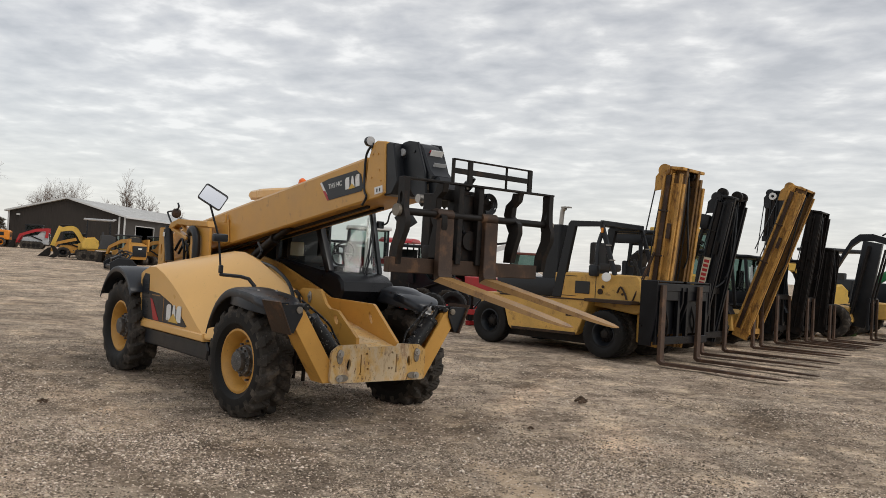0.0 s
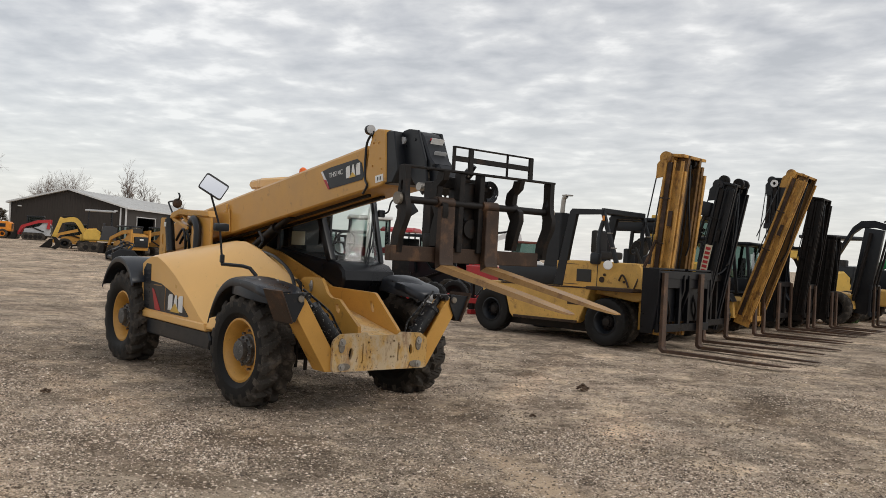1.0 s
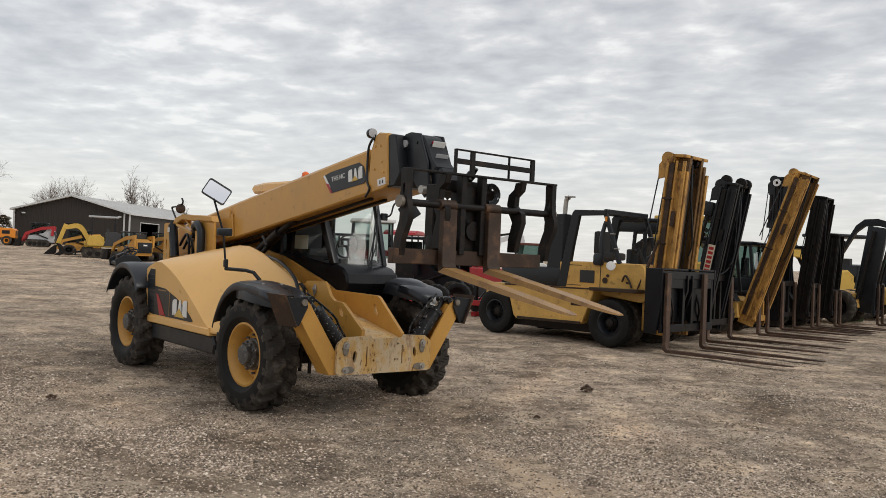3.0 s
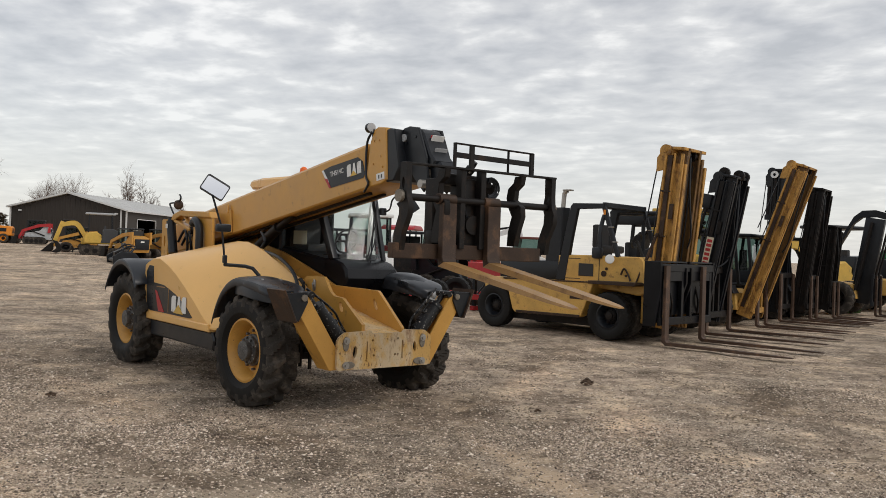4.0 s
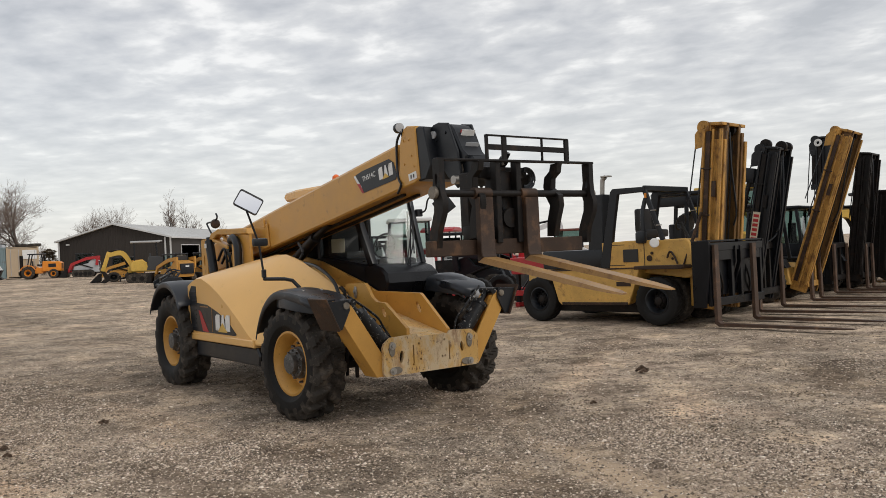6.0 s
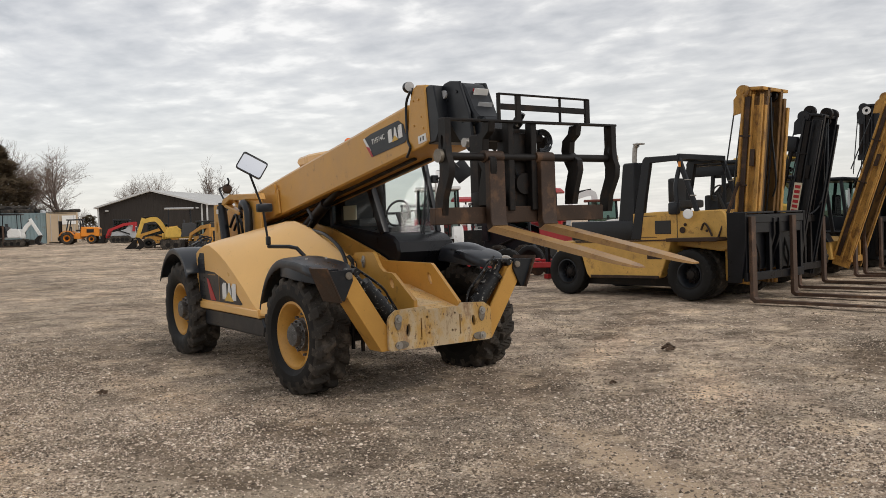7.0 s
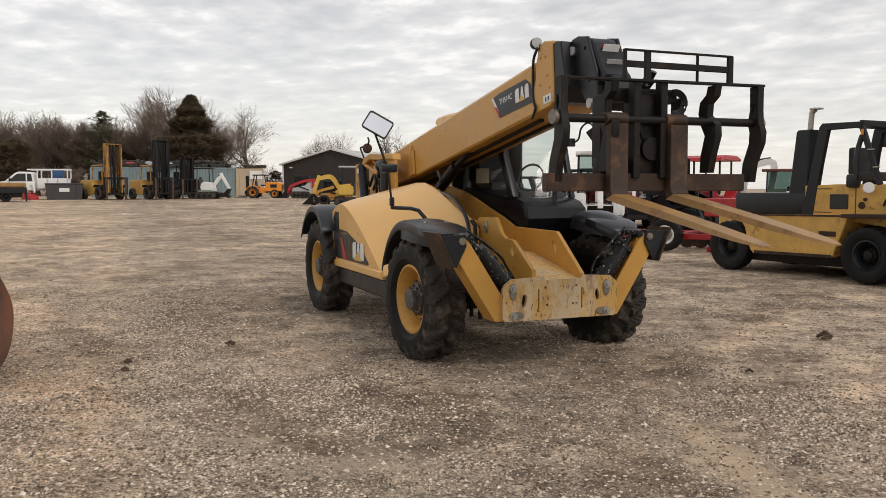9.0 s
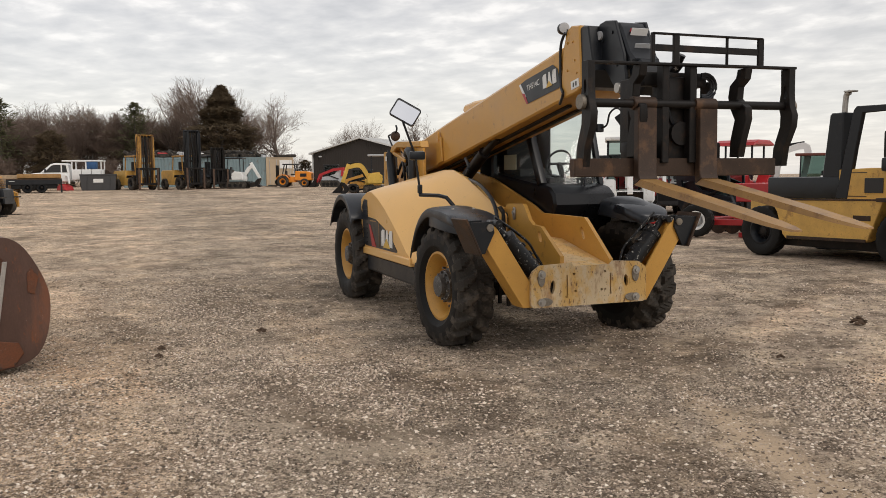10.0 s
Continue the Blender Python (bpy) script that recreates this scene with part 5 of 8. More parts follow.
    tube(bm, [(-1.36, -0.70, 1.20), (-1.36, -0.72, 1.30), (-1.42, -0.70, 1.42)], 0.05, 10)
    part("breather_pipe", bm, BLK, fl)
    bm = nb()
    lathe(bm, [(0.0, -0.05), (0.085, -0.045), (0.095, -0.02), (0.07, 0.05), (0.0, 0.06)], 20)
    o = part("headlamp", bm, WHITE, fl, "round white work lamp")
    o.matrix_basis = pose(-0.10, -0.95, 1.60, 0, 0, 40)
    bm = boxes(((-0.46, -0.84, 1.72), (0.22, 0.14, 0.24), 0.05))
    tube(bm, arc_pts([(-0.40, -0.84, 1.8), (-0.42, -0.84, 2.1), (-0.40, -0.80, 2.35), (-0.36, -0.78, 2.5)]), 0.045)
    part("valve_block", bm, BLK, fl)
    bm = boxes(((-0.75, 0.05, 1.80), (0.46, 0.50, 0.16), 0.05), ((-0.98, 0.05, 2.08), (0.13, 0.48, 0.50), 0.05))
    part("seat", bm, SEATM, fl)
    bm = nb()
    tube(bm, [(-0.12 + 0.06 * math.cos(a), 0.1 + 0.17 * math.sin(a), 2.0 + 0.14 * math.cos(a)) for a in (math.tau * k / 20 for k in range(21))], 0.016)
    rod(bm, (-0.12, 0.1, 2.0), (0.06, 0.1, 1.64), 0.03)
    part("steering_wheel", bm, DARKIN, fl)
    bm = nb()
    for y in (-0.86, -0.78):
        rod(bm, (0.46, y, 1.14), (0.74, y * 0.72, 2.15), 0.016, 8)
    tube(bm, arc_pts([(0.12, -0.86, 1.3), (0.20, -0.88, 1.42), (0.28, -0.86, 1.32), (0.34, -0.86, 1.18)]), 0.02)
    part("hydraulic_hose", bm, RUSTY, fl)
    mast(fl, 0.70, 3.86, 5.4, 0.98, MASTY, 3)
    carriage(fl, 1.10, 2.10, (-0.92, 0.56), 2.42, 1.58, CABBLK, FORKR, plate=True)
    return fl


def forklift(m, label, body, mast_mat, mast_h, lean, mast_w, cab="cab", fork_len=2.2, fork_y=(-0.6, 0.6), car_w=1.5, car_top=1.4, rf=0.5, stages=2, base=2.6, ring=False, car_mat=None, mark=False, fork_mat=None, cab_x=-1.55, cab_top=2.58, guard_mat=None):
    fl = thing("forklift", m, label, "forklift", "parked forklifts")
    for y, s in ((-0.80, 0), (0.80, 180)):
        wheel(fl, pose(0, y, rf, 0, 5, s), rf + 0.01, 0.34, rf * 0.5, 22, RUBBER, BLKM, DARKST, lug_h=0.02)
        wheel(fl, pose(-base, y * 0.92, rf * 0.85, 0, 5, s), rf * 0.86, 0.30, rf * 0.45, 22, RUBBER, BLKM, DARKST, lug_h=0.02)
    bm = nb()
    prism(bm, [(-base - 0.75, 0.55), (-base - 0.80, 1.35), (-base - 0.6, 1.50), (-1.4, 1.50), (-1.3, 1.0), (0.30, 1.0), (0.55, 0.9), (0.6, 0.45), (-0.7, 0.35), (-base + 0.7, 0.35)], -0.66, 0.66, "y", 0.03)
    part("body", bm, body, fl)
    for s in (-1, 1):
        bm = nb()
        prism(bm, [(-0.62, 0.96), (-0.5, 1.12), (0.5, 1.12), (0.62, 0.9), (0.55, 0.9), (0.45, 1.07), (-0.45, 1.07), (-0.56, 0.93)], s * 0.78 - 0.2, s * 0.78 + 0.2, "y", 0.008)
        part("fender", bm, BLKM, fl)
    for x0, x1 in ((cab_x, cab_x + 0.15), (0.20, 0.02)):
        for s in (-1, 1):
            bm = nb()
            beam(bm, (x0, s * 0.62, 1.05), (x1, s * 0.58, cab_top - 0.03), 0.07, 0.09, 0.01, (1, 0, 0))
            part("cab_post", bm, guard_mat or BLKM, fl)
    part("cab_roof", boxes((((cab_x + 0.17) / 2, 0, cab_top), (0.10 - cab_x, 1.34, 0.10), 0.04)), guard_mat or BLKM, fl)
    bm = boxes(((cab_x + 0.6, 0, 1.5), (0.5, 0.5, 0.14), 0.04), ((cab_x + 0.35, 0, 1.85), (0.14, 0.48, 0.6), 0.05))
    part("seat", bm, SEATM, fl)
    if cab == "cab":
        for s in (-1, 1):
            bm = nb()
            skin(bm, [[(cab_x + 0.1, s * 0.63, 1.55), (cab_x + 0.15, s * 0.59, cab_top - 0.08)], [(0.10, s * 0.63, 1.45), (0.02, s * 0.59, cab_top - 0.08)]])
            part("cab_glass", bm, TINT, fl).visible_shadow = False
        bm = nb()
        skin(bm, [[(0.15, -0.58, 1.5), (0.05, -0.55, cab_top - 0.08)], [(0.15, 0.58, 1.5), (0.05, 0.55, cab_top - 0.08)]])
        part("cab_glass", bm, TINT, fl).visible_shadow = False
        part("cab_panel", boxes(((cab_x / 2 + 0.1, 0, 1.25), (-cab_x + 0.1, 1.28, 0.5), 0.04)), BLKM, fl)
    if cab == "dark":
        part("cab_panel", boxes(((cab_x / 2, 0, 1.38), (-cab_x + 0.15, 1.28, 0.75), 0.04)), BLKM, fl)
        for s in (-1, 1):
            part("window_frame", boxes(((cab_x / 2 + 0.05, s * 0.61, cab_top - 0.18), (-cab_x - 0.1, 0.05, 0.24), 0.02)), BLKM, fl)
            part("window_post", boxes(((cab_x * 0.42, s * 0.61, 2.2), (0.10, 0.05, 0.95), 0.01)), BLKM, fl)
        part("dashboard", boxes(((0.0, 0, 1.9), (0.25, 0.9, 0.35), 0.05)), DARKIN, fl)
    ms = mast(fl, 0.72, mast_h, lean, mast_w, mast_mat, stages, ring=ring, rig=mark)
    if mark:
        part("brand_plate", boxes(((-0.08, -mast_w / 2 - 0.05, mast_h * 0.44), (0.17, 0.010, 0.72), 0.002)), PAPER, ms, "white plate with red marks")
        for k in range(6):
            bm = nb()
            box(bm, (-0.08, -mast_w / 2 - 0.057, mast_h * 0.44 - 0.27 + 0.108 * k), (0.12, 0.004, 0.07), 0.0)
            part("red_mark", bm, RED, ms)
    carriage(fl, 0.98, car_w, fork_y, fork_len, car_top, car_mat or DARKST, fork_mat or FORKR)
    return fl


big_forklift()
forklift(at(-2.75, 10.97, 14) @ Matrix.Scale(0.92, 4), "dark forklift with black mast and rusty forks on the dirt", GREY, BLKM, 3.86, 10.5, 1.08, fork_len=2.7, fork_y=(-0.78, 0.78), car_w=1.75, car_top=1.62, mark=True, rf=0.55, cab_x=-1.65, cab_top=2.88, cab="dark")
forklift(at(-3.17, 13.49, 14) @ Matrix.Scale(0.902, 4), "rusty yellow forklift with its mast tilted far forward", FLYEL, MASTY, 4.58, 18.5, 1.10, cab="none", fork_len=2.3, fork_y=(-0.38, 0.38), car_w=1.1, car_top=1.55, rf=0.5, car_mat=MASTY)
forklift(at(-3.78, 15.76, 13) @ Matrix.Scale(0.883, 4), "black forklift with a tall upright mast and hose reel", GREY, BLKM, 4.60, 2.0, 1.05, fork_len=2.2, car_w=1.3, car_top=1.5, ring=True)
forklift(at(-3.66, 16.96, 14) @ Matrix.Scale(0.879, 4), "dark forklift with a high black mast and narrow forks", GREY, DARKST, 4.15, 7.0, 1.15, cab="none", fork_len=1.8, fork_y=(-0.35, 0.35), car_w=1.2, car_top=1.45)
forklift(at(-3.72, 18.34, 14) @ Matrix.Scale(0.869, 4), "small dark forklift with a low mast", FLYEL, DARKST, 3.05, 4.0, 0.95, cab="none", fork_len=1.5, fork_y=(-0.3, 0.3), car_w=1.0, car_top=1.25, rf=0.45)


# ---- ground ----
def ground_material():
    m = bpy.data.materials.new("dirt_and_gravel")
    m.use_nodes = True
    nt = m.node_tree
    b = nt.nodes["Principled BSDF"]
    tc = nt.nodes.new("ShaderNodeTexCoord")

    def mapped(scale, rot=0.0):
        mp = nt.nodes.new("ShaderNodeMapping")
        mp.inputs["Scale"].default_value, mp.inputs["Rotation"].default_value = scale, (0, 0, radians(rot))
        nt.links.new(tc.outputs["Object"], mp.inputs[0])
        return mp.outputs[0]

    def ns(vec, s, d=6.0, r=0.6, dist=0.0):
        n = nt.nodes.new("ShaderNodeTexNoise")
        for k, v in (("Scale", s), ("Detail", d), ("Roughness", r), ("Distortion", dist)):
            n.inputs[k].default_value = v
        nt.links.new(vec, n.inputs["Vector"])
        return n.outputs[0]

    def band(src, lo, hi, a=0.0, z=1.0):
        r = nt.nodes.new("ShaderNodeMapRange")
        for k, v in (("From Min", lo), ("From Max", hi), ("To Min", a), ("To Max", z)):
            r.inputs[k].default_value = v
        nt.links.new(src, r.inputs["Value"])
        return r.outputs[0]

    def mixc(f, a, c):
        x = nt.nodes.new("ShaderNodeMixRGB")
        for i, v in ((0, f), (1, a), (2, c)):
            if isinstance(v, (int, float)):
                x.inputs[i].default_value = v
            elif isinstance(v, tuple):
                x.inputs[i].default_value = (*v, 1)
            else:
                nt.links.new(v, x.inputs[i])
        return x.outputs[0]

    def op(kind, a, c):
        x = nt.nodes.new("ShaderNodeMath")
        x.operation = kind
        for i, v in enumerate((a, c)):
            if isinstance(v, (int, float)):
                x.inputs[i].default_value = v
            else:
                nt.links.new(v, x.inputs[i])
        return x.outputs[0]

    flat = mapped((1, 1, 1))
    turned = mapped((1, 1, 1), -68)
    mp2 = nt.nodes.new("ShaderNodeMapping")
    mp2.inputs["Scale"].default_value = (0.80, 1.0, 1)
    nt.links.new(turned, mp2.inputs[0])
    tracks = mp2.outputs[0]
    spot = nt.nodes.new("ShaderNodeSeparateXYZ")
    nt.links.new(flat, spot.inputs[0])

    def blob(x, y, rx, ry, rz=0.0):
        """1 inside an uneven oval on the ground, 0 outside."""
        mp = nt.nodes.new("ShaderNodeMapping")
        mp.vector_type = "TEXTURE"
        mp.inputs["Location"].default_value = (x, y, 0)
        mp.inputs["Rotation"].default_value = (0, 0, radians(rz))
        mp.inputs["Scale"].default_value = (rx, ry, 1e4)
        nt.links.new(flat, mp.inputs[0])
        ln = nt.nodes.new("ShaderNodeVectorMath")
        ln.operation = "LENGTH"
        nt.links.new(mp.outputs[0], ln.inputs[0])
        ragged = op("ADD", ln.outputs["Value"], op("MULTIPLY", op("SUBTRACT", mid, 0.5), 2.6))
        return band(ragged, 1.15, 0.6)

    big = ns(flat, 0.30, 5, 0.6, 0.4)
    mid = ns(flat, 1.5, 7, 0.66, 0.3)
    drag = ns(tracks, 1.5, 9, 0.72, 0.6)
    ruts = ns(tracks, 3.4, 8, 0.72, 0.4)
    fine = ns(flat, 11.0, 9, 0.86)
    grit = ns(flat, 32.0, 7, 0.92)
    clump = ns(flat, 4.0, 6, 0.7, 0.3)
    # smooth clay, from tan to damp brown, scraped in streaks
    c = mixc(band(big, 0.42, 0.58), (0.385, 0.300, 0.226), (0.545, 0.428, 0.332))
    c = mixc(band(mid, 0.47, 0.58, 0, 0.8), c, (0.56, 0.450, 0.325))
    c = mixc(band(ruts, 0.48, 0.40, 0, 0.32), c, (0.165, 0.128, 0.092))
    c = mixc(band(ruts, 0.54, 0.62, 0, 0.32), c, (0.58, 0.475, 0.355))
    c = mixc(band(mid, 0.44, 0.34, 0, 0.5), c, (0.17, 0.132, 0.095))
    c = mixc(band(clump, 0.47, 0.38, 0, 0.7), c, (0.19, 0.15, 0.112))
    c = mixc(band(clump, 0.54, 0.63, 0, 0.5), c, (0.60, 0.49, 0.38))
    # grit: thick on the walker's side and in patches
    lean = band(spot.outputs[1], 3.5, -3.0, -0.07, 0.07)
    where = band(op("ADD", ns(flat, 0.55, 5, 0.62, 0.3), lean), 0.42, 0.58, 0.12, 1.0)
    c = mixc(op("MULTIPLY", where, 0.40), c, (0.225, 0.182, 0.140))
    some = band(where, 0.0, 1.0, 0.75, 1.0)
    c = mixc(op("MULTIPLY", band(fine, 0.49, 0.42, 0, 0.95), some), c, (0.125, 0.097, 0.072))
    c = mixc(op("MULTIPLY", band(fine, 0.53, 0.60, 0, 0.85), some), c, (0.58, 0.485, 0.375))
    c = mixc(op("MULTIPLY", band(grit, 0.49, 0.43, 0, 1.0), where), c, (0.062, 0.049, 0.037))
    c = mixc(op("MULTIPLY", band(grit, 0.53, 0.58, 0, 1.0), where), c, (0.66, 0.57, 0.46))
    # pebbles, thick in some stretches and thin in others
    for scale, size in ((46.0, 0.40), (90.0, 0.40)):
        v = nt.nodes.new("ShaderNodeTexVoronoi")
        v.inputs["Scale"].default_value = scale
        nt.links.new(flat, v.inputs["Vector"])
        hs = nt.nodes.new("ShaderNodeValToRGB")
        cols = ((0.0, (0.09, 0.072, 0.056, 1)), (0.3, (0.30, 0.245, 0.185, 1)), (0.7, (0.50, 0.42, 0.335, 1)), (1.0, (0.70, 0.62, 0.52, 1)))
        for i, (p, col) in enumerate(cols):
            e = hs.color_ramp.elements[i] if i < 2 else hs.color_ramp.elements.new(p)
            e.position, e.color = p, col
        sep = nt.nodes.new("ShaderNodeSeparateColor")
        nt.links.new(v.outputs["Color"], sep.inputs[0])
        nt.links.new(sep.outputs[0], hs.inputs[0])
        keep = op("GREATER_THAN", op("ADD", sep.outputs[1], op("MULTIPLY", where, 0.5)), 0.80)
        shape = band(v.outputs["Distance"], size, size * 0.6)
        c = mixc(op("MULTIPLY", op("MULTIPLY", keep, shape), 0.85), c, hs.outputs[0])
    def tint(f, col):
        x = nt.nodes.new("ShaderNodeMixRGB")
        x.blend_type = "MULTIPLY"
        nt.links.new(f, x.inputs[0])
        nt.links.new(c, x.inputs[1])
        x.inputs[2].default_value = (*col, 1)
        return x.outputs[0]

    # scraped, damp and dusty stretches over all of it
    c = tint(band(drag, 0.50, 0.40, 0, 1), (0.80, 0.79, 0.78))
    c = tint(band(drag, 0.52, 0.60, 0, 1), (1.16, 1.15, 1.14))
    c = tint(band(ruts, 0.49, 0.40, 0, 1), (0.80, 0.79, 0.78))
    c = tint(band(ruts, 0.53, 0.62, 0, 1), (1.14, 1.13, 1.12))
    c = tint(band(mid, 0.47, 0.37, 0, 1), (0.78, 0.77, 0.76))
    c = tint(band(mid, 0.53, 0.62, 0, 1), (1.22, 1.19, 1.16))
    c = tint(band(big, 0.47, 0.38, 0, 1), (0.82, 0.81, 0.80))
    c = tint(band(big, 0.52, 0.62, 0, 1), (1.14, 1.12, 1.10))
    # away from the gravel the yard is paler, smooth clay
    c = tint(band(spot.outputs[0], -3.0, -14.0, 0, 1), (1.14, 1.13, 1.12))
    # pinker, paler dirt on one side, darker brown before the machine
    c = tint(band(spot.outputs[1], -3.3, -4.4, 0, 1), (1.20, 1.16, 1.12))
    c = tint(op("MULTIPLY", band(spot.outputs[1], -3.6, -2.6, 0, 1), band(spot.outputs[1], 2.0, 0.0, 0, 1)), (0.93, 0.925, 0.92))
    c = mixc(op("MULTIPLY", blob(4.3, -0.3, 2.0, 0.20, -15), 0.75), c, (0.56, 0.425, 0.295))
    c = mixc(op("MULTIPLY", blob(2.95, -2.94, 1.0, 0.48, 35), 0.5), c, (0.48, 0.39, 0.29))
    c = tint(blob(2.80, -2.82, 0.34, 0.20, 40), (0.62, 0.59, 0.57))
    for x, y, rx, ry, rz in ((1.9, -2.4, 2.0, 0.9, 40), (-2.1, -4.5, 1.5, 0.30, 12), (-3.4, -3.2, 1.6, 0.5, -5), (4.3, -1.05, 1.3, 0.35, -18), (1.6, 1.2, 1.3, 0.35, -50), (-1.0, 5.2, 1.8, 0.4, -60), (3.2, 5.0, 1.2, 0.35, -60), (1.8, -1.6, 0.9, 0.4, 30)):
        c = tint(blob(x, y, rx, ry, rz), (0.70, 0.68, 0.66))
    for x, y, rx, ry, rz in ((2.4, -4.95, 2.8, 1.1, 8), (0.1, -4.6, 1.6, 0.5, 8), (-1.5, -6.2, 3.0, 1.0, 8), (-1.2, -2.4, 1.6, 0.35, 10), (0.6, 3.0, 1.4, 0.3, -55), (3.0, 2.2, 1.3, 0.4, -50), (-4.5, -5.5, 2.5, 0.6, 10)):
        c = tint(blob(x, y, rx, ry, rz), (1.24, 1.19, 1.14))
    nt.links.new(c, b.inputs["Base Color"])
    nt.links.new(band(mid, 0.3, 0.7, 0.82, 0.96), b.inputs["Roughness"])
    b.inputs["Specular IOR Level"].default_value = 0.06
    h = op("ADD", op("ADD", op("MULTIPLY", drag, 2.0), op("MULTIPLY", fine, 0.7)), op("MULTIPLY", op("MULTIPLY", grit, where), 0.35))
    bp = nt.nodes.new("ShaderNodeBump")
    bp.inputs["Strength"].default_value, bp.inputs["Distance"].default_value = 1.0, 0.014
    nt.links.new(h, bp.inputs["Height"])
    nt.links.new(bp.outputs[0], b.inputs["Normal"])
    return m


def ground():
    def steps(lo, a, b, hi, fine):
        out, s = [], fine
        v = a
        while v > lo:
            s *= 1.18
            v -= s
            out.append(v)
        out = out[::-1] + list(np.arange(a, b, fine))
        s, v = fine, b
        while v < hi:
            out.append(v)
            s *= 1.18
            v += s
        return out + [hi]
    xs, ys = steps(-900, -14, 10, 900, 0.16), steps(-900, -8, 16, 900, 0.16)
    nx, ny = len(xs), len(ys)
    verts = []
    for y in ys:
        for x in xs:
            d = math.hypot(x - 5, y + 3)
            z = ground_z(x, y)
            if d < 40:
                k = min(1, (40 - d) / 20)
                z += k * (0.030 * noise.noise((x * 0.35, y * 0.35, 3)) + 0.016 * noise.noise((x * 1.6 + y * 0.9, y * 1.6 - x * 0.9, 7)) + 0.008 * noise.noise((x * 3.3, y * 3.3, 1))) - 0.012
            verts.append((x, y, z))
    faces = [(j * nx + i, j * nx + i + 1, (j + 1) * nx + i + 1, (j + 1) * nx + i) for j in range(ny - 1) for i in range(nx - 1)]
    me = bpy.data.meshes.new("ground")
    me.from_pydata(verts, [], faces)
    for p in me.polygons:
        p.use_smooth = True
    me.materials.append(ground_material())
    return tagged(new("ground", me), "rutted brown dirt yard with scattered gravel", "ground", kind="structure")


ground()


# ---- loose stones, clods, grass ----
STONE = bpy.data.materials.new("loose_stone")
STONE.use_nodes = True
_nt = STONE.node_tree
_geo = _nt.nodes.new("ShaderNodeNewGeometry")
_rmp = _nt.nodes.new("ShaderNodeValToRGB")
for _i, (_p, _c) in enumerate(((0.0, (0.08, 0.060, 0.045, 1)), (0.32, (0.25, 0.192, 0.142, 1)), (0.60, (0.49, 0.385, 0.295, 1)), (0.86, (0.70, 0.58, 0.46, 1)), (1.0, (0.90, 0.81, 0.70, 1)))):
    _e = _rmp.color_ramp.elements[_i] if _i < 2 else _rmp.color_ramp.elements.new(_p)
    _e.position, _e.color = _p, _c
_nt.links.new(_geo.outputs["Random Per Island"], _rmp.inputs[0])
_nt.links.new(_rmp.outputs[0], _nt.nodes["Principled BSDF"].inputs["Base Color"])
_nt.nodes["Principled BSDF"].inputs["Roughness"].default_value = 0.85


def relief(x, y):
    """Height of the uneven dirt over the slope of the yard."""
    return 0.030 * noise.noise((x * 0.35, y * 0.35, 3)) + 0.016 * noise.noise((x * 1.6 + y * 0.9, y * 1.6 - x * 0.9, 7)) + 0.008 * noise.noise((x * 3.3, y * 3.3, 1)) - 0.012


def stones(count, seed):
    rng = np.random.RandomState(seed)
    base = np.array([(1, 0, 0), (-1, 0, 0), (0, 1, 0), (0, -1, 0), (0, 0, 1), (0, 0, -1)], float)
    tri = np.array([(0, 2, 4), (2, 1, 4), (1, 3, 4), (3, 0, 4), (2, 0, 5), (1, 2, 5), (3, 1, 5), (0, 3, 5)])
    spots = []
    while len(spots) < count:
        # thicker towards the walker's side, thinning out with distance
        r = 2.2 + 16.0 * rng.rand() ** 1.15
        ang = radians(rng.uniform(108, 194))
        x, y = 8.9 + r * math.cos(ang), -5.0 + r * math.sin(ang)
        patch = noise.noise((x * 0.42, y * 0.42, 11)) + 0.6 * noise.noise((x * 1.5, y * 1.5, 5)) - 0.12 * max(-2.0, min(3.0, y + 1.5))
        if math.hypot(x - 2.9, 1.6 * (y + 2.9)) < 0.75 and rng.rand() < 0.5:
            continue
        if y < -3.9 and rng.rand() < 0.45:
            continue
        if rng.rand() > (0.12 + 0.9 * max(0, patch + 0.1)) * min(1.0, max(0.0, (17.5 - r) / 9.0)):
            continue
        spots.append((x, y, ground_z(x, y) + relief(x, y)))
    at_ = np.array(spots)
    s = 0.0046 + 0.0095 * rng.rand(count) ** 2.1 + np.where(rng.rand(count) < 0.02, 0.012 * rng.rand(count), 0.0)
    sc = s[:, None] * np.stack([rng.uniform(0.8, 1.6, count), rng.uniform(0.8, 1.4, count), rng.uniform(0.5, 0.85, count)], 1)
    pts = base[None] * sc[:, None, :] * rng.uniform(0.7, 1.25, (count, 6, 1)) + rng.normal(0, 0.18, (count, 6, 3)) * s[:, None, None]
    a = rng.rand(count) * math.tau
    ca, sa = np.cos(a)[:, None], np.sin(a)[:, None]
    verts = np.stack([ca * pts[:, :, 0] - sa * pts[:, :, 1], sa * pts[:, :, 0] + ca * pts[:, :, 1], pts[:, :, 2] + sc[:, None, 2] * 0.25], 2) + at_[:, None, :]
    faces = tri[None] + 6 * np.arange(count)[:, None, None]
    me = bpy.data.meshes.new("gravel")
    me.from_pydata(verts.reshape(-1, 3).tolist(), [], faces.reshape(-1, 3).tolist())
    me.materials.append(STONE)
    return tagged(new("gravel", me), "loose pale gravel scattered over the dirt", "gravel", kind="stuff")


stones(210000, 4)


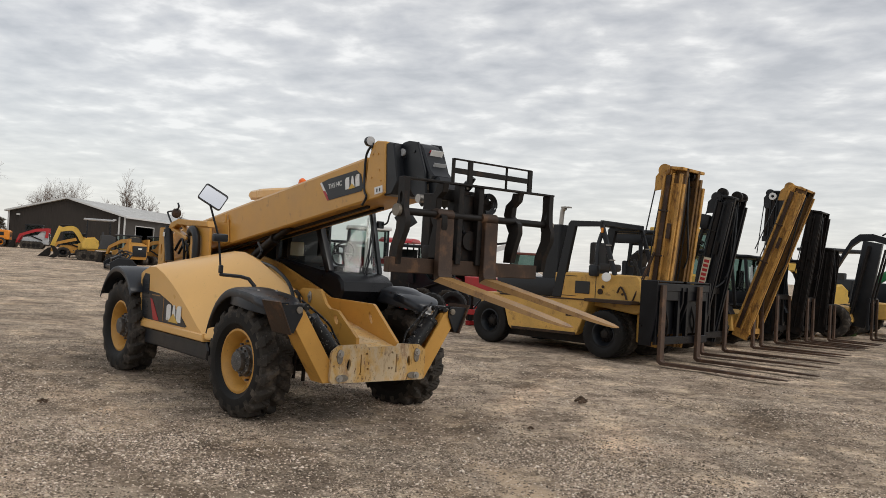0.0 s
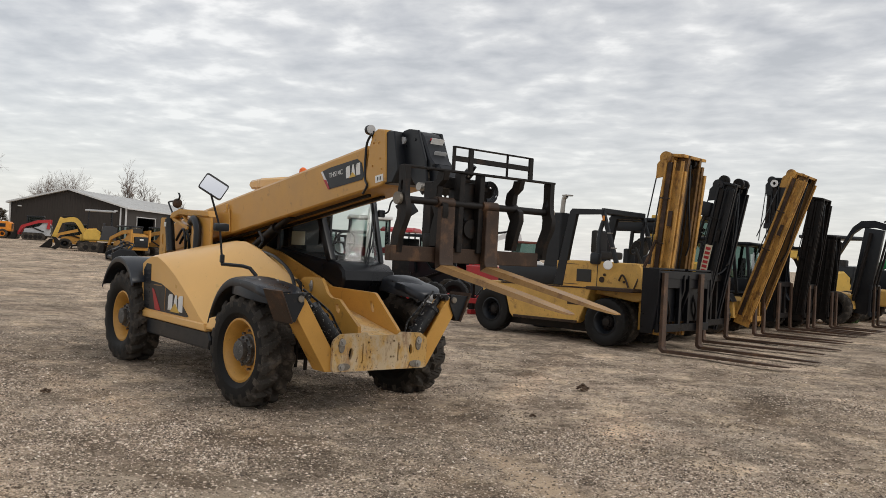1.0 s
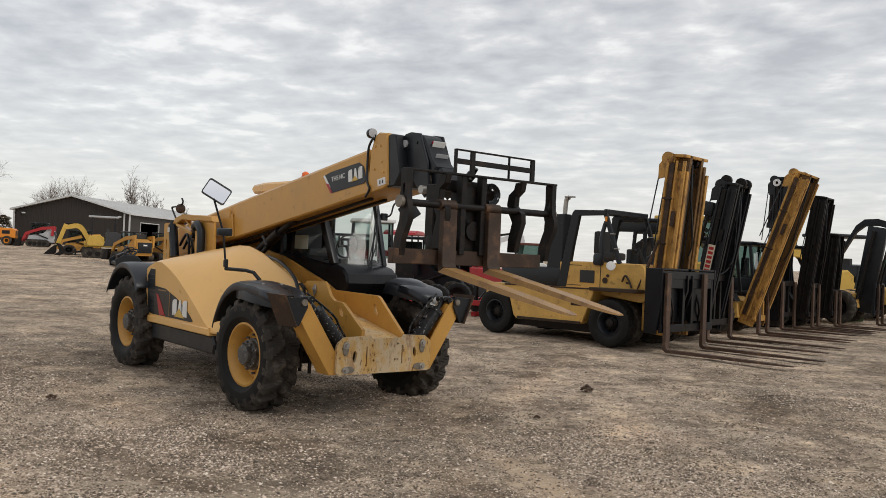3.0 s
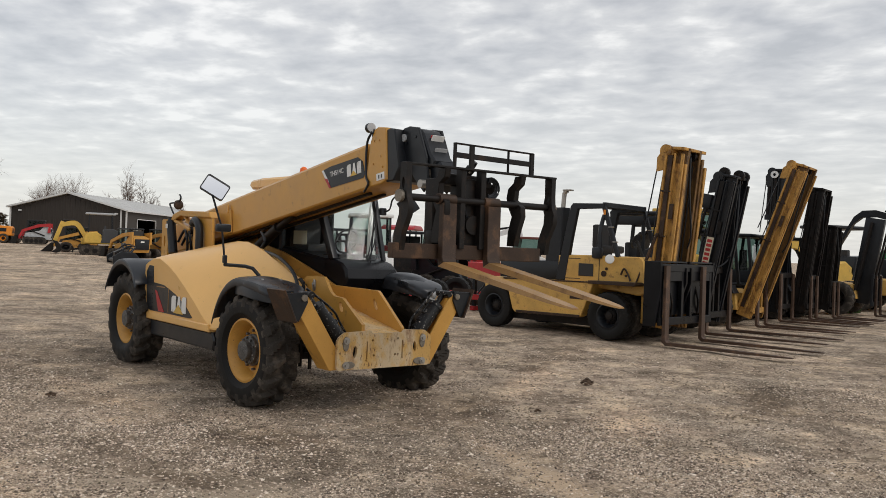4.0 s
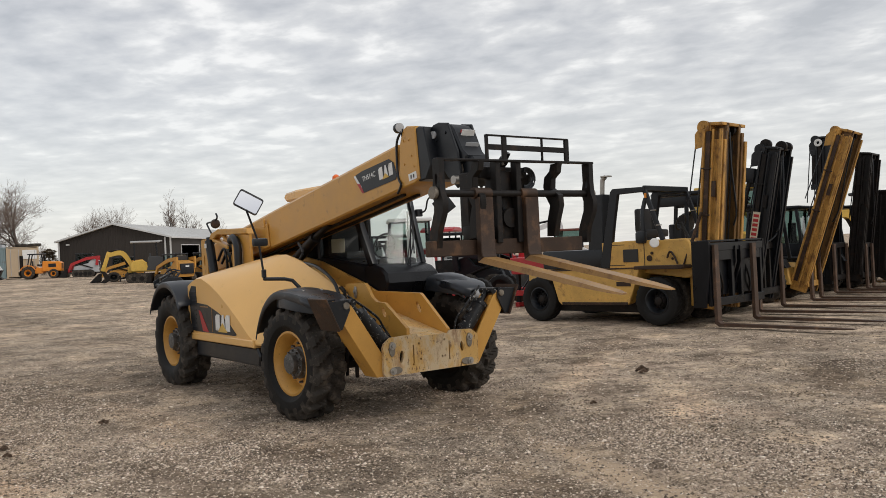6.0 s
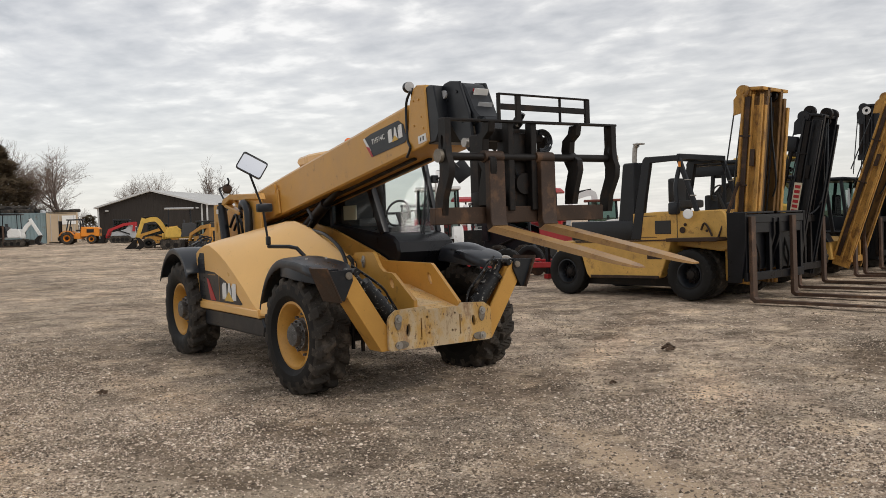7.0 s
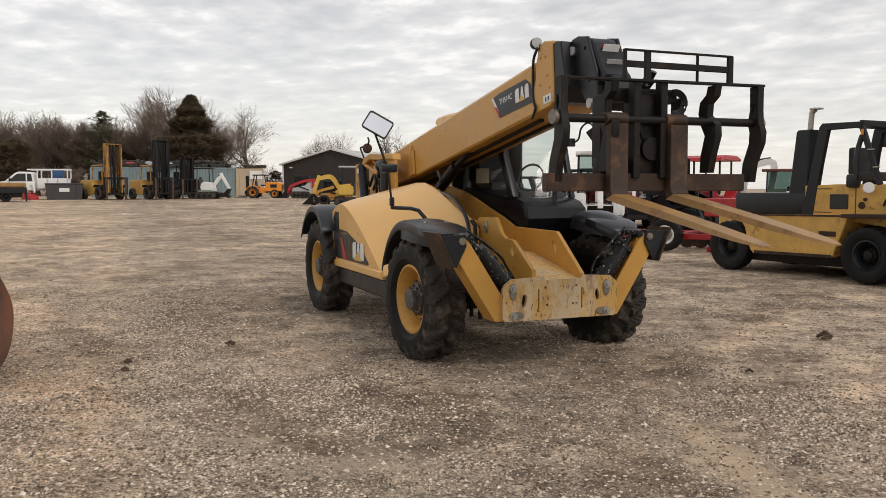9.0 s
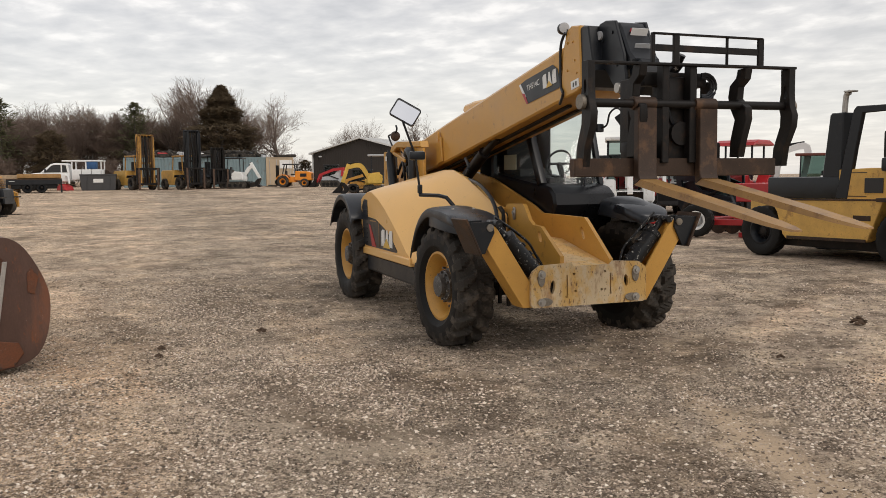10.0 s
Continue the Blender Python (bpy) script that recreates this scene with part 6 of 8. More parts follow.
def crumbs(count, seed):
    """Dark crumbs of broken soil along the wheel marks."""
    rng = random.Random(seed)
    verts, faces = [], []
    while len(faces) < count * 8:
        r, ang = rng.uniform(3.0, 17.0), radians(rng.uniform(108, 194))
        x, y = 8.9 + r * math.cos(ang), -5.0 + r * math.sin(ang)
        if noise.noise((x * 0.5 + y * 0.2, y * 0.9, 21)) + 0.5 * noise.noise((x * 1.7, y * 1.7, 2)) < rng.uniform(0.0, 0.45):
            continue
        s = 0.004 + 0.014 * rng.random() ** 2
        z, o = ground_z(x, y) + relief(x, y), len(verts)
        for dx, dy, dz in ((1, 0, 0), (-1, 0, 0), (0, 1, 0), (0, -1, 0), (0, 0, 0.7), (0, 0, -0.5)):
            verts.append((x + s * (dx * rng.uniform(0.8, 1.6) + rng.uniform(-0.2, 0.2)), y + s * (dy * rng.uniform(0.8, 1.6) + rng.uniform(-0.2, 0.2)), z + s * dz))
        faces += [(o + i, o + j, o + k) for i, j, k in ((0, 2, 4), (2, 1, 4), (1, 3, 4), (3, 0, 4), (2, 0, 5), (1, 2, 5), (3, 1, 5), (0, 3, 5))]
    me = bpy.data.meshes.new("soil_crumbs")
    me.from_pydata(verts, [], faces)
    me.materials.append(mat("damp_soil", (0.16, 0.122, 0.088), 0.95, var=0.4, scale=3, bump=0, spec=0.1))
    return tagged(new("soil_crumbs", me), "dark crumbs of broken soil on the yard", "soil", kind="stuff")


crumbs(14000, 6)
CLOD = mat("dark_clod", (0.095, 0.060, 0.038), 0.95, var=0.4, scale=20, bump=0.4, grain=90)


def clod(x, y, s, label):
    bm = nb()
    for k in range(26):
        a, r = random.random() * math.tau, s * random.random() ** 0.6
        bmesh.ops.create_icosphere(bm, subdivisions=1, radius=s * random.uniform(0.12, 0.3), matrix=pose(r * math.cos(a), r * math.sin(a), s * 0.9 * (1 - r / s) + 0.01, random.uniform(0, 90), 0, random.uniform(0, 90)) @ Matrix.Diagonal((1.5, 1, 0.7, 1)))
    for k in range(10):
        a = random.random() * math.tau
        rod(bm, (0, 0, 0.04), (s * 1.2 * math.cos(a), s * 1.2 * math.sin(a), s * random.uniform(0.1, 0.6)), 0.006, 5)
    return single("dirt_clod", bm, CLOD, at(x, y), label, "clod")


clod(1.20, 3.56, 0.078, "dark brown clump of dried weeds on the dirt")
for cx, cy, cs in ((-0.62, -4.02, 0.035), (-0.2, -4.05, 0.04), (-1.2, -2.9, 0.05), (3.2, -6.2, 0.04), (2.2, 1.6, 0.035)):
    clod(cx, cy, cs, "small dark clod of soil on the dirt")

GRASS = mat("grass_blades", (0.055, 0.10, 0.025), 0.8, var=0.4, scale=9, bump=0)


def grass(x, y, r, h, n):
    bm = nb()
    for k in range(n):
        a, q = random.random() * math.tau, r * math.sqrt(random.random())
        px, py = q * math.cos(a), q * math.sin(a)
        t = random.random() * math.tau
        w, hh = 0.012, h * random.uniform(0.5, 1.1) * (1.1 - 0.6 * q / r)
        lx, ly = random.uniform(-0.12, 0.12), random.uniform(-0.12, 0.12)
        v = [bm.verts.new(p) for p in ((px - w * math.cos(t), py - w * math.sin(t), 0), (px + w * math.cos(t), py + w * math.sin(t), 0), (px + lx, py + ly, hh))]
        bm.faces.new(v)
    return single("grass_tuft", bm, GRASS, at(x, y), "tuft of green grass at the row's edge", "grass", kind="stuff", smooth=0)


grass(-4.06, 21.5, 0.5, 0.38, 700)


# ---- trees ----
BARK = mat("grey_bark", (0.11, 0.095, 0.082), 0.95, var=0.3, scale=3, bump=0.2, spec=0.1)
TWIG = mat("brown_twigs", (0.21, 0.158, 0.130), 0.95, var=0.25, scale=2, bump=0, spec=0.1)


def foliage(name, col):
    """Thin needles: they scatter light back and let part of it through."""
    m = mat(name, col, 0.9, var=0.5, scale=1.2, bump=0, spec=0.1)
    nt = m.node_tree
    bs, out = nt.nodes["Principled BSDF"], nt.nodes["Material Output"]
    tr, mx = nt.nodes.new("ShaderNodeBsdfTranslucent"), nt.nodes.new("ShaderNodeMixShader")
    src = bs.inputs["Base Color"].links
    if src:
        nt.links.new(src[0].from_socket, tr.inputs["Color"])
    else:
        tr.inputs["Color"].default_value = (*col, 1)
    mx.inputs[0].default_value = 0.45
    nt.links.new(bs.outputs[0], mx.inputs[1])
    nt.links.new(tr.outputs[0], mx.inputs[2])
    nt.links.new(mx.outputs[0], out.inputs["Surface"])
    return m


NEEDLE = foliage("dark_cedar_foliage", (0.22, 0.172, 0.115))
PINE = foliage("green_pine_foliage", (0.20, 0.20, 0.12))


def bare_tree_meshes(seed, h, spread, levels=5, dense=1.0, girth=0.022, reach=1.0):
    """Trunk and limbs as one mesh, twigs as another."""
    rng = random.Random(seed)
    wood, fine = ([], []), ([], [])

    def stick(store, a, b, r0, r1, n):
        verts, faces = store
        d = (b - a).normalized()
        s = d.cross(Vector((0.3, 0.8, 0.5))).normalized()
        u = s.cross(d)
        o = len(verts)
        for p, r in ((a, r0), (b, r1)):
            for k in range(n):
                verts.append(tuple(p + r * (math.cos(k * math.tau / n) * s + math.sin(k * math.tau / n) * u)))
        for k in range(n):
            faces.append((o + k, o + (k + 1) % n, o + n + (k + 1) % n, o + n + k))

    def grow(p, d, length, r, level):
        segs = 3 if level < 2 else 2
        q, dd = p, d
        for i in range(segs):
            dd = (dd + Vector((rng.gauss(0, 0.13), rng.gauss(0, 0.13), rng.gauss(0.04, 0.09)))).normalized()
            nq = q + dd * (length / segs)
            r1 = r * (1 - 0.28 * (i + 1) / segs)
            stick(wood if level < 3 else fine, q, nq, r * (1 - 0.28 * i / segs), r1, 6 if level < 2 else (4 if level < 3 else 3))
            if level < levels and (i > 0 or level > 0):
                for k in range(rng.choice((1, 2, 2)) if level < 2 else (rng.choice((1, 2)) + (1 if rng.random() < dense - 1 else 0))):
                    side = Vector((rng.gauss(0, 1), rng.gauss(0, 1), rng.gauss(0.15, 0.5)))
                    nd = (dd * rng.uniform(0.5, 1.0) + side.normalized() * spread * rng.uniform(0.6, 1.1)).normalized()
                    grow(nq, nd, length * reach * rng.uniform(0.55, 0.80), max(0.0065, r1 * rng.uniform(0.45, 0.65)), level + 1)
            q = nq
        if level < levels:
            grow(q, dd, length * 0.72, max(0.0065, r * 0.62), level + 1)
    grow(Vector((0, 0, -0.2)), Vector((0, 0, 1)), h * 0.34, h * girth, 0)
    out = []
    for name, (v, f), mm in (("trunk", wood, BARK), ("branchwork", fine, TWIG)):
        me = bpy.data.meshes.new(name)
        me.from_pydata(v, [], f)
        me.materials.append(mm)
        out.append(me)
    return out


def conifer_meshes(seed, h, w, n, ragged=0.3, bare=0.06, tip=0.75):
    rng = random.Random(seed)
    v, f = [], []
    for k in range(n):
        u = rng.random() ** 0.8
        z = h * (bare + (1 - bare) * u)
        rad = w * (1 - u) ** tip * (0.75 + ragged * noise.noise((math.cos(u * 9) * 2, u * 7, seed)))
        a = rng.random() * math.tau
        lob = 1 + ragged * noise.noise((4.5 * math.cos(a), 4.5 * math.sin(a), u * 15 + seed)) + 0.25 * ragged * noise.noise((9 * math.cos(a), 9 * math.sin(a), u * 34 + seed))
        r = rad * lob * (0.55 + 0.45 * rng.random() ** 0.5)
        c = Vector((r * math.cos(a), r * math.sin(a), z))
        out_d = Vector((math.cos(a), math.sin(a), rng.uniform(-0.1, 0.7))).normalized()
        s = out_d.cross(Vector((0, 0, 1))).normalized()
        ln, wd = rng.uniform(0.20, 0.44), rng.uniform(0.06, 0.14)
        tw = Vector((rng.gauss(0, 0.4), rng.gauss(0, 0.4), rng.gauss(0, 0.4)))
        o = len(v)
        v += [tuple(c - s * wd), tuple(c + s * wd + tw * 0.1), tuple(c + out_d * ln + tw * 0.15)]
        f.append((o, o + 1, o + 2))
    crown = bpy.data.meshes.new("crown")
    crown.from_pydata(v, [], f)
    bm = nb()
    rod(bm, (0, 0, -0.3), (0, 0, h * 0.9), h * 0.025, 8, h * 0.004)
    return finish("trunk", bm, BARK), crown


def put_tree(meshes, x, y, s, rz, label, leaf=None, sz=None):
    t = thing("tree", pose(x, y, ground_z(x, y), 0, 0, rz) @ Matrix.Diagonal((s, s, sz or s, 1)), label, "tree", "trees along the yard's edge")
    for me in meshes:
        if leaf is not None and me.name.startswith("crown") and not me.materials:
            me.materials.append(leaf)
        o = new(me.name.split(".")[0], me)
        o.parent = t
    return t


bare = [bare_tree_meshes(11, 9.0, 0.75, 6), bare_tree_meshes(23, 9.0, 0.62, 6), bare_tree_meshes(37, 9.0, 0.9, 6), bare_tree_meshes(58, 9.0, 0.45, 6)]
brush = [bare_tree_meshes(71, 6.0, 0.8, 6, 1.5), bare_tree_meshes(83, 6.0, 0.7, 6, 1.5)]
LB = "bare winter tree with fine grey twigs"
# the open crown beside the containers and its neighbours
put_tree(bare_tree_meshes(11, 9.0, 0.80, 6, 1.1), -85.5, 10.4, 1.10, 40, LB)
put_tree(bare[2], -88.5, 6.6, 1.0, 130, LB)
put_tree(bare[1], -90.0, 4.6, 1.36, 10, LB)
put_tree(bare[3], -91.0, 0.6, 1.2, 70, LB)
slim = [bare_tree_meshes(91, 9.0, 0.66, 6, 1.2, 0.012, 0.70), bare_tree_meshes(102, 9.0, 0.8, 5, 1.0, 0.013)]
for i, (x, y, s) in enumerate(((-97.7, 28.6, 1.12), (-96.7, 31.5, 0.98), (-98.0, 36.6, 0.72))):
    put_tree(slim[0], x, y, s, 75 * i, "slender bare tree behind the shed")
for i, (x, y, s) in enumerate(((-112.0, 22.6, 0.90), (-112.0, 25.0, 1.02), (-113.0, 27.2, 0.86), (-112.0, 16.5, 0.50), (-113.0, 13.0, 0.55))):
    put_tree(slim[1], x, y, s, 77 * i, LB)
# scrub and trees behind the far machines
rngt = random.Random(9)
for k in range(54):
    y = -44 + 47 * (k + rngt.uniform(0.0, 0.9)) / 54
    x = -91 - rngt.uniform(0, 10)
    if k % 3 == 0:
        put_tree(bare[(k // 3) % 4], x, y, rngt.uniform(0.85, 1.10), rngt.uniform(0, 360), LB)
    else:
        put_tree(brush[k % 2], x, y, rngt.uniform(1.1, 1.5), rngt.uniform(0, 360), "tangled leafless brown scrub tree")
cedar = conifer_meshes(5, 11.0, 5.6, 22000, 0.32, 0.03, 0.78)
put_tree(cedar, -83.2, 3.6, 1.22, 0, "tall dark cedar with a ragged crown", NEEDLE, 0.93)
pine = conifer_meshes(8, 9.0, 2.6, 2700, 1.3, 0.22, 0.5)
put_tree(pine, -88.5, -5.0, 0.98, 0, "loose green pine among bare trees", PINE)
put_tree(pine, -86.0, -17.6, 0.98, 80, "green pine at the yard's edge", PINE)
put_tree(pine, -84.0, -20.8, 0.9, 190, "green pine at the yard's edge", PINE)
shrub = conifer_meshes(14, 5.6, 2.9, 5600, 0.6, 0.0, 0.34)
put_tree(shrub, -85.5, -13.0, 1.0, 0, "low dark cedar bush", NEEDLE)
put_tree(shrub, -92.0, 11.0, 0.55, 40, "low dark evergreen bush", PINE)
put_tree(shrub, -93.0, 14.0, 0.5, 140, "low dark evergreen bush", PINE)
put_tree(shrub, -88.0, -24.0, 1.1, 90, "low dark cedar bush", NEEDLE)
# low scrub under the trees
for k in range(26):
    put_tree(brush[k % 2], -86 + rngt.uniform(-2, 2), -30 + 1.0 * k, rngt.uniform(0.38, 0.52), rngt.uniform(0, 360), "low tangled leafless brown scrub")

# ---- the metal shed ----
SHEDW = mat("dark_ribbed_sheet", (0.050, 0.043, 0.038), 0.6, var=0.12, scale=0.8, bump=0.02, spec=0.2)
SHEDR = mat("white_roof_sheet", (0.62, 0.62, 0.61), 0.5, var=0.08, scale=0.7, bump=0.02)


def shed():
    ang = math.degrees(math.atan2(0.632, -0.775))
    # local x runs along the side away from the near corner, local y along the gable
    sh = thing("metal_shed", pose(-74.8, 21.6, 1.05, 0, 0, ang), "dark ribbed metal shed with a white roof and open door", "shed")
    L, W, E, P = 32.0, 11.25, 3.35, 4.75
    bm = nb()
    prism(bm, [(0, 0), (0, E), (W / 2, P), (W, E), (W, 0)], 0.0, 0.15, "x", 0)
    part("gable_wall", bm, SHEDW, sh, "", 0)
    bm = nb()
    prism(bm, [(0.15, 0), (0.15, E), (L, E), (L, 0)], 0.0, 0.15, "y", 0, holes=[[(3.0, 0.05), (3.0, 2.55), (8.2, 2.55), (8.2, 0.05)]])
    part("side_wall", bm, SHEDW, sh, "", 0)
    part("back_wall", boxes(((L / 2, W - 0.075, E / 2), (L, 0.15, E), 0.0)), SHEDW, sh)
    part("back_wall", boxes(((L - 0.075, W / 2, E / 2), (0.15, W, E), 0.0)), SHEDW, sh)
    for s0, s1 in (((-0.35, E - 0.12), (W / 2, P + 0.05)), ((W + 0.35, E - 0.12), (W / 2, P + 0.05))):
        bm = nb()
        (y0, z0), (y1, z1) = s0, s1
        prism(bm, [(y0, z0), (y1, z1), (y1, z1 + 0.14), (y0, z0 + 0.14)], -0.4, L + 0.3, "x", 0.0)
        rf = part("roof_slope", bm, SHEDR, sh)
        bm = nb()
        for k in range(40):
            x = -0.3 + (L + 0.5) * k / 39
            beam(bm, (x, y0, z0 + 0.16), (x, y1, z1 + 0.16), 0.05, 0.04, 0.0)
        tagged(part("roof_rib", bm, SHEDR, rf), kind="stuff")
    bm = nb()
    for k in range(46):
        y = 0.12 + (W - 0.24) * k / 45
        z = E + (P - E) * (1 - abs(y - W / 2) / (W / 2)) - 0.12
        box(bm, (-0.012, y, z / 2), (0.024, 0.05, z), 0.0)
    tagged(part("wall_rib", bm, SHEDW, sh), kind="stuff")
    for y in (-0.08, 0.45, W + 0.05):
        part("downpipe", boxes(((-0.06, y, E / 2), (0.12, 0.14, E), 0.01)), SHEDR, sh)
    for it in (((2.96, -0.03, 1.3), (0.08, 0.06, 2.6), 0.0), ((8.24, -0.03, 1.3), (0.08, 0.06, 2.6), 0.0), ((5.6, -0.03, 2.59), (5.36, 0.06, 0.08), 0.0)):
        part("door_frame", boxes(it), SHEDR, sh)
    for y in (0.9, W - 0.9):
        part("wall_lamp", boxes(((-0.10, y, E - 0.35), (0.2, 0.3, 0.14), 0.02)), SHEDR, sh)
    part("floor_slab", boxes(((L / 2, W / 2, 0.0), (L - 0.4, W - 0.4, 0.05), 0.0)), GREY, sh)


shed()


# ---- parked machines across the yard ----
def track(parent, y, L, h, w, x0=0.0, name="track"):
    bm = nb()
    prism(bm, [(x0 + (L / 2 - h / 2) * s + h / 2 * math.cos(a) , h / 2 + h / 2 * math.sin(a)) for s, a in [(1, radians(-90 + 22.5 * k)) for k in range(9)] + [(-1, radians(90 + 22.5 * k)) for k in range(9)]], y - w / 2, y + w / 2, "y", 0.015)
    t = part(name, bm, RUBBER, parent)
    for k in range(4):
        bm = nb()
        rod(bm, (x0 - L * 0.3 + L * 0.2 * k, y - w / 2 - 0.015, h * 0.45), (x0 - L * 0.3 + L * 0.2 * k, y + w / 2 + 0.015, h * 0.45), h * 0.27, 12)
        part("roller", bm, DARKST, t)
    for s in (-1, 1):
        bm = nb()
        for k in range(int(L / 0.12)):
            box(bm, (x0 - L / 2 + h / 2 + 0.12 * k, y, h / 2 + s * h / 2), (0.05, w + 0.01, 0.05), 0.0)
        tagged(part("track_lug", bm, RUBBER, t), kind="stuff")
    return t


def mini_excavator(m, label, paint, trim, canopy="canopy", arm=((1.1, 1.0), (1.9, 2.1), (3.0, 2.3), (3.9, 1.1)), boom_mat=None, roof_mat=None):
    ex = thing("excavator", m, label, "excavator")
    for s in (-1, 1):
        track(ex, s * 0.72, 2.3, 0.55, 0.38)
    part("undercarriage", boxes(((0, 0, 0.42), (1.3, 1.1, 0.3), 0.03)), DARKST, ex)
    bm = nb()
    prism(bm, [(-1.15, 0.66), (-1.25, 0.95), (-1.15, 1.45), (-0.75, 1.60), (-0.25, 1.55), (-0.2, 1.05), (0.75, 1.0), (0.8, 0.66)], -0.72, 0.72, "y", 0.06)
    part("house", bm, paint, ex)
    part("counterweight", boxes(((-1.18, 0, 0.95), (0.24, 1.36, 0.5), 0.08)), trim, ex)
    bm = nb()
    prism(bm, [(-1.17, 0.72), (-1.20, 1.42), (-0.78, 1.62), (-0.22, 1.58), (-0.16, 1.12), (-0.05, 0.72)], -0.735, 0.735, "y", 0.03)
    part("engine_cover", bm, trim, ex)
    for y in (-0.73, 0.38):
        bm = nb()
        prism(bm, [(-0.10, 0.70), (-0.12, 1.22), (0.15, 1.42), (0.70, 1.34), (0.86, 1.05), (0.84, 0.70)], y, y + 0.35, "y", 0.05)
        part("side_cover", bm, paint, ex)
    part("boom_bracket", boxes(((0.86, 0, 0.82), (0.34, 0.30, 0.40), 0.04)), boom_mat or paint, ex)
    for y in (-0.3, 0.3):
        part("control_lever", boxes(((0.35, y, 1.2), (0.05, 0.05, 0.4), 0.01)), BLKM, ex)
    part("seat", boxes(((-0.1, 0.1, 1.25), (0.45, 0.45, 0.12), 0.04), ((-0.32, 0.1, 1.55), (0.12, 0.45, 0.5), 0.04)), SEATM, ex)
    for x, z0 in ((-0.75, 1.5), (0.62, 1.0)):
        for s in (-1, 1):
            bm = nb()
            beam(bm, (x, s * 0.62, z0), (x * 0.95, s * 0.6, 2.48), 0.06, 0.06, 0.008, (1, 0, 0))
            part("roof_post", bm, BLKM, ex)
    part("roof", boxes(((-0.05, 0, 2.52), (1.75, 1.38, 0.11), 0.04)), roof_mat or (LGREY if canopy == "canopy" else paint), ex)
    if canopy == "cab":
        bm = nb()
        for s in (-1, 1):
            skin(bm, [[(-0.72, s * 0.61, 1.55), (-0.70, s * 0.6, 2.46)], [(0.6, s * 0.61, 1.05), (0.58, s * 0.6, 2.46)]])
        skin(bm, [[(0.61, -0.6, 1.05), (0.59, -0.6, 2.46)], [(0.61, 0.6, 1.05), (0.59, 0.6, 2.46)]])
        part("cab_glass", bm, TINT, ex).visible_shadow = False
    pts = [(x, z) for x, z in arm]
    bm = nb()
    sm = arc_pts([(x, 0, z) for x, z in pts[:3]], 6)
    rows = []
    for k, p in enumerate(sm):
        d = (sm[min(k + 1, len(sm) - 1)] - sm[max(k - 1, 0)]).normalized()
        u = Vector((-d.z, 0, d.x))
        hh = 0.10 + 0.05 * math.sin(math.pi * k / (len(sm) - 1))
        rows.append([tuple(p + u * hh * a + Vector((0, 0.11 * b, 0))) for a, b in ((1, -1), (1, 1), (-1, 1), (-1, -1))])
    skin(bm, rows, cap=True, loop=True)
    part("boom", bm, boom_mat or paint, ex, "", 20)
    bm = nb()
    a, c = Vector((pts[2][0], 0, pts[2][1])), Vector((pts[3][0], 0, pts[3][1]))
    beam(bm, a + (a - c).normalized() * 0.25, c, 0.16, 0.24, 0.02)
    part("stick", bm, boom_mat or paint, ex)
    bm = nb()
    mid = Vector((sm[len(sm) // 2].x, 0, sm[len(sm) // 2].z))
    rod(bm, mid + Vector((0.1, 0, 0.22)), a + (a - c).normalized() * 0.25 + Vector((0, 0, 0.05)), 0.055, 10)
    rod(bm, Vector((pts[0][0] + 0.05, 0, pts[0][1] - 0.35)), mid + Vector((0, 0, -0.15)), 0.06, 10)
    part("cylinder", bm, DARKST, ex)
    bm = nb()
    bx, bz = pts[3]
    prism(bm, [(bx + 0.10, bz + 0.10), (bx - 0.15, bz + 0.05), (bx - 0.42, bz - 0.25), (bx - 0.40, bz - 0.52), (bx - 0.15, bz - 0.68), (bx + 0.15, bz - 0.62), (bx - 0.12, bz - 0.40), (bx - 0.02, bz - 0.1)], -0.36, 0.36, "y", 0.015)
    part("bucket", bm, DARKST, ex)
    bm = nb()
    prism(bm, [(1.45, 0.10), (1.55, 0.12), (1.50, 0.30), (1.56, 0.50), (1.46, 0.50), (1.40, 0.3)], -0.85, 0.85, "y", 0.01)
    beam(bm, (0.6, -0.4, 0.4), (1.45, -0.4, 0.3), 0.09, 0.1)
    beam(bm, (0.6, 0.4, 0.4), (1.45, 0.4, 0.3), 0.09, 0.1)
    part("dozer_blade", bm, DARKST, ex)
    return ex


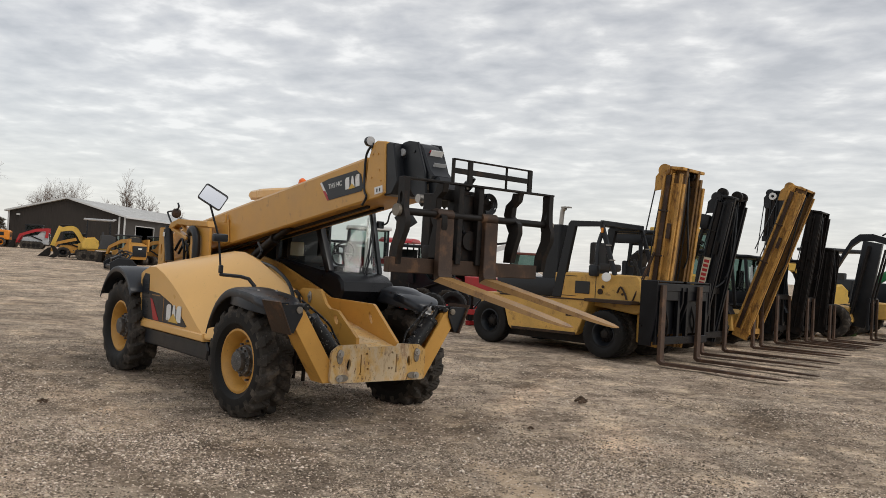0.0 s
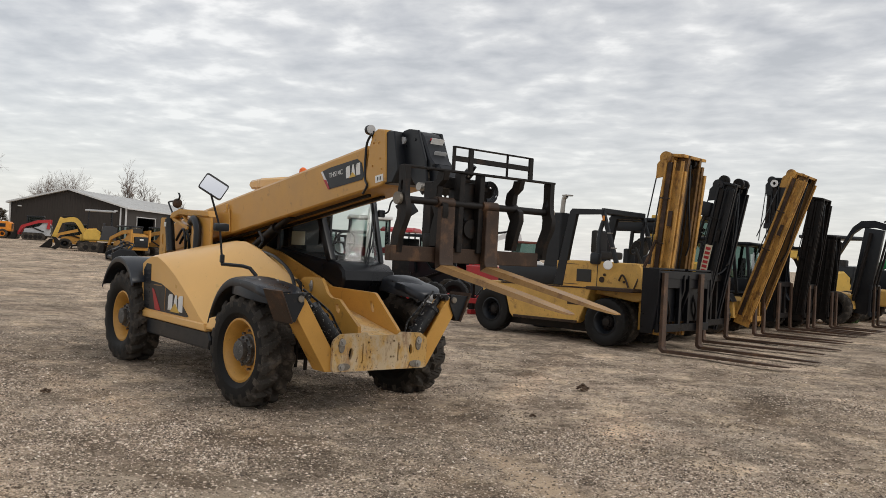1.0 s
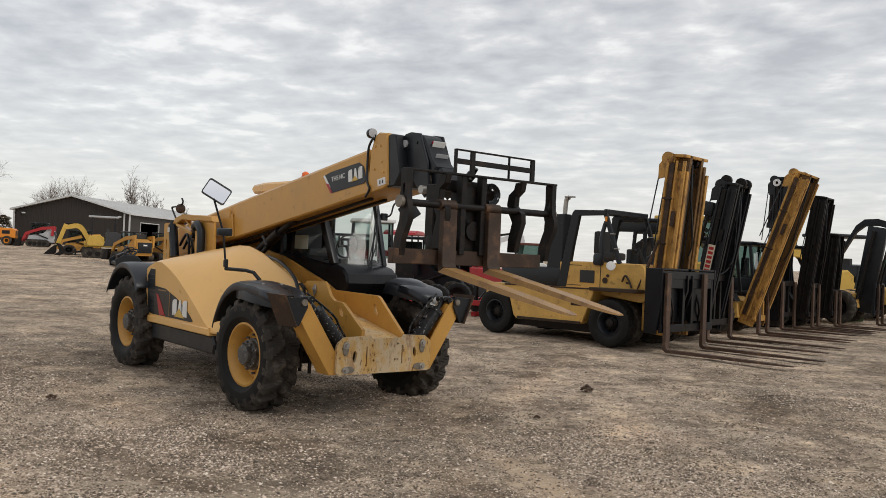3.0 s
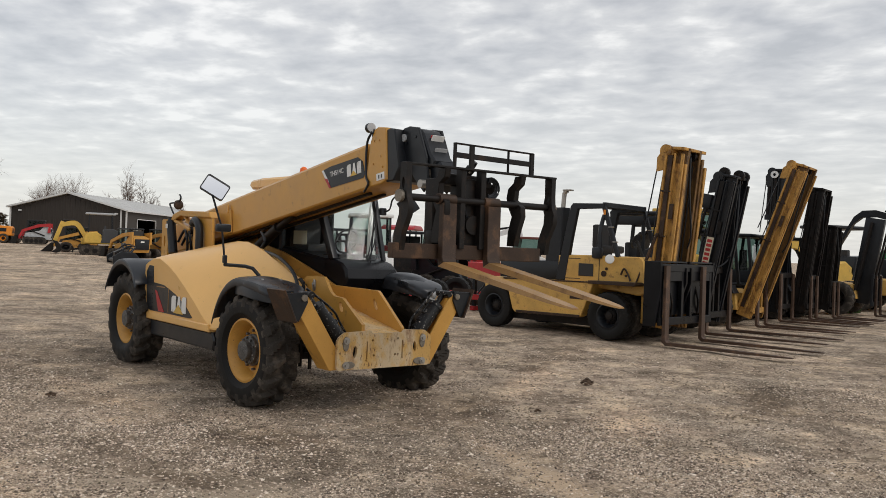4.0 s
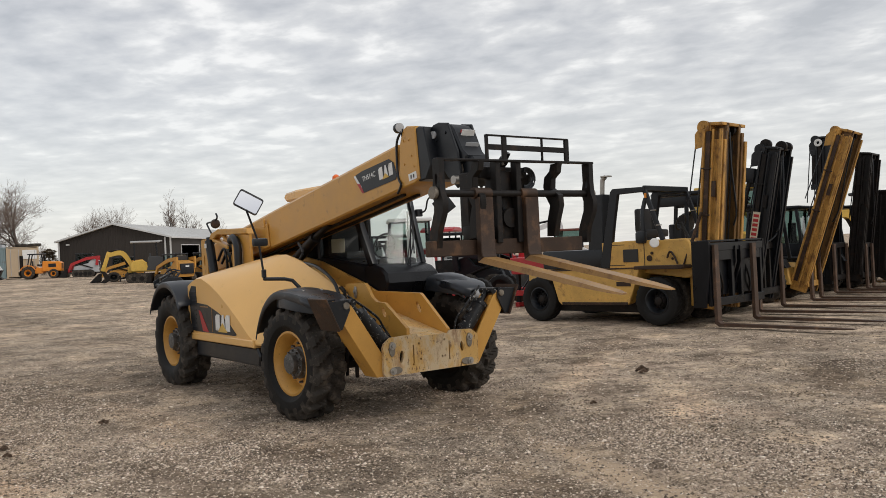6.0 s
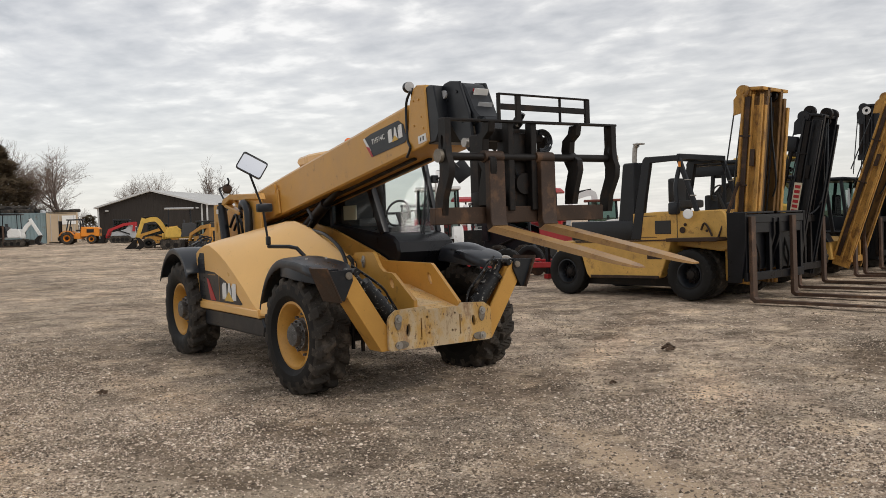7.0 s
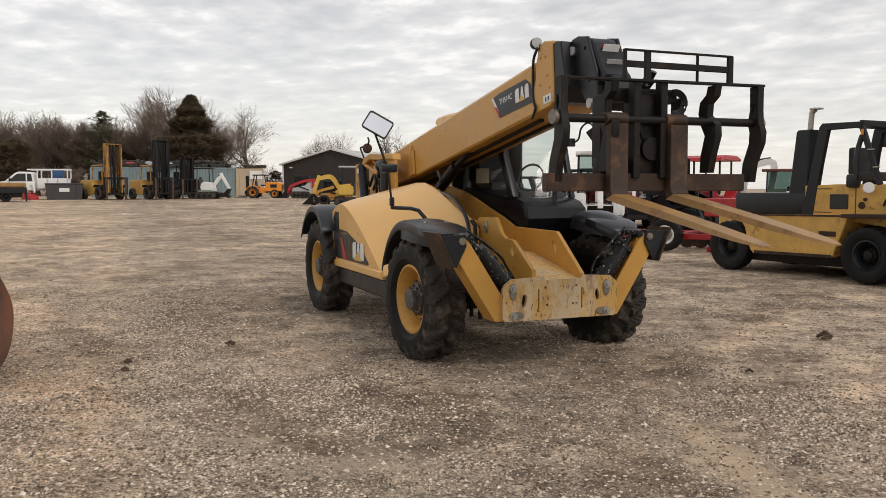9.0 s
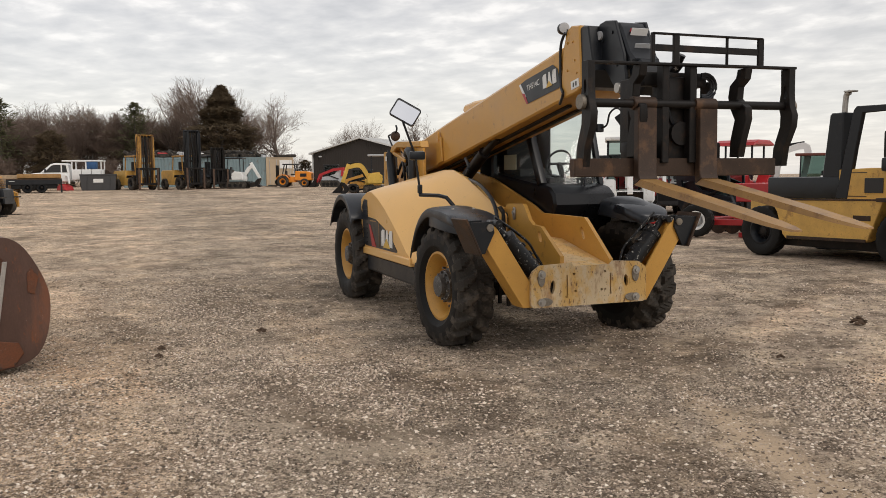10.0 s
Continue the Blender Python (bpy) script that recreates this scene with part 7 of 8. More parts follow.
def skid_loader(m, label, paint, tracks=True, arm_mat=None, lift=0.0, group="compact loaders"):
    """A compact loader facing local +x: body, caged cab, lift arms, bucket."""
    sk = thing("compact_loader", m, label, "loader", group)
    for s in (-1, 1):
        if tracks:
            track(sk, s * 0.75, 1.9, 0.62, 0.36)
        else:
            for x in (-0.55, 0.55):
                wheel(sk, pose(x, s * 0.75, 0.42, 0, 0, 0 if s < 0 else 180), 0.42, 0.28, 0.22, 16, RUBBER, BLKM, DARKST, lug_h=0.03)
    bm = nb()
    prism(bm, [(-1.25, 0.40), (-1.35, 0.8), (-1.25, 1.45), (-0.75, 1.60), (-0.4, 1.2), (0.75, 0.95), (0.9, 0.5), (0.7, 0.35)], -0.56, 0.56, "y", 0.03)
    part("body", bm, paint, sk)
    part("rear_door", boxes(((-1.33, 0, 0.98), (0.10, 0.95, 0.75), 0.03)), BLKM, sk)
    for x in (-0.75, 0.62):
        for s in (-1, 1):
            bm = nb()
            beam(bm, (x, s * 0.46, 0.95), (x * 0.92, s * 0.44, 2.02), 0.07, 0.09, 0.008, (1, 0, 0))
            part("cab_post", bm, BLKM, sk)
    part("cab_roof", boxes(((-0.06, 0, 2.06), (1.45, 1.0, 0.10), 0.03)), BLKM, sk)
    for s in (-1, 1):
        bm = nb()
        skin(bm, [[(-0.72, s * 0.47, 1.2), (-0.68, s * 0.45, 2.0)], [(0.58, s * 0.47, 1.0), (0.56, s * 0.45, 2.0)]])
        part("cab_glass", bm, TINT, sk).visible_shadow = False
    part("rear_window", boxes(((-0.74, 0, 1.62), (0.03, 0.80, 0.62), 0.01)), DARKIN, sk)
    part("brand_mark", boxes(((-1.385, 0.0, 1.16), (0.006, 0.26, 0.10), 0.0)), WHITE, sk)
    part("seat", boxes(((-0.2, 0, 1.1), (0.45, 0.45, 0.14), 0.04), ((-0.45, 0, 1.4), (0.12, 0.45, 0.5), 0.04)), SEATM, sk)
    for s in (-1, 1):
        y = s * 0.64
        bm = nb()
        p = [(-1.15, 1.0), (-1.2, 1.72), (-0.3, 1.62 + lift), (0.95, 1.15 + lift), (1.25, 0.45 + lift)]
        rows = []
        for k, q in enumerate(p):
            a, b = Vector(p[max(k - 1, 0)]), Vector(p[min(k + 1, 4)])
            d = (b - a).normalized()
            hh = (0.13, 0.17, 0.13, 0.11, 0.09)[k]
            rows.append([(q[0] - d.y * hh * i, y + 0.06 * j, q[1] + d.x * hh * i) for i, j in ((1, -1), (1, 1), (-1, 1), (-1, -1))])
        skin(bm, rows, cap=True, loop=True)
        part("lift_arm", bm, arm_mat or paint, sk)
        bm = nb()
        rod(bm, (-0.8, s * 0.60, 0.75), (0.5, s * 0.60, 1.25 + lift), 0.05, 10)
        part("lift_cylinder", bm, DARKST, sk)
    bm = nb()
    z = 0.03 + lift
    prism(bm, [(1.25, z + 0.75), (1.30, z + 0.1), (1.42, z), (2.0, z), (2.0, z + 0.03), (1.45, z + 0.05), (1.36, z + 0.15), (1.31, z + 0.75)], -0.92, 0.92, "y", 0.006)
    prism(bm, [(1.27, z + 0.75), (1.32, z + 0.05), (1.98, z + 0.02), (1.45, z + 0.70)], -0.92, -0.89, "y", 0.003)
    prism(bm, [(1.27, z + 0.75), (1.32, z + 0.05), (1.98, z + 0.02), (1.45, z + 0.70)], 0.89, 0.92, "y", 0.003)
    part("bucket", bm, DARKST, sk)
    return sk


mini_excavator(at(-42.4, 9.65, 255) @ Matrix.Scale(0.95, 4), "yellow mini excavator with a grey canopy and lowered bucket", EXCY, GREY, arm=((0.72, 0.95), (1.30, 1.86), (2.15, 1.74), (2.50, 0.72)))
mini_excavator(at(-61.2, 2.65, 70) @ Matrix.Scale(0.95, 4), "white mini excavator parked before blue containers", WHITE, BLKM, roof_mat=BLKM, arm=((0.8, 0.9), (1.1, 1.5), (1.5, 1.92), (2.15, 0.75)))
LOADER = Matrix.Diagonal((0.9, 0.9, 0.78, 1))
skid_loader(at(-39.2, 10.4, 194) @ LOADER, "yellow and black compact loader with lowered arms", CLAYEL)
skid_loader(at(-39.8, 12.4, 194) @ LOADER, "yellow and black compact loader with lowered arms", CLAYEL)
skid_loader(at(-41.0, 14.6, 194) @ LOADER, "yellow and black compact loader with lowered arms", CLAYEL)
skid_loader(at(-46.0, 9.3, 255) @ Matrix.Diagonal((0.95, 0.95, 0.72, 1)), "low yellow wheeled loader behind the mini excavator", CLAYEL, tracks=False, arm_mat=CLAYEL)
skid_loader(at(-60.5, 10.3, 250) @ Matrix.Scale(0.86, 4), "red and white compact track loader with lowered arms", LGREY, arm_mat=RED, lift=0.0)


def attachment():
    g = thing("loader_attachment", at(-32.4, 7.9, 80) @ Matrix.Scale(1.35, 4), "black steel loader attachment lying on the dirt", "attachment")
    for y in (-0.85, 0.85):
        bm = nb()
        prism(bm, [(-0.45, 0.0), (-0.48, 0.26), (-0.2, 0.44), (0.25, 0.40), (0.45, 0.18), (0.42, 0.0)], y - 0.04, y + 0.04, "y", 0.02)
        part("side_plate", bm, BLKM, g)
    for x, z in ((-0.35, 0.12), (0.3, 0.12), (-0.1, 0.34)):
        bm = nb()
        rod(bm, (x, -0.85, z), (x, 0.85, z), 0.075, 12)
        part("cross_tube", bm, BLKM, g)
    bm = nb()
    prism(bm, [(-0.30, 0.10), (-0.34, 0.40), (-0.1, 0.52), (0.1, 0.40), (0.1, 0.10)], -0.28, 0.32, "y", 0.04)
    part("gear_case", bm, DARKST, g)
    for y, h in ((-0.6, 0.62), (-0.1, 0.55), (0.35, 0.66)):
        bm = nb()
        tube(bm, arc_pts([(0.1, y, 0.30), (0.3, y + 0.1, h), (0.0, y + 0.35, h * 0.9), (-0.3, y + 0.25, 0.2)]), 0.025)
        part("hose", bm, BLK, g)
    bm = nb()
    beam(bm, (0.1, 0.45, 0.30), (0.1, 1.25, 0.66), 0.08, 0.10, 0.01)
    beam(bm, (0.1, 1.25, 0.66), (0.1, 0.55, 0.70), 0.06, 0.06, 0.01)
    part("side_arm", bm, GREY, g)


attachment()


def yard_loader():
    """The orange rough-terrain forklift before the tan container."""
    g = thing("rough_terrain_forklift", at(-61.6, 7.4, 250) @ Matrix.Scale(0.88, 4), "orange rough terrain forklift with a black cab frame", "forklift")
    for x, R in ((-1.15, 0.40), (0.85, 0.54)):
        for s in (-1, 1):
            wheel(g, pose(x, s * 0.82, R, 0, 0, 0 if s < 0 else 180), R, 0.36, R * 0.52, 16, RUBBER, ORANGE, DARKST)
    bm = nb()
    prism(bm, [(-1.75, 0.62), (-1.78, 1.30), (-1.62, 1.44), (-0.30, 1.50), (-0.20, 0.62)], -0.74, 0.74, "y", 0.06)
    part("engine_cover", bm, ORANGE, g)
    for k in range(4):
        part("grille_slat", boxes(((-1.785, 0, 0.92 + 0.10 * k), (0.02, 0.9, 0.06), 0.0)), BLKM, g)
    part("side_vent", boxes(((-1.05, -0.75, 1.12), (0.6, 0.02, 0.30), 0.006)), BLKM, g)
    part("side_vent", boxes(((-1.05, 0.75, 1.12), (0.6, 0.02, 0.30), 0.006)), BLKM, g)
    bm = nb()
    prism(bm, [(-0.30, 0.45), (-0.30, 0.98), (0.20, 0.98), (0.45, 0.60), (1.3, 0.55), (1.35, 0.45)], -0.62, 0.62, "y", 0.03)
    part("floor_frame", bm, ORANGE, g)
    for s in (-1, 1):
        bm = nb()
        rows = [[(0.85 + r * math.cos(a), y, 0.54 + r * math.sin(a)) for r, y in ((0.60, s * 0.62), (0.60, s * 1.02), (0.66, s * 1.02), (0.66, s * 0.62))] for a in (radians(20 + 17 * k) for k in range(9))]
        skin(bm, rows, cap=True, loop=True)
        part("front_fender", bm, ORANGE, g, "", 40)
    for x, x1 in ((-0.32, -0.22), (0.95, 0.72)):
        for s in (-1, 1):
            bm = nb()
            beam(bm, (x, s * 0.60, 0.95), (x1, s * 0.58, 2.10), 0.09, 0.09, 0.008, (1, 0, 0))
            part("cab_post", bm, BLKM, g)
    part("cab_roof", boxes(((0.25, 0, 2.13), (1.30, 1.36, 0.10), 0.03)), BLKM, g)
    part("seat", boxes(((0.0, 0, 1.18), (0.45, 0.5, 0.16), 0.05), ((-0.2, 0, 1.5), (0.14, 0.48, 0.55), 0.05)), SEATM, g)
    part("steering_column", boxes(((0.62, 0, 1.2), (0.10, 0.3, 0.7), 0.03)), DARKIN, g)
    for s in (-1, 1):
        part("mast_rail", boxes(((1.50, s * 0.36, 1.10), (0.14, 0.10, 1.9), 0.01)), DARKST, g)
    part("fork_bar", boxes(((1.62, 0, 0.5), (0.08, 1.1, 0.3), 0.01)), DARKST, g)
    for s in (-1, 1):
        part("fork", boxes(((2.15, s * 0.35, 0.08), (1.05, 0.11, 0.05), 0.01)), RUSTY, g)


yard_loader()

# far forklifts facing the camera
forklift(at(-60.3, -4.35, 27), "dull yellow forklift with a tall rusty yellow mast facing the yard", FLYEL, MASTY, 4.15, 0.0, 1.25, cab="none", car_w=1.9, car_top=1.7, fork_y=(-0.75, 0.75), car_mat=DARKST, guard_mat=MASTY)
forklift(at(-60.3, -0.9, 25), "yellow forklift with a tall black mast facing the yard", FLYEL, BLKM, 4.5, 0.0, 1.2, cab="none", car_w=1.8, car_top=1.7, fork_y=(-0.7, 0.7), guard_mat=MASTY)
forklift(at(-61.3, 1.1, 22), "dark forklift with a low mast near the containers", GREY, DARKST, 3.2, 0.0, 1.0, cab="none", car_w=1.3, car_top=1.6)


# ---- shipping containers with scrap tyres on top ----
def container(m, L, paint, label):
    """A corrugated steel box, local x along its length."""
    g = thing("shipping_container", m, label, "container", "storage containers")
    H, W = 2.59, 2.44
    n = int(L / 0.28)
    for s in (-1, 1):
        row = []
        for k in range(n):
            x = -L / 2 + 0.1 + (L - 0.2) * k / n
            d = (L - 0.2) / n
            row += [(x, s * W / 2), (x + d * 0.3, s * W / 2), (x + d * 0.5, s * (W / 2 - 0.04)), (x + d * 0.8, s * (W / 2 - 0.04))]
        bm = nb()
        skin(bm, [[(x, y, 0.14) for x, y in row], [(x, y, H - 0.10) for x, y in row]])
        part("side_wall", bm, paint, g, "", 0)
    for s in (-1, 1):
        part("end_wall", boxes(((s * (L / 2 - 0.05), 0, H / 2), (0.06, W - 0.2, H - 0.2), 0.01)), paint, g)
        for y in (-0.9, -0.3, 0.3, 0.9):
            bm = nb()
            rod(bm, (s * (L / 2 + 0.01), y, 0.2), (s * (L / 2 + 0.01), y, H - 0.2), 0.02, 6)
            part("lock_rod", bm, LGREY, g)
        for t in (-1, 1):
            part("corner_post", boxes(((s * (L / 2 - 0.06), t * (W / 2 - 0.06), H / 2), (0.14, 0.14, H), 0.01)), paint, g)
    for t in (-1, 1):
        for z in (0.08, H - 0.06):
            part("rail", boxes(((0, t * (W / 2 - 0.04), z), (L - 0.2, 0.10, 0.14), 0.01)), paint, g)
    part("roof", boxes(((0, 0, H - 0.03), (L - 0.1, W - 0.1, 0.05), 0.0)), paint, g)
    part("base", boxes(((0, 0, 0.10), (L - 0.2, W - 0.2, 0.10), 0.0)), DARKST, g)
    return g


CONTB = mat("faded_blue_grey_container", (0.19, 0.26, 0.275), 0.6, var=0.12, scale=0.6, bump=0.03, stain=(0.14, 0.09, 0.06), amount=0.12, stain_scale=2)
CONTT = mat("tan_container_paint", (0.50, 0.385, 0.26), 0.6, var=0.1, scale=0.6, bump=0.03, stain=(0.25, 0.15, 0.09), amount=0.08, stain_scale=2)
container(at(-71.0, -1.9, 91), 8.0, CONTB, "faded blue steel shipping container behind the forklifts")
container(at(-70.6, 4.4, 92), 4.6, CONTB, "faded blue shipping container with tyres stacked on top")
container(at(-72.2, 7.75, -6), 6.0, CONTT, "tan shipping container with its end to the yard")
part("notice_board", boxes(((-69.13, 7.95, 3.05), (0.04, 1.1, 0.75), 0.0)), WHITE, None)
tagged(bpy.data.objects["notice_board"], "blank white board on the tan container", "board")


def old_tyre(x, y, z, R, w, rx, rz):
    bm = nb()
    lathe(bm, [(R * 0.55, -w * 0.4), (R * 0.62, -w * 0.5), (R * 0.85, -w * 0.5), (R * 0.97, -w * 0.38), (R, 0), (R * 0.97, w * 0.38), (R * 0.85, w * 0.5), (R * 0.62, w * 0.5), (R * 0.55, w * 0.4), (R * 0.62, 0), (R * 0.55, -w * 0.4)], 22, close=False)
    return single("scrap_tyre", bm, RUBBER, pose(x, y, z, rx, 0, rz), "worn black scrap tyre on a container roof", "tyre", "scrap tyres")


rngs = random.Random(3)
top_z = ground_z(-70.6, 2.0) + 2.59
for k in range(26):
    y = -5.4 + 11.8 * k / 26 + rngs.uniform(-0.15, 0.15)
    R = rngs.uniform(0.34, 0.52)
    if k % 4:
        old_tyre(-70.3 + rngs.uniform(-0.6, 0.5), y, top_z + 0.17, R * 1.1, 0.32, 90, rngs.uniform(0, 90))
    else:
        old_tyre(-70.5 + rngs.uniform(-0.3, 0.3), y, top_z + 0.33, R, 0.30, rngs.uniform(48, 66), rngs.uniform(-40, 40))
for k in range(19):
    y = -4.9 + 10.8 * k / 19 + rngs.uniform(-0.2, 0.2)
    old_tyre(-70.9 + rngs.uniform(-0.4, 0.4), y, top_z + 0.46, rngs.uniform(0.40, 0.56), 0.30, 90 + rngs.uniform(-14, 14), rngs.uniform(0, 90))
for k in range(6):
    old_tyre(-70.2 - 0.4 * k, 7.9 + rngs.uniform(-0.3, 0.8), top_z + 0.16, rngs.uniform(0.34, 0.5), 0.26, 90, 0)


def scrap_piece(x, y, z, sx, sy, sz, rz, material, label):
    bm = nb()
    prism(bm, [(-sx / 2, 0), (-sx / 2, sz * 0.8), (-sx * 0.25, sz), (sx * 0.3, sz * 0.9), (sx / 2, sz * 0.5), (sx / 2, 0)], -sy / 2, sy / 2, "y", 0.03)
    single("machine_hood", bm, material, pose(x, y, z, 0, 0, rz), label, "machine hood", "machine hoods on the containers")


for x, y, sx, sy, sz, rz, material, label in (
        (-69.75, -2.6, 0.8, 1.1, 0.75, 20, RED, "red machine cover among scrap tyres"),
        (-69.8, -0.9, 1.0, 1.3, 0.85, 60, LGREY, "grey machine hood on a container roof"),
        (-69.7, 0.7, 0.5, 0.9, 0.70, 95, WHITE, "white bent panel among scrap tyres"),
        (-69.8, 2.1, 0.8, 1.0, 0.80, 10, BLKM, "black machine cover on a container roof"),
        (-69.9, 3.6, 0.9, 1.3, 0.95, 80, DARKST, "dark steel engine block on a container roof"),
        (-69.7, 5.3, 0.6, 1.0, 0.75, 30, BLKM, "black machine cover on a container roof"),
        (-69.7, 6.1, 0.4, 0.6, 0.45, 50, LGREY, "grey bent bracket among scrap tyres")):
    scrap_piece(x - 0.5, y, top_z, sx * 0.7, sy * 0.8, sz * 0.62, rz, material, label)


# ---- pickup, dumpster, trailer, dozer ----
def pickup():
    g = thing("pickup_truck", at(-63.0, -10.2, 264), "white service pickup with a utility bed", "truck")
    for x in (-1.85, 1.95):
        for s in (-1, 1):
            wheel(g, pose(x, s * 0.84, 0.42, 0, 0, 0 if s < 0 else 180), 0.42, 0.26, 0.25, 16, RUBSIDE, LGREY, LGREY, lug_h=0.012)
    bm = nb()
    prism(bm, [(-0.75, 0.60), (-0.75, 1.28), (0.98, 1.30), (1.45, 1.34), (2.55, 1.20), (2.92, 1.02), (2.98, 0.60)], -0.98, 0.98, "y", 0.09)
    part("body", bm, WHITE, g)
    bm = nb()
    prism(bm, [(-0.70, 1.26), (-0.62, 1.92), (-0.45, 2.05), (0.35, 2.07), (0.62, 1.98), (1.42, 1.30)], -0.84, 0.84, "y", 0.08)
    part("cab", bm, WHITE, g)
    for s in (-1, 1):
        for pts in ([(-0.55, 1.36), (-0.48, 1.88), (-0.20, 1.92), (-0.20, 1.36)], [(-0.10, 1.36), (-0.10, 1.92), (0.42, 1.92), (0.58, 1.84), (1.08, 1.36)]):
            bm = nb()
            prism(bm, pts, s * 0.843 - 0.006, s * 0.843 + 0.006, "y", 0)
            part("window", bm, DARKIN, g)
        part("mirror", boxes(((0.95, s * 1.08, 1.48), (0.12, 0.16, 0.26), 0.03)), BLKM, g)
        for x in (-2.65, -1.95, -1.25):
            part("tool_box", boxes(((x, s * 0.80, 1.18), (0.66, 0.42, 0.78), 0.03)), WHITE, g)
        part("headlamp", boxes(((2.86, s * 0.72, 0.98), (0.14, 0.34, 0.18), 0.03)), LGREY, g)
    bm = nb()
    skin(bm, [[(0.70, -0.74, 1.93), (0.70, 0.74, 1.93)], [(1.37, -0.78, 1.36), (1.37, 0.78, 1.36)]])
    part("windscreen", bm, DARKIN, g)
    part("bed_floor", boxes(((-1.95, 0, 0.78), (2.3, 1.3, 0.14), 0.02)), WHITE, g)
    for x in (-3.0, -1.9, -0.9):
        for s in (-1, 1):
            bm = nb()
            rod(bm, (x, s * 0.82, 1.55), (x, s * 0.82, 2.22), 0.05, 8)
            part("rack_post", bm, WHITE, g)
        bm = nb()
        rod(bm, (x, -0.82, 2.22), (x, 0.82, 2.22), 0.05, 8)
        part("rack_bar", bm, WHITE, g)
    for s in (-1, 1):
        bm = nb()
        rod(bm, (-3.1, s * 0.82, 2.22), (-0.2, s * 0.82, 2.22), 0.055, 8)
        part("rack_rail", bm, WHITE, g)
    part("compressor", boxes(((-2.2, 0, 1.95), (0.8, 0.7, 0.66), 0.05)), BLUE, g)
    part("bumper", boxes(((3.0, 0, 0.66), (0.14, 1.9, 0.24), 0.05)), LGREY, g)


pickup()


def implement():
    g = thing("farm_implement", at(-61.9, -9.9, 30), "red and white implement lying beside the dumpster", "implement")
    bm = nb()
    prism(bm, [(-0.7, 0.0), (-0.75, 0.25), (-0.2, 0.5), (0.5, 0.32), (0.75, 0.0)], -0.35, 0.35, "y", 0.05)
    part("deck", bm, RED, g)
    bm = nb()
    tube(bm, arc_pts([(-0.5, 0, 0.3), (-0.3, 0.1, 1.0), (0.3, 0.1, 1.05), (0.7, 0, 0.5)]), 0.06)
    part("hitch_frame", bm, WHITE, g, "bent white tube frame")


implement()


def dumpster():
    g = thing("dumpster", at(-61.6, -7.5, 0), "dark grey open steel dumpster", "dumpster")
    bm = nb()
    prism(bm, [(-1.2, -0.03), (-1.3, 1.15), (-0.95, 1.22), (0.95, 1.22), (1.3, 1.15), (1.2, -0.03)], -0.75, 0.75, "x", 0.02)
    part("bin", bm, GREY, g)
    part("rim", boxes(((0.75, 0, 1.17), (0.08, 2.65, 0.10), 0.01)), GREY, g)
    part("placard", boxes(((0.765, 0.0, 0.72), (0.01, 0.7, 0.28), 0.0)), WHITE, g)
    for y in (-0.8, 0.8):
        part("rib", boxes(((0.77, y, 0.6), (0.06, 0.08, 1.0), 0.01)), GREY, g)


dumpster()


def trailer():
    g = thing("flatbed_trailer", at(-57.0, -11.5, 98), "dark flatbed trailer carrying rusty steel plate and timber", "trailer")
    part("deck", boxes(((0, 0, 0.92), (3.5, 2.0, 0.12), 0.01)), RUSTY, g)
    for s in (-1, 1):
        part("side_beam", boxes(((0, s * 0.97, 0.74), (3.5, 0.10, 0.34), 0.01)), BLKM, g)
        for x in (-0.45, 0.45):
            wheel(g, pose(x, s * 0.86, 0.36, 0, 0, 0 if s < 0 else 180), 0.36, 0.22, 0.2, 14, RUBSIDE, BLKM, DARKST, lug_h=0.012)
        part("side_lamp", boxes(((-1.4, s * 1.025, 0.80), (0.36, 0.02, 0.05), 0.0)), LGREY, g)
    part("axle_frame", boxes(((0, 0, 0.45), (2.9, 1.5, 0.34), 0.02)), BLKM, g)
    for x in (-1.7, 1.7):
        part("stand_leg", boxes(((x, -0.9, 0.29), (0.12, 0.12, 0.58), 0.01)), BLKM, g)


def load(x, y, z, sx, sy, sz, rz, material, name, label):
    bm = nb()
    for k in range(4):
        box(bm, (random.uniform(-0.08, 0.08), -sy / 2 + sy * (k + 0.5) / 4, sz / 2 + random.uniform(-0.05, 0.03)), (sx * random.uniform(0.85, 1.0), sy / 4.2, sz * random.uniform(0.8, 1.0)), 0.02)
    single(name, bm, material, at(x, y, rz) @ pose(0, 0, z), label, name.replace("_", " "))


load(-57.0, -11.2, 0.985, 2.9, 1.6, 0.30, 98, FORKT, "steel_plate", "rust-orange steel plates stacked on the trailer")
load(-57.4, -13.2, 0.0, 1.5, 1.1, 1.25, 98, TANWOOD, "timber_stack", "pale tan timber stacked beside the trailer")


trailer()


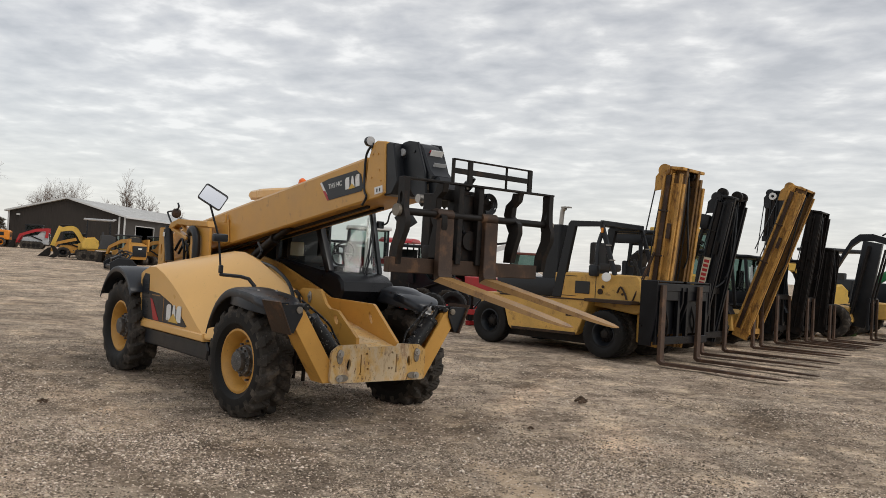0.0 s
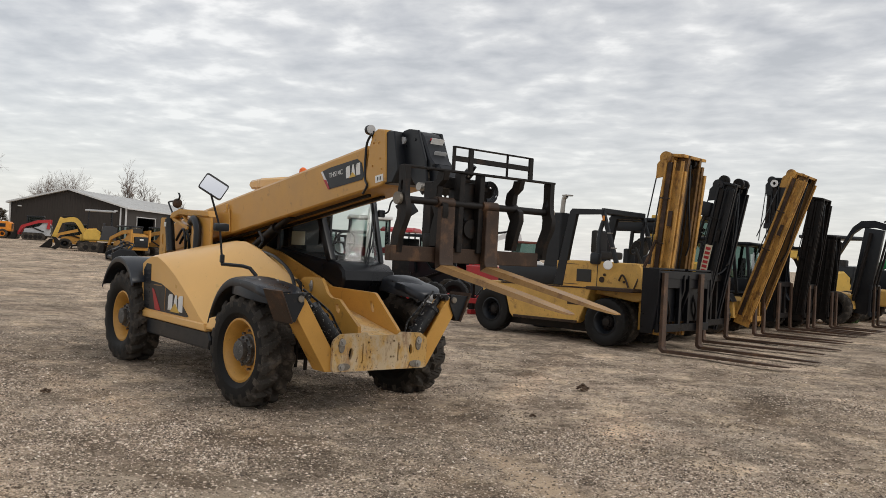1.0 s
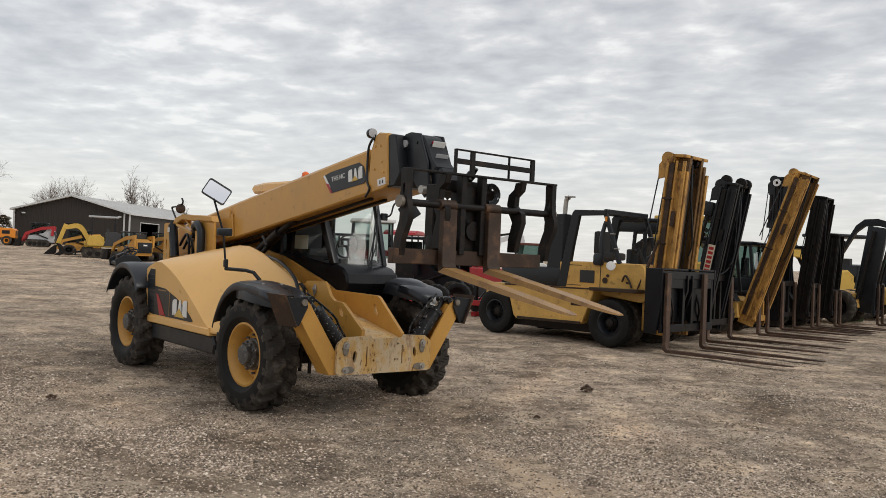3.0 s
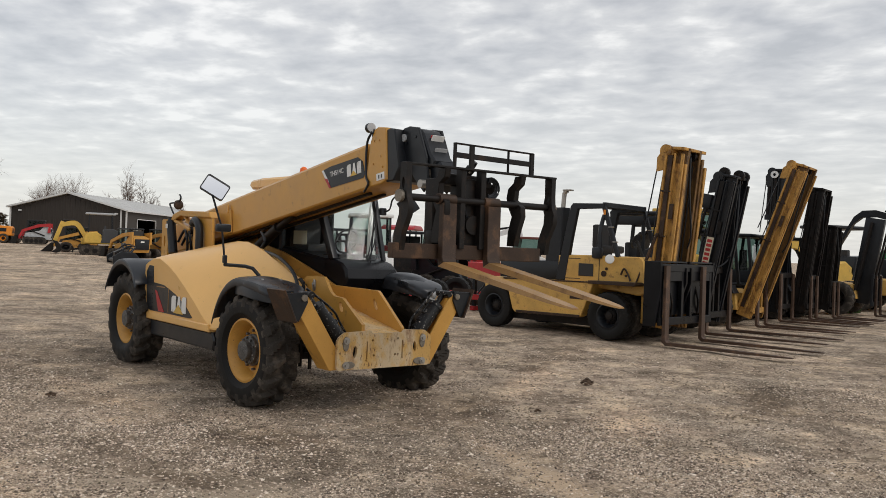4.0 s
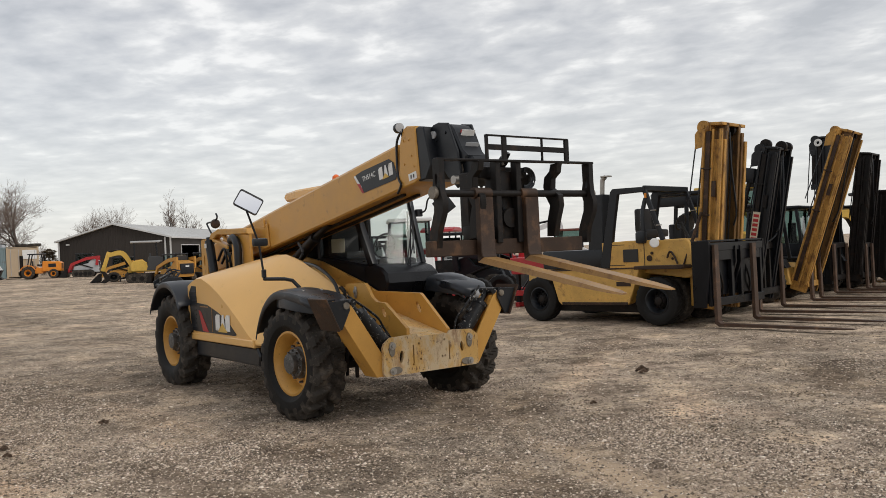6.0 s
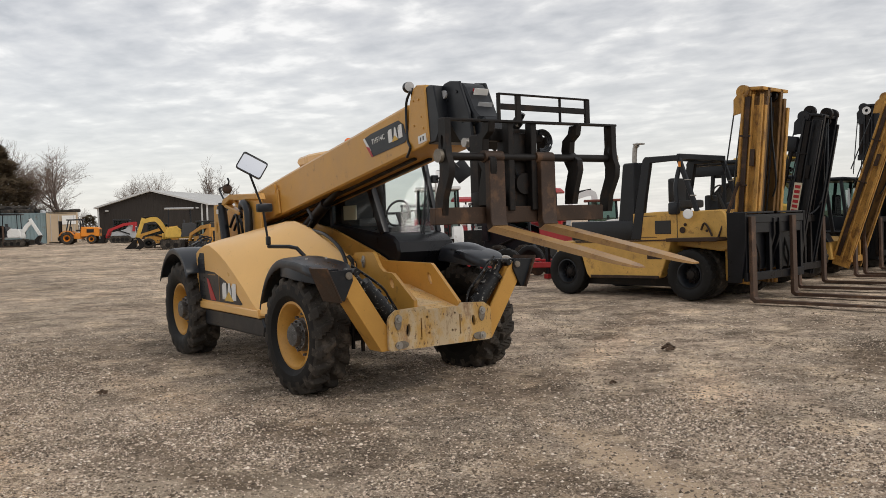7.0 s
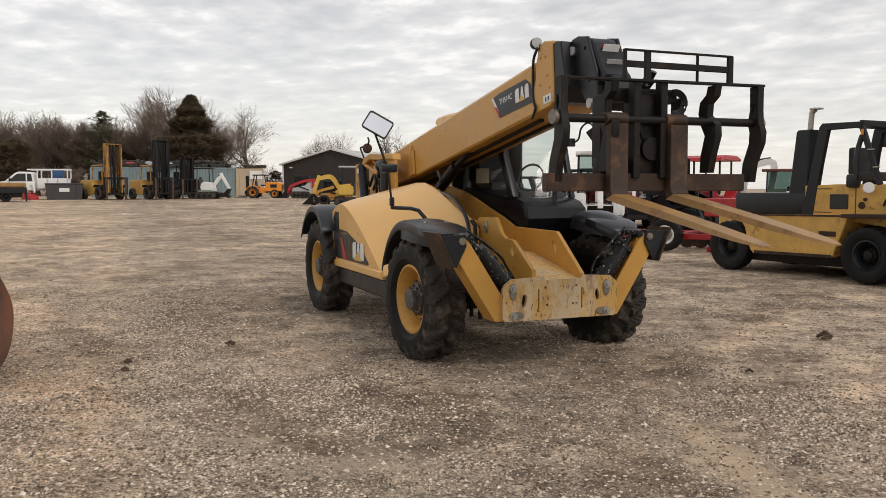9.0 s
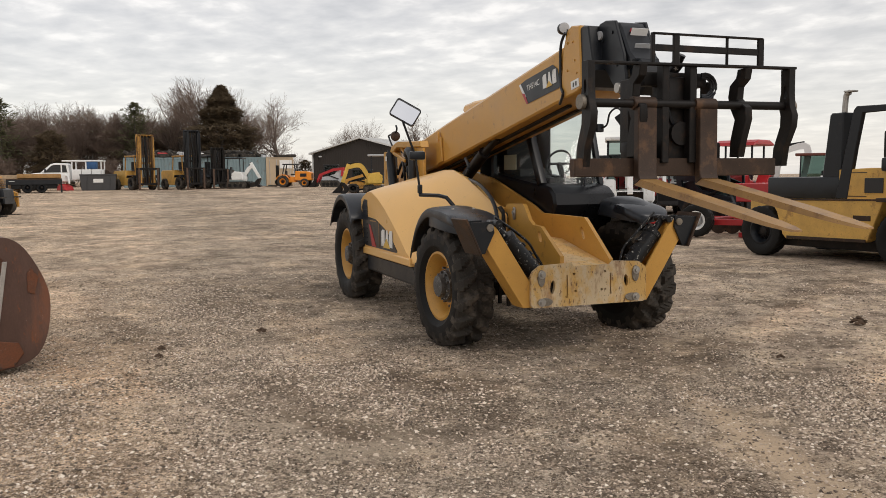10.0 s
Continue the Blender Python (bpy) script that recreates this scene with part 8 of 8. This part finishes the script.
def dozer():
    g = thing("crawler_machine", at(-27.96, -10.45, 80), "yellow and black crawler machine with a tan cover", "dozer")
    for s in (-1, 1):
        track(g, s * 0.85, 2.6, 0.7, 0.45)
    bm = nb()
    prism(bm, [(-1.4, 0.5), (-1.4, 1.1), (0.2, 1.2), (1.35, 1.0), (1.4, 0.45)], -0.6, 0.6, "y", 0.04)
    part("body", bm, BLKM, g)
    bm = nb()
    prism(bm, [(-0.9, 1.05), (-0.9, 1.55), (-0.75, 1.70), (0.5, 1.66), (1.0, 1.50), (1.12, 1.05)], -0.52, 0.52, "y", 0.06)
    part("hood", bm, CLAYEL, g)
    for k in range(5):
        part("grille_slat", boxes(((1.13, 0, 1.1 + 0.075 * k), (0.03, 0.8, 0.035), 0.005)), BLKM, g)
    for s in (-1, 1):
        bm = nb()
        prism(bm, [(0.35, 0.30), (0.42, 0.92), (1.05, 1.0), (1.35, 0.85), (1.38, 0.30)], s * 1.1 - 0.05, s * 1.1 + 0.05, "y", 0.02)
        part("side_cover", bm, CLAYEL, g)
        bm = nb()
        beam(bm, (-1.2, s * 1.12, 0.45), (1.30, s * 1.12, 0.38), 0.10, 0.16, 0.01)
        part("push_arm", bm, BLKM, g)
    bm = nb()
    prism(bm, [(-0.75, 1.62), (-0.80, 2.10), (-0.55, 2.25), (0.2, 2.22), (0.3, 1.66)], -0.42, 0.42, "y", 0.10)
    part("seat_hood", bm, TANWOOD, g, "tan rounded cover")


dozer()


# ---- the rusty loader bucket close by ----
RBUCK = mat("red_brown_rust", (0.170, 0.062, 0.030), 0.45, var=0.5, scale=1.4, bump=0.25, stain=(0.052, 0.040, 0.035), amount=0.75, stain_scale=1.1, speckle=0.2, spec=0.3)

RSIDE = mat("scraped_brown_steel", (0.095, 0.050, 0.037), 0.42, var=0.5, scale=2.2, bump=0.25, stain=(0.20, 0.072, 0.032), amount=0.55, stain_scale=1.6, speckle=0.25, streak=0.35, spec=0.4)


def loader_bucket():
    g = thing("loader_bucket", pose(0.11, -5.38, 0, 0, 0, 18), "rusty red-brown loader bucket resting on the dirt", "bucket")
    prof = [(-1.05, 0.02), (-0.20, 0.0), (0.08, 0.03), (0.26, 0.12), (0.36, 0.32), (0.395, 0.62), (0.345, 0.85), (0.215, 1.10), (0.10, 1.215), (-0.02, 1.245), (-0.15, 1.22)]
    prof = prof[:2] + [(p.y, p.z) for p in arc_pts([(0, y, z) for y, z in prof[2:]], 4)]
    inner = [(-0.15, 1.19), (-0.02, 1.20), (0.08, 1.17), (0.18, 1.06), (0.30, 0.84), (0.345, 0.62), (0.315, 0.34), (0.23, 0.16), (0.07, 0.075), (-0.20, 0.045), (-1.05, 0.045)]
    bm = nb()
    prism(bm, prof + inner, -2.5, -0.03, "x", 0)
    part("shell", bm, RBUCK, g, "curved rusty bucket shell", 40)
    side = prof + [(0.02, 1.02), (-0.10, 0.25), (-0.6, 0.12)]
    for x in (-0.03, -2.5):
        bm = nb()
        prism(bm, side, x, x + 0.03, "x", 0.003)
        part("side_plate", bm, RSIDE, g, "scraped dark brown side plate")
    bm = nb()
    beam(bm, (0.012, 0.02, 1.02), (0.012, -0.10, 0.25), 0.035, 0.05, 0.004, (1, 0, 0))
    part("side_cutter", bm, STEEL, g, "worn bright side cutting edge")
    bm = nb()
    prism(bm, [(-0.35, 0.02), (-0.30, 0.20), (-0.05, 0.29), (0.10, 0.26), (0.14, 0.16), (0.05, 0.04)], 0.0, 0.03, "x", 0.006)
    part("wear_plate", bm, RBUCK, g)
    bm = nb()
    prism(bm, [(0.20, 0.72), (0.26, 0.70), (0.30, 0.86), (0.24, 0.95), (0.20, 0.90)], 0.0, 0.012, "x", 0.003)
    part("lug_plate", bm, RBUCK, g)
    part("cutting_edge", boxes(((-1.25, -1.05, 0.03), (2.5, 0.16, 0.04), 0.006)), STEEL, g)


loader_bucket()


RUSTRED = mat("red_brown_cab_roof", (0.16, 0.045, 0.030), 0.5, var=0.2, bump=0.03)
# ---- behind the row: tractors, white loaders, red implements ----
mini_excavator(at(-15.48, 18.33, 228) @ Matrix.Scale(0.80, 4), "excavator with a white boom and red-brown cab roof", GREY, WHITE, canopy="cab", arm=((0.5, 1.3), (0.35, 2.85), (1.45, 2.62), (1.62, 1.3)), boom_mat=WHITE, roof_mat=RUSTRED)
mini_excavator(at(-13.52, 9.54, 330), "white mini excavator with its arm raised", WHITE, RED, canopy="cab", arm=((0.6, 1.1), (0.8, 2.0), (1.2, 2.75), (1.9, 0.9)))
skid_loader(at(-16.61, 11.25, 330), "white compact loader with red trim", WHITE, arm_mat=WHITE, group="white compact loaders")
skid_loader(at(-17.27, 13.99, 330), "white compact loader with red trim", WHITE, arm_mat=WHITE, lift=0.3, group="white compact loaders")
skid_loader(at(-20.7, 13.07, 320), "white compact loader with red trim", WHITE, arm_mat=WHITE, lift=0.1, group="white compact loaders")


def tractor(m, label):
    g = thing("tractor", m, label, "tractor", "red tractors")
    for x, R, w in ((-0.95, 0.72, 0.42), (1.15, 0.46, 0.28)):
        for s in (-1, 1):
            wheel(g, pose(x, s * 0.82, R, 0, 0, 0 if s < 0 else 180), R, w, R * 0.5, 16, RUBBER, WHITE, LGREY, lug_h=0.05)
    bm = nb()
    prism(bm, [(-1.3, 0.7), (-1.3, 1.25), (-0.2, 1.3), (0.0, 1.55), (1.5, 1.45), (1.7, 1.3), (1.7, 0.75)], -0.42, 0.42, "y", 0.06)
    part("hood", bm, RED, g)
    part("chassis", boxes(((0.1, 0, 0.65), (2.8, 0.5, 0.35), 0.03)), DARKST, g)
    for s in (-1, 1):
        bm = nb()
        prism(bm, [(-1.75, 1.1), (-1.4, 1.55), (-0.6, 1.55), (-0.25, 1.15), (-0.4, 1.1), (-0.7, 1.42), (-1.3, 1.42), (-1.6, 1.05)], s * 0.82 - 0.24, s * 0.82 + 0.24, "y", 0.02)
        part("fender", bm, RED, g)
        for x in (-1.25, 0.05):
            bm = nb()
            beam(bm, (x, s * 0.55, 1.3), (x, s * 0.55, 2.72), 0.07, 0.07, 0.008, (1, 0, 0))
            part("roof_post", bm, BLKM, g)
    bm = nb()
    prism(bm, [(-1.65, 2.70), (-1.6, 2.82), (-1.2, 2.93), (0.1, 2.93), (0.45, 2.82), (0.5, 2.70)], -0.85, 0.85, "y", 0.05)
    part("canopy", bm, RED, g, "bright red canopy")
    part("seat", boxes(((-0.8, 0, 1.4), (0.45, 0.45, 0.12), 0.04), ((-1.02, 0, 1.7), (0.12, 0.45, 0.5), 0.04)), SEATM, g)
    return g


tractor(at(-16.9, 16.2, 300) @ Matrix.Scale(0.88, 4), "red tractor with a red canopy behind the forklifts")
tractor(at(-18.28, 14.09, 310) @ Matrix.Scale(0.8, 4), "red tractor with a red canopy behind the loaders")


def red_body():
    g = thing("hopper", at(-7.6, 9.95, 8), "red steel hopper with dark frame behind the forklift", "hopper")
    bm = nb()
    prism(bm, [(-0.72, 0.86), (-0.76, 1.30), (0.76, 1.30), (0.72, 0.86)], -0.6, 0.6, "y", 0.02)
    part("tank", bm, RED, g)
    for x in (-0.6, 0.6):
        part("skid", boxes(((x, 0, 0.06), (0.14, 1.1, 0.12), 0.01)), RED, g)
        for y in (-0.45, 0.45):
            part("leg", boxes(((x, y, 0.49), (0.10, 0.10, 0.78), 0.01)), BLKM, g)


red_body()


def implement():
    g = thing("farm_implement", at(-9.08, 9.58, 35), "low red farm implement with a white-rimmed wheel", "implement")
    for it in (((0, -0.8, 0.35), (3.6, 0.12, 0.14), 0.01), ((0, 0.8, 0.35), (3.6, 0.12, 0.14), 0.01), ((-1.5, 0, 0.35), (0.12, 1.7, 0.14), 0.01), ((0, 0, 0.38), (0.12, 1.7, 0.14), 0.01), ((1.5, 0, 0.35), (0.12, 1.7, 0.14), 0.01)):
        part("frame_bar", boxes(it), RED, g)
    for k in range(10):
        bm = nb()
        rod(bm, (-1.6 + 0.35 * k, 0.2, 0.2), (-1.6 + 0.35 * k, 0.24, 0.2), 0.2, 14)
        part("disc", bm, RUSTY, g)
    wheel(g, pose(-0.3, -1.1, 0.40, 0, 0, 0), 0.40, 0.28, 0.22, 16, RUBSIDE, WHITE, LGREY, lug_h=0.015)
    wheel(g, pose(-0.3, 1.1, 0.40, 0, 0, 180), 0.40, 0.28, 0.22, 16, RUBSIDE, WHITE, LGREY, lug_h=0.015)
    bm = nb()
    tube(bm, arc_pts([(0.6, 0, 0.4), (0.9, 0.2, 0.8), (1.3, 0.1, 0.7), (1.7, 0, 0.45)]), 0.02)
    part("hose", bm, BLK, g)


implement()
skid_loader(at(-13.2, 12.6, 20) @ Matrix.Diagonal((0.9, 0.9, 0.8, 1)), "black compact loader behind the telehandler", BLKM, tracks=False, arm_mat=BLKM, group="dark compact loaders")


# ---- at the far end of the row ----
def reach_machine(m, label, paint):
    """A machine with a black gooseneck boom folded forward over tall uprights."""
    g = thing("reach_handler", m, label, "handler", "reach handlers")
    for x in (-2.4, 0.0):
        for s in (-1, 1):
            wheel(g, pose(x, s * 0.9, 0.6, 0, 0, 0 if s < 0 else 180), 0.6, 0.4, 0.32, 18, RUBBER, DARKST, DARKST)
    bm = nb()
    prism(bm, [(-3.2, 0.6), (-3.2, 1.1), (-2.0, 1.25), (-0.4, 1.2), (0.5, 1.1), (0.6, 0.6)], -0.7, 0.7, "y", 0.05)
    part("body", bm, paint, g)
    bm = nb()
    pts = [Vector(p) for p in ((-0.45, -0.2, 1.9), (0.35, -0.2, 3.38), (0.62, -0.2, 3.60), (1.05, -0.2, 3.62), (1.75, -0.2, 3.42))]
    skin(bm, [[(p.x, p.y + 0.16 * i, p.z + 0.12 * j) for i, j in ((-1, -1), (1, -1), (1, 1), (-1, 1))] for p in pts], cap=True, loop=True)
    part("boom", bm, BLKM, g, "", 30)
    bm = nb()
    beam(bm, (1.05, -0.2, 3.45), (0.62, -0.2, 0.45), 0.62, 0.32, 0.02, (0, 1, 0))
    part("upright", bm, BLKM, g)
    for y in (-0.56, 0.16):
        bm = nb()
        beam(bm, (1.0, y, 3.3), (0.55, y, 0.9), 0.06, 0.46, 0.01, (0, 1, 0))
        part("side_channel", bm, DARKST, g)
    for y in (-0.45, 0.05):
        bm = nb()
        rod(bm, (1.5, y, 3.2), (1.1, y, 1.2), 0.04, 10)
        part("cylinder", bm, DARKST, g)
    bm = boxes(((1.85, -0.2, 3.62), (0.34, 0.5, 0.5), 0.05), ((2.1, -0.2, 3.3), (0.2, 0.3, 0.4), 0.03))
    tube(bm, arc_pts([(1.3, -0.1, 3.7), (1.8, 0.0, 4.0), (2.1, -0.1, 3.7)]), 0.03)
    part("boom_head", bm, BLKM, g)
    carriage(g, 1.1, 1.4, (-0.4, 0.4), 1.6, 1.5, BLKM, RUSTY)
    return g


reach_machine(at(-3.62, 20.53, 14) @ Matrix.Scale(0.855, 4), "black-boomed yellow handler at the end of the row", FLYEL)
reach_machine(at(-2.25, 23.94, 14) @ Matrix.Scale(0.855, 4), "black-boomed yellow handler parked beyond the row", FLYEL)


def green_boom():
    g = thing("green_lift", at(-5.81, 28.74, 10), "dark machine with a bright green boom", "lift")
    part("body", boxes(((0, 0, 1.0), (2.4, 1.5, 1.3), 0.08)), BLKM, g)
    bm = nb()
    beam(bm, (-0.6, 0, 1.6), (2.2, 0, 3.5), 0.25, 0.3, 0.02)
    beam(bm, (2.2, 0, 3.5), (3.2, 0, 3.2), 0.2, 0.24, 0.02)
    part("boom", bm, GREEN, g)
    for x in (-0.8, 0.8):
        for s in (-1, 1):
            wheel(g, pose(x, s * 0.8, 0.42, 0, 0, 0 if s < 0 else 180), 0.42, 0.3, 0.22, 14, RUBBER, BLKM, DARKST)


green_boom()
mini_excavator(at(-6.9, 17.4, 20) @ Matrix.Scale(1.2, 4), "yellow excavator with a cab behind the row", EXCY, BLKM, canopy="cab", arm=((0.9, 1.1), (0.2, 2.0), (-0.6, 2.4), (-1.2, 1.9)))
mini_excavator(at(-6.14, 24.84, 250) @ Matrix.Scale(1.1, 4), "yellow excavator with a dark canopy beyond the row", EXCY, BLKM, arm=((0.75, 0.95), (1.5, 1.9), (2.4, 1.7), (2.8, 0.72)), roof_mat=BLKM)
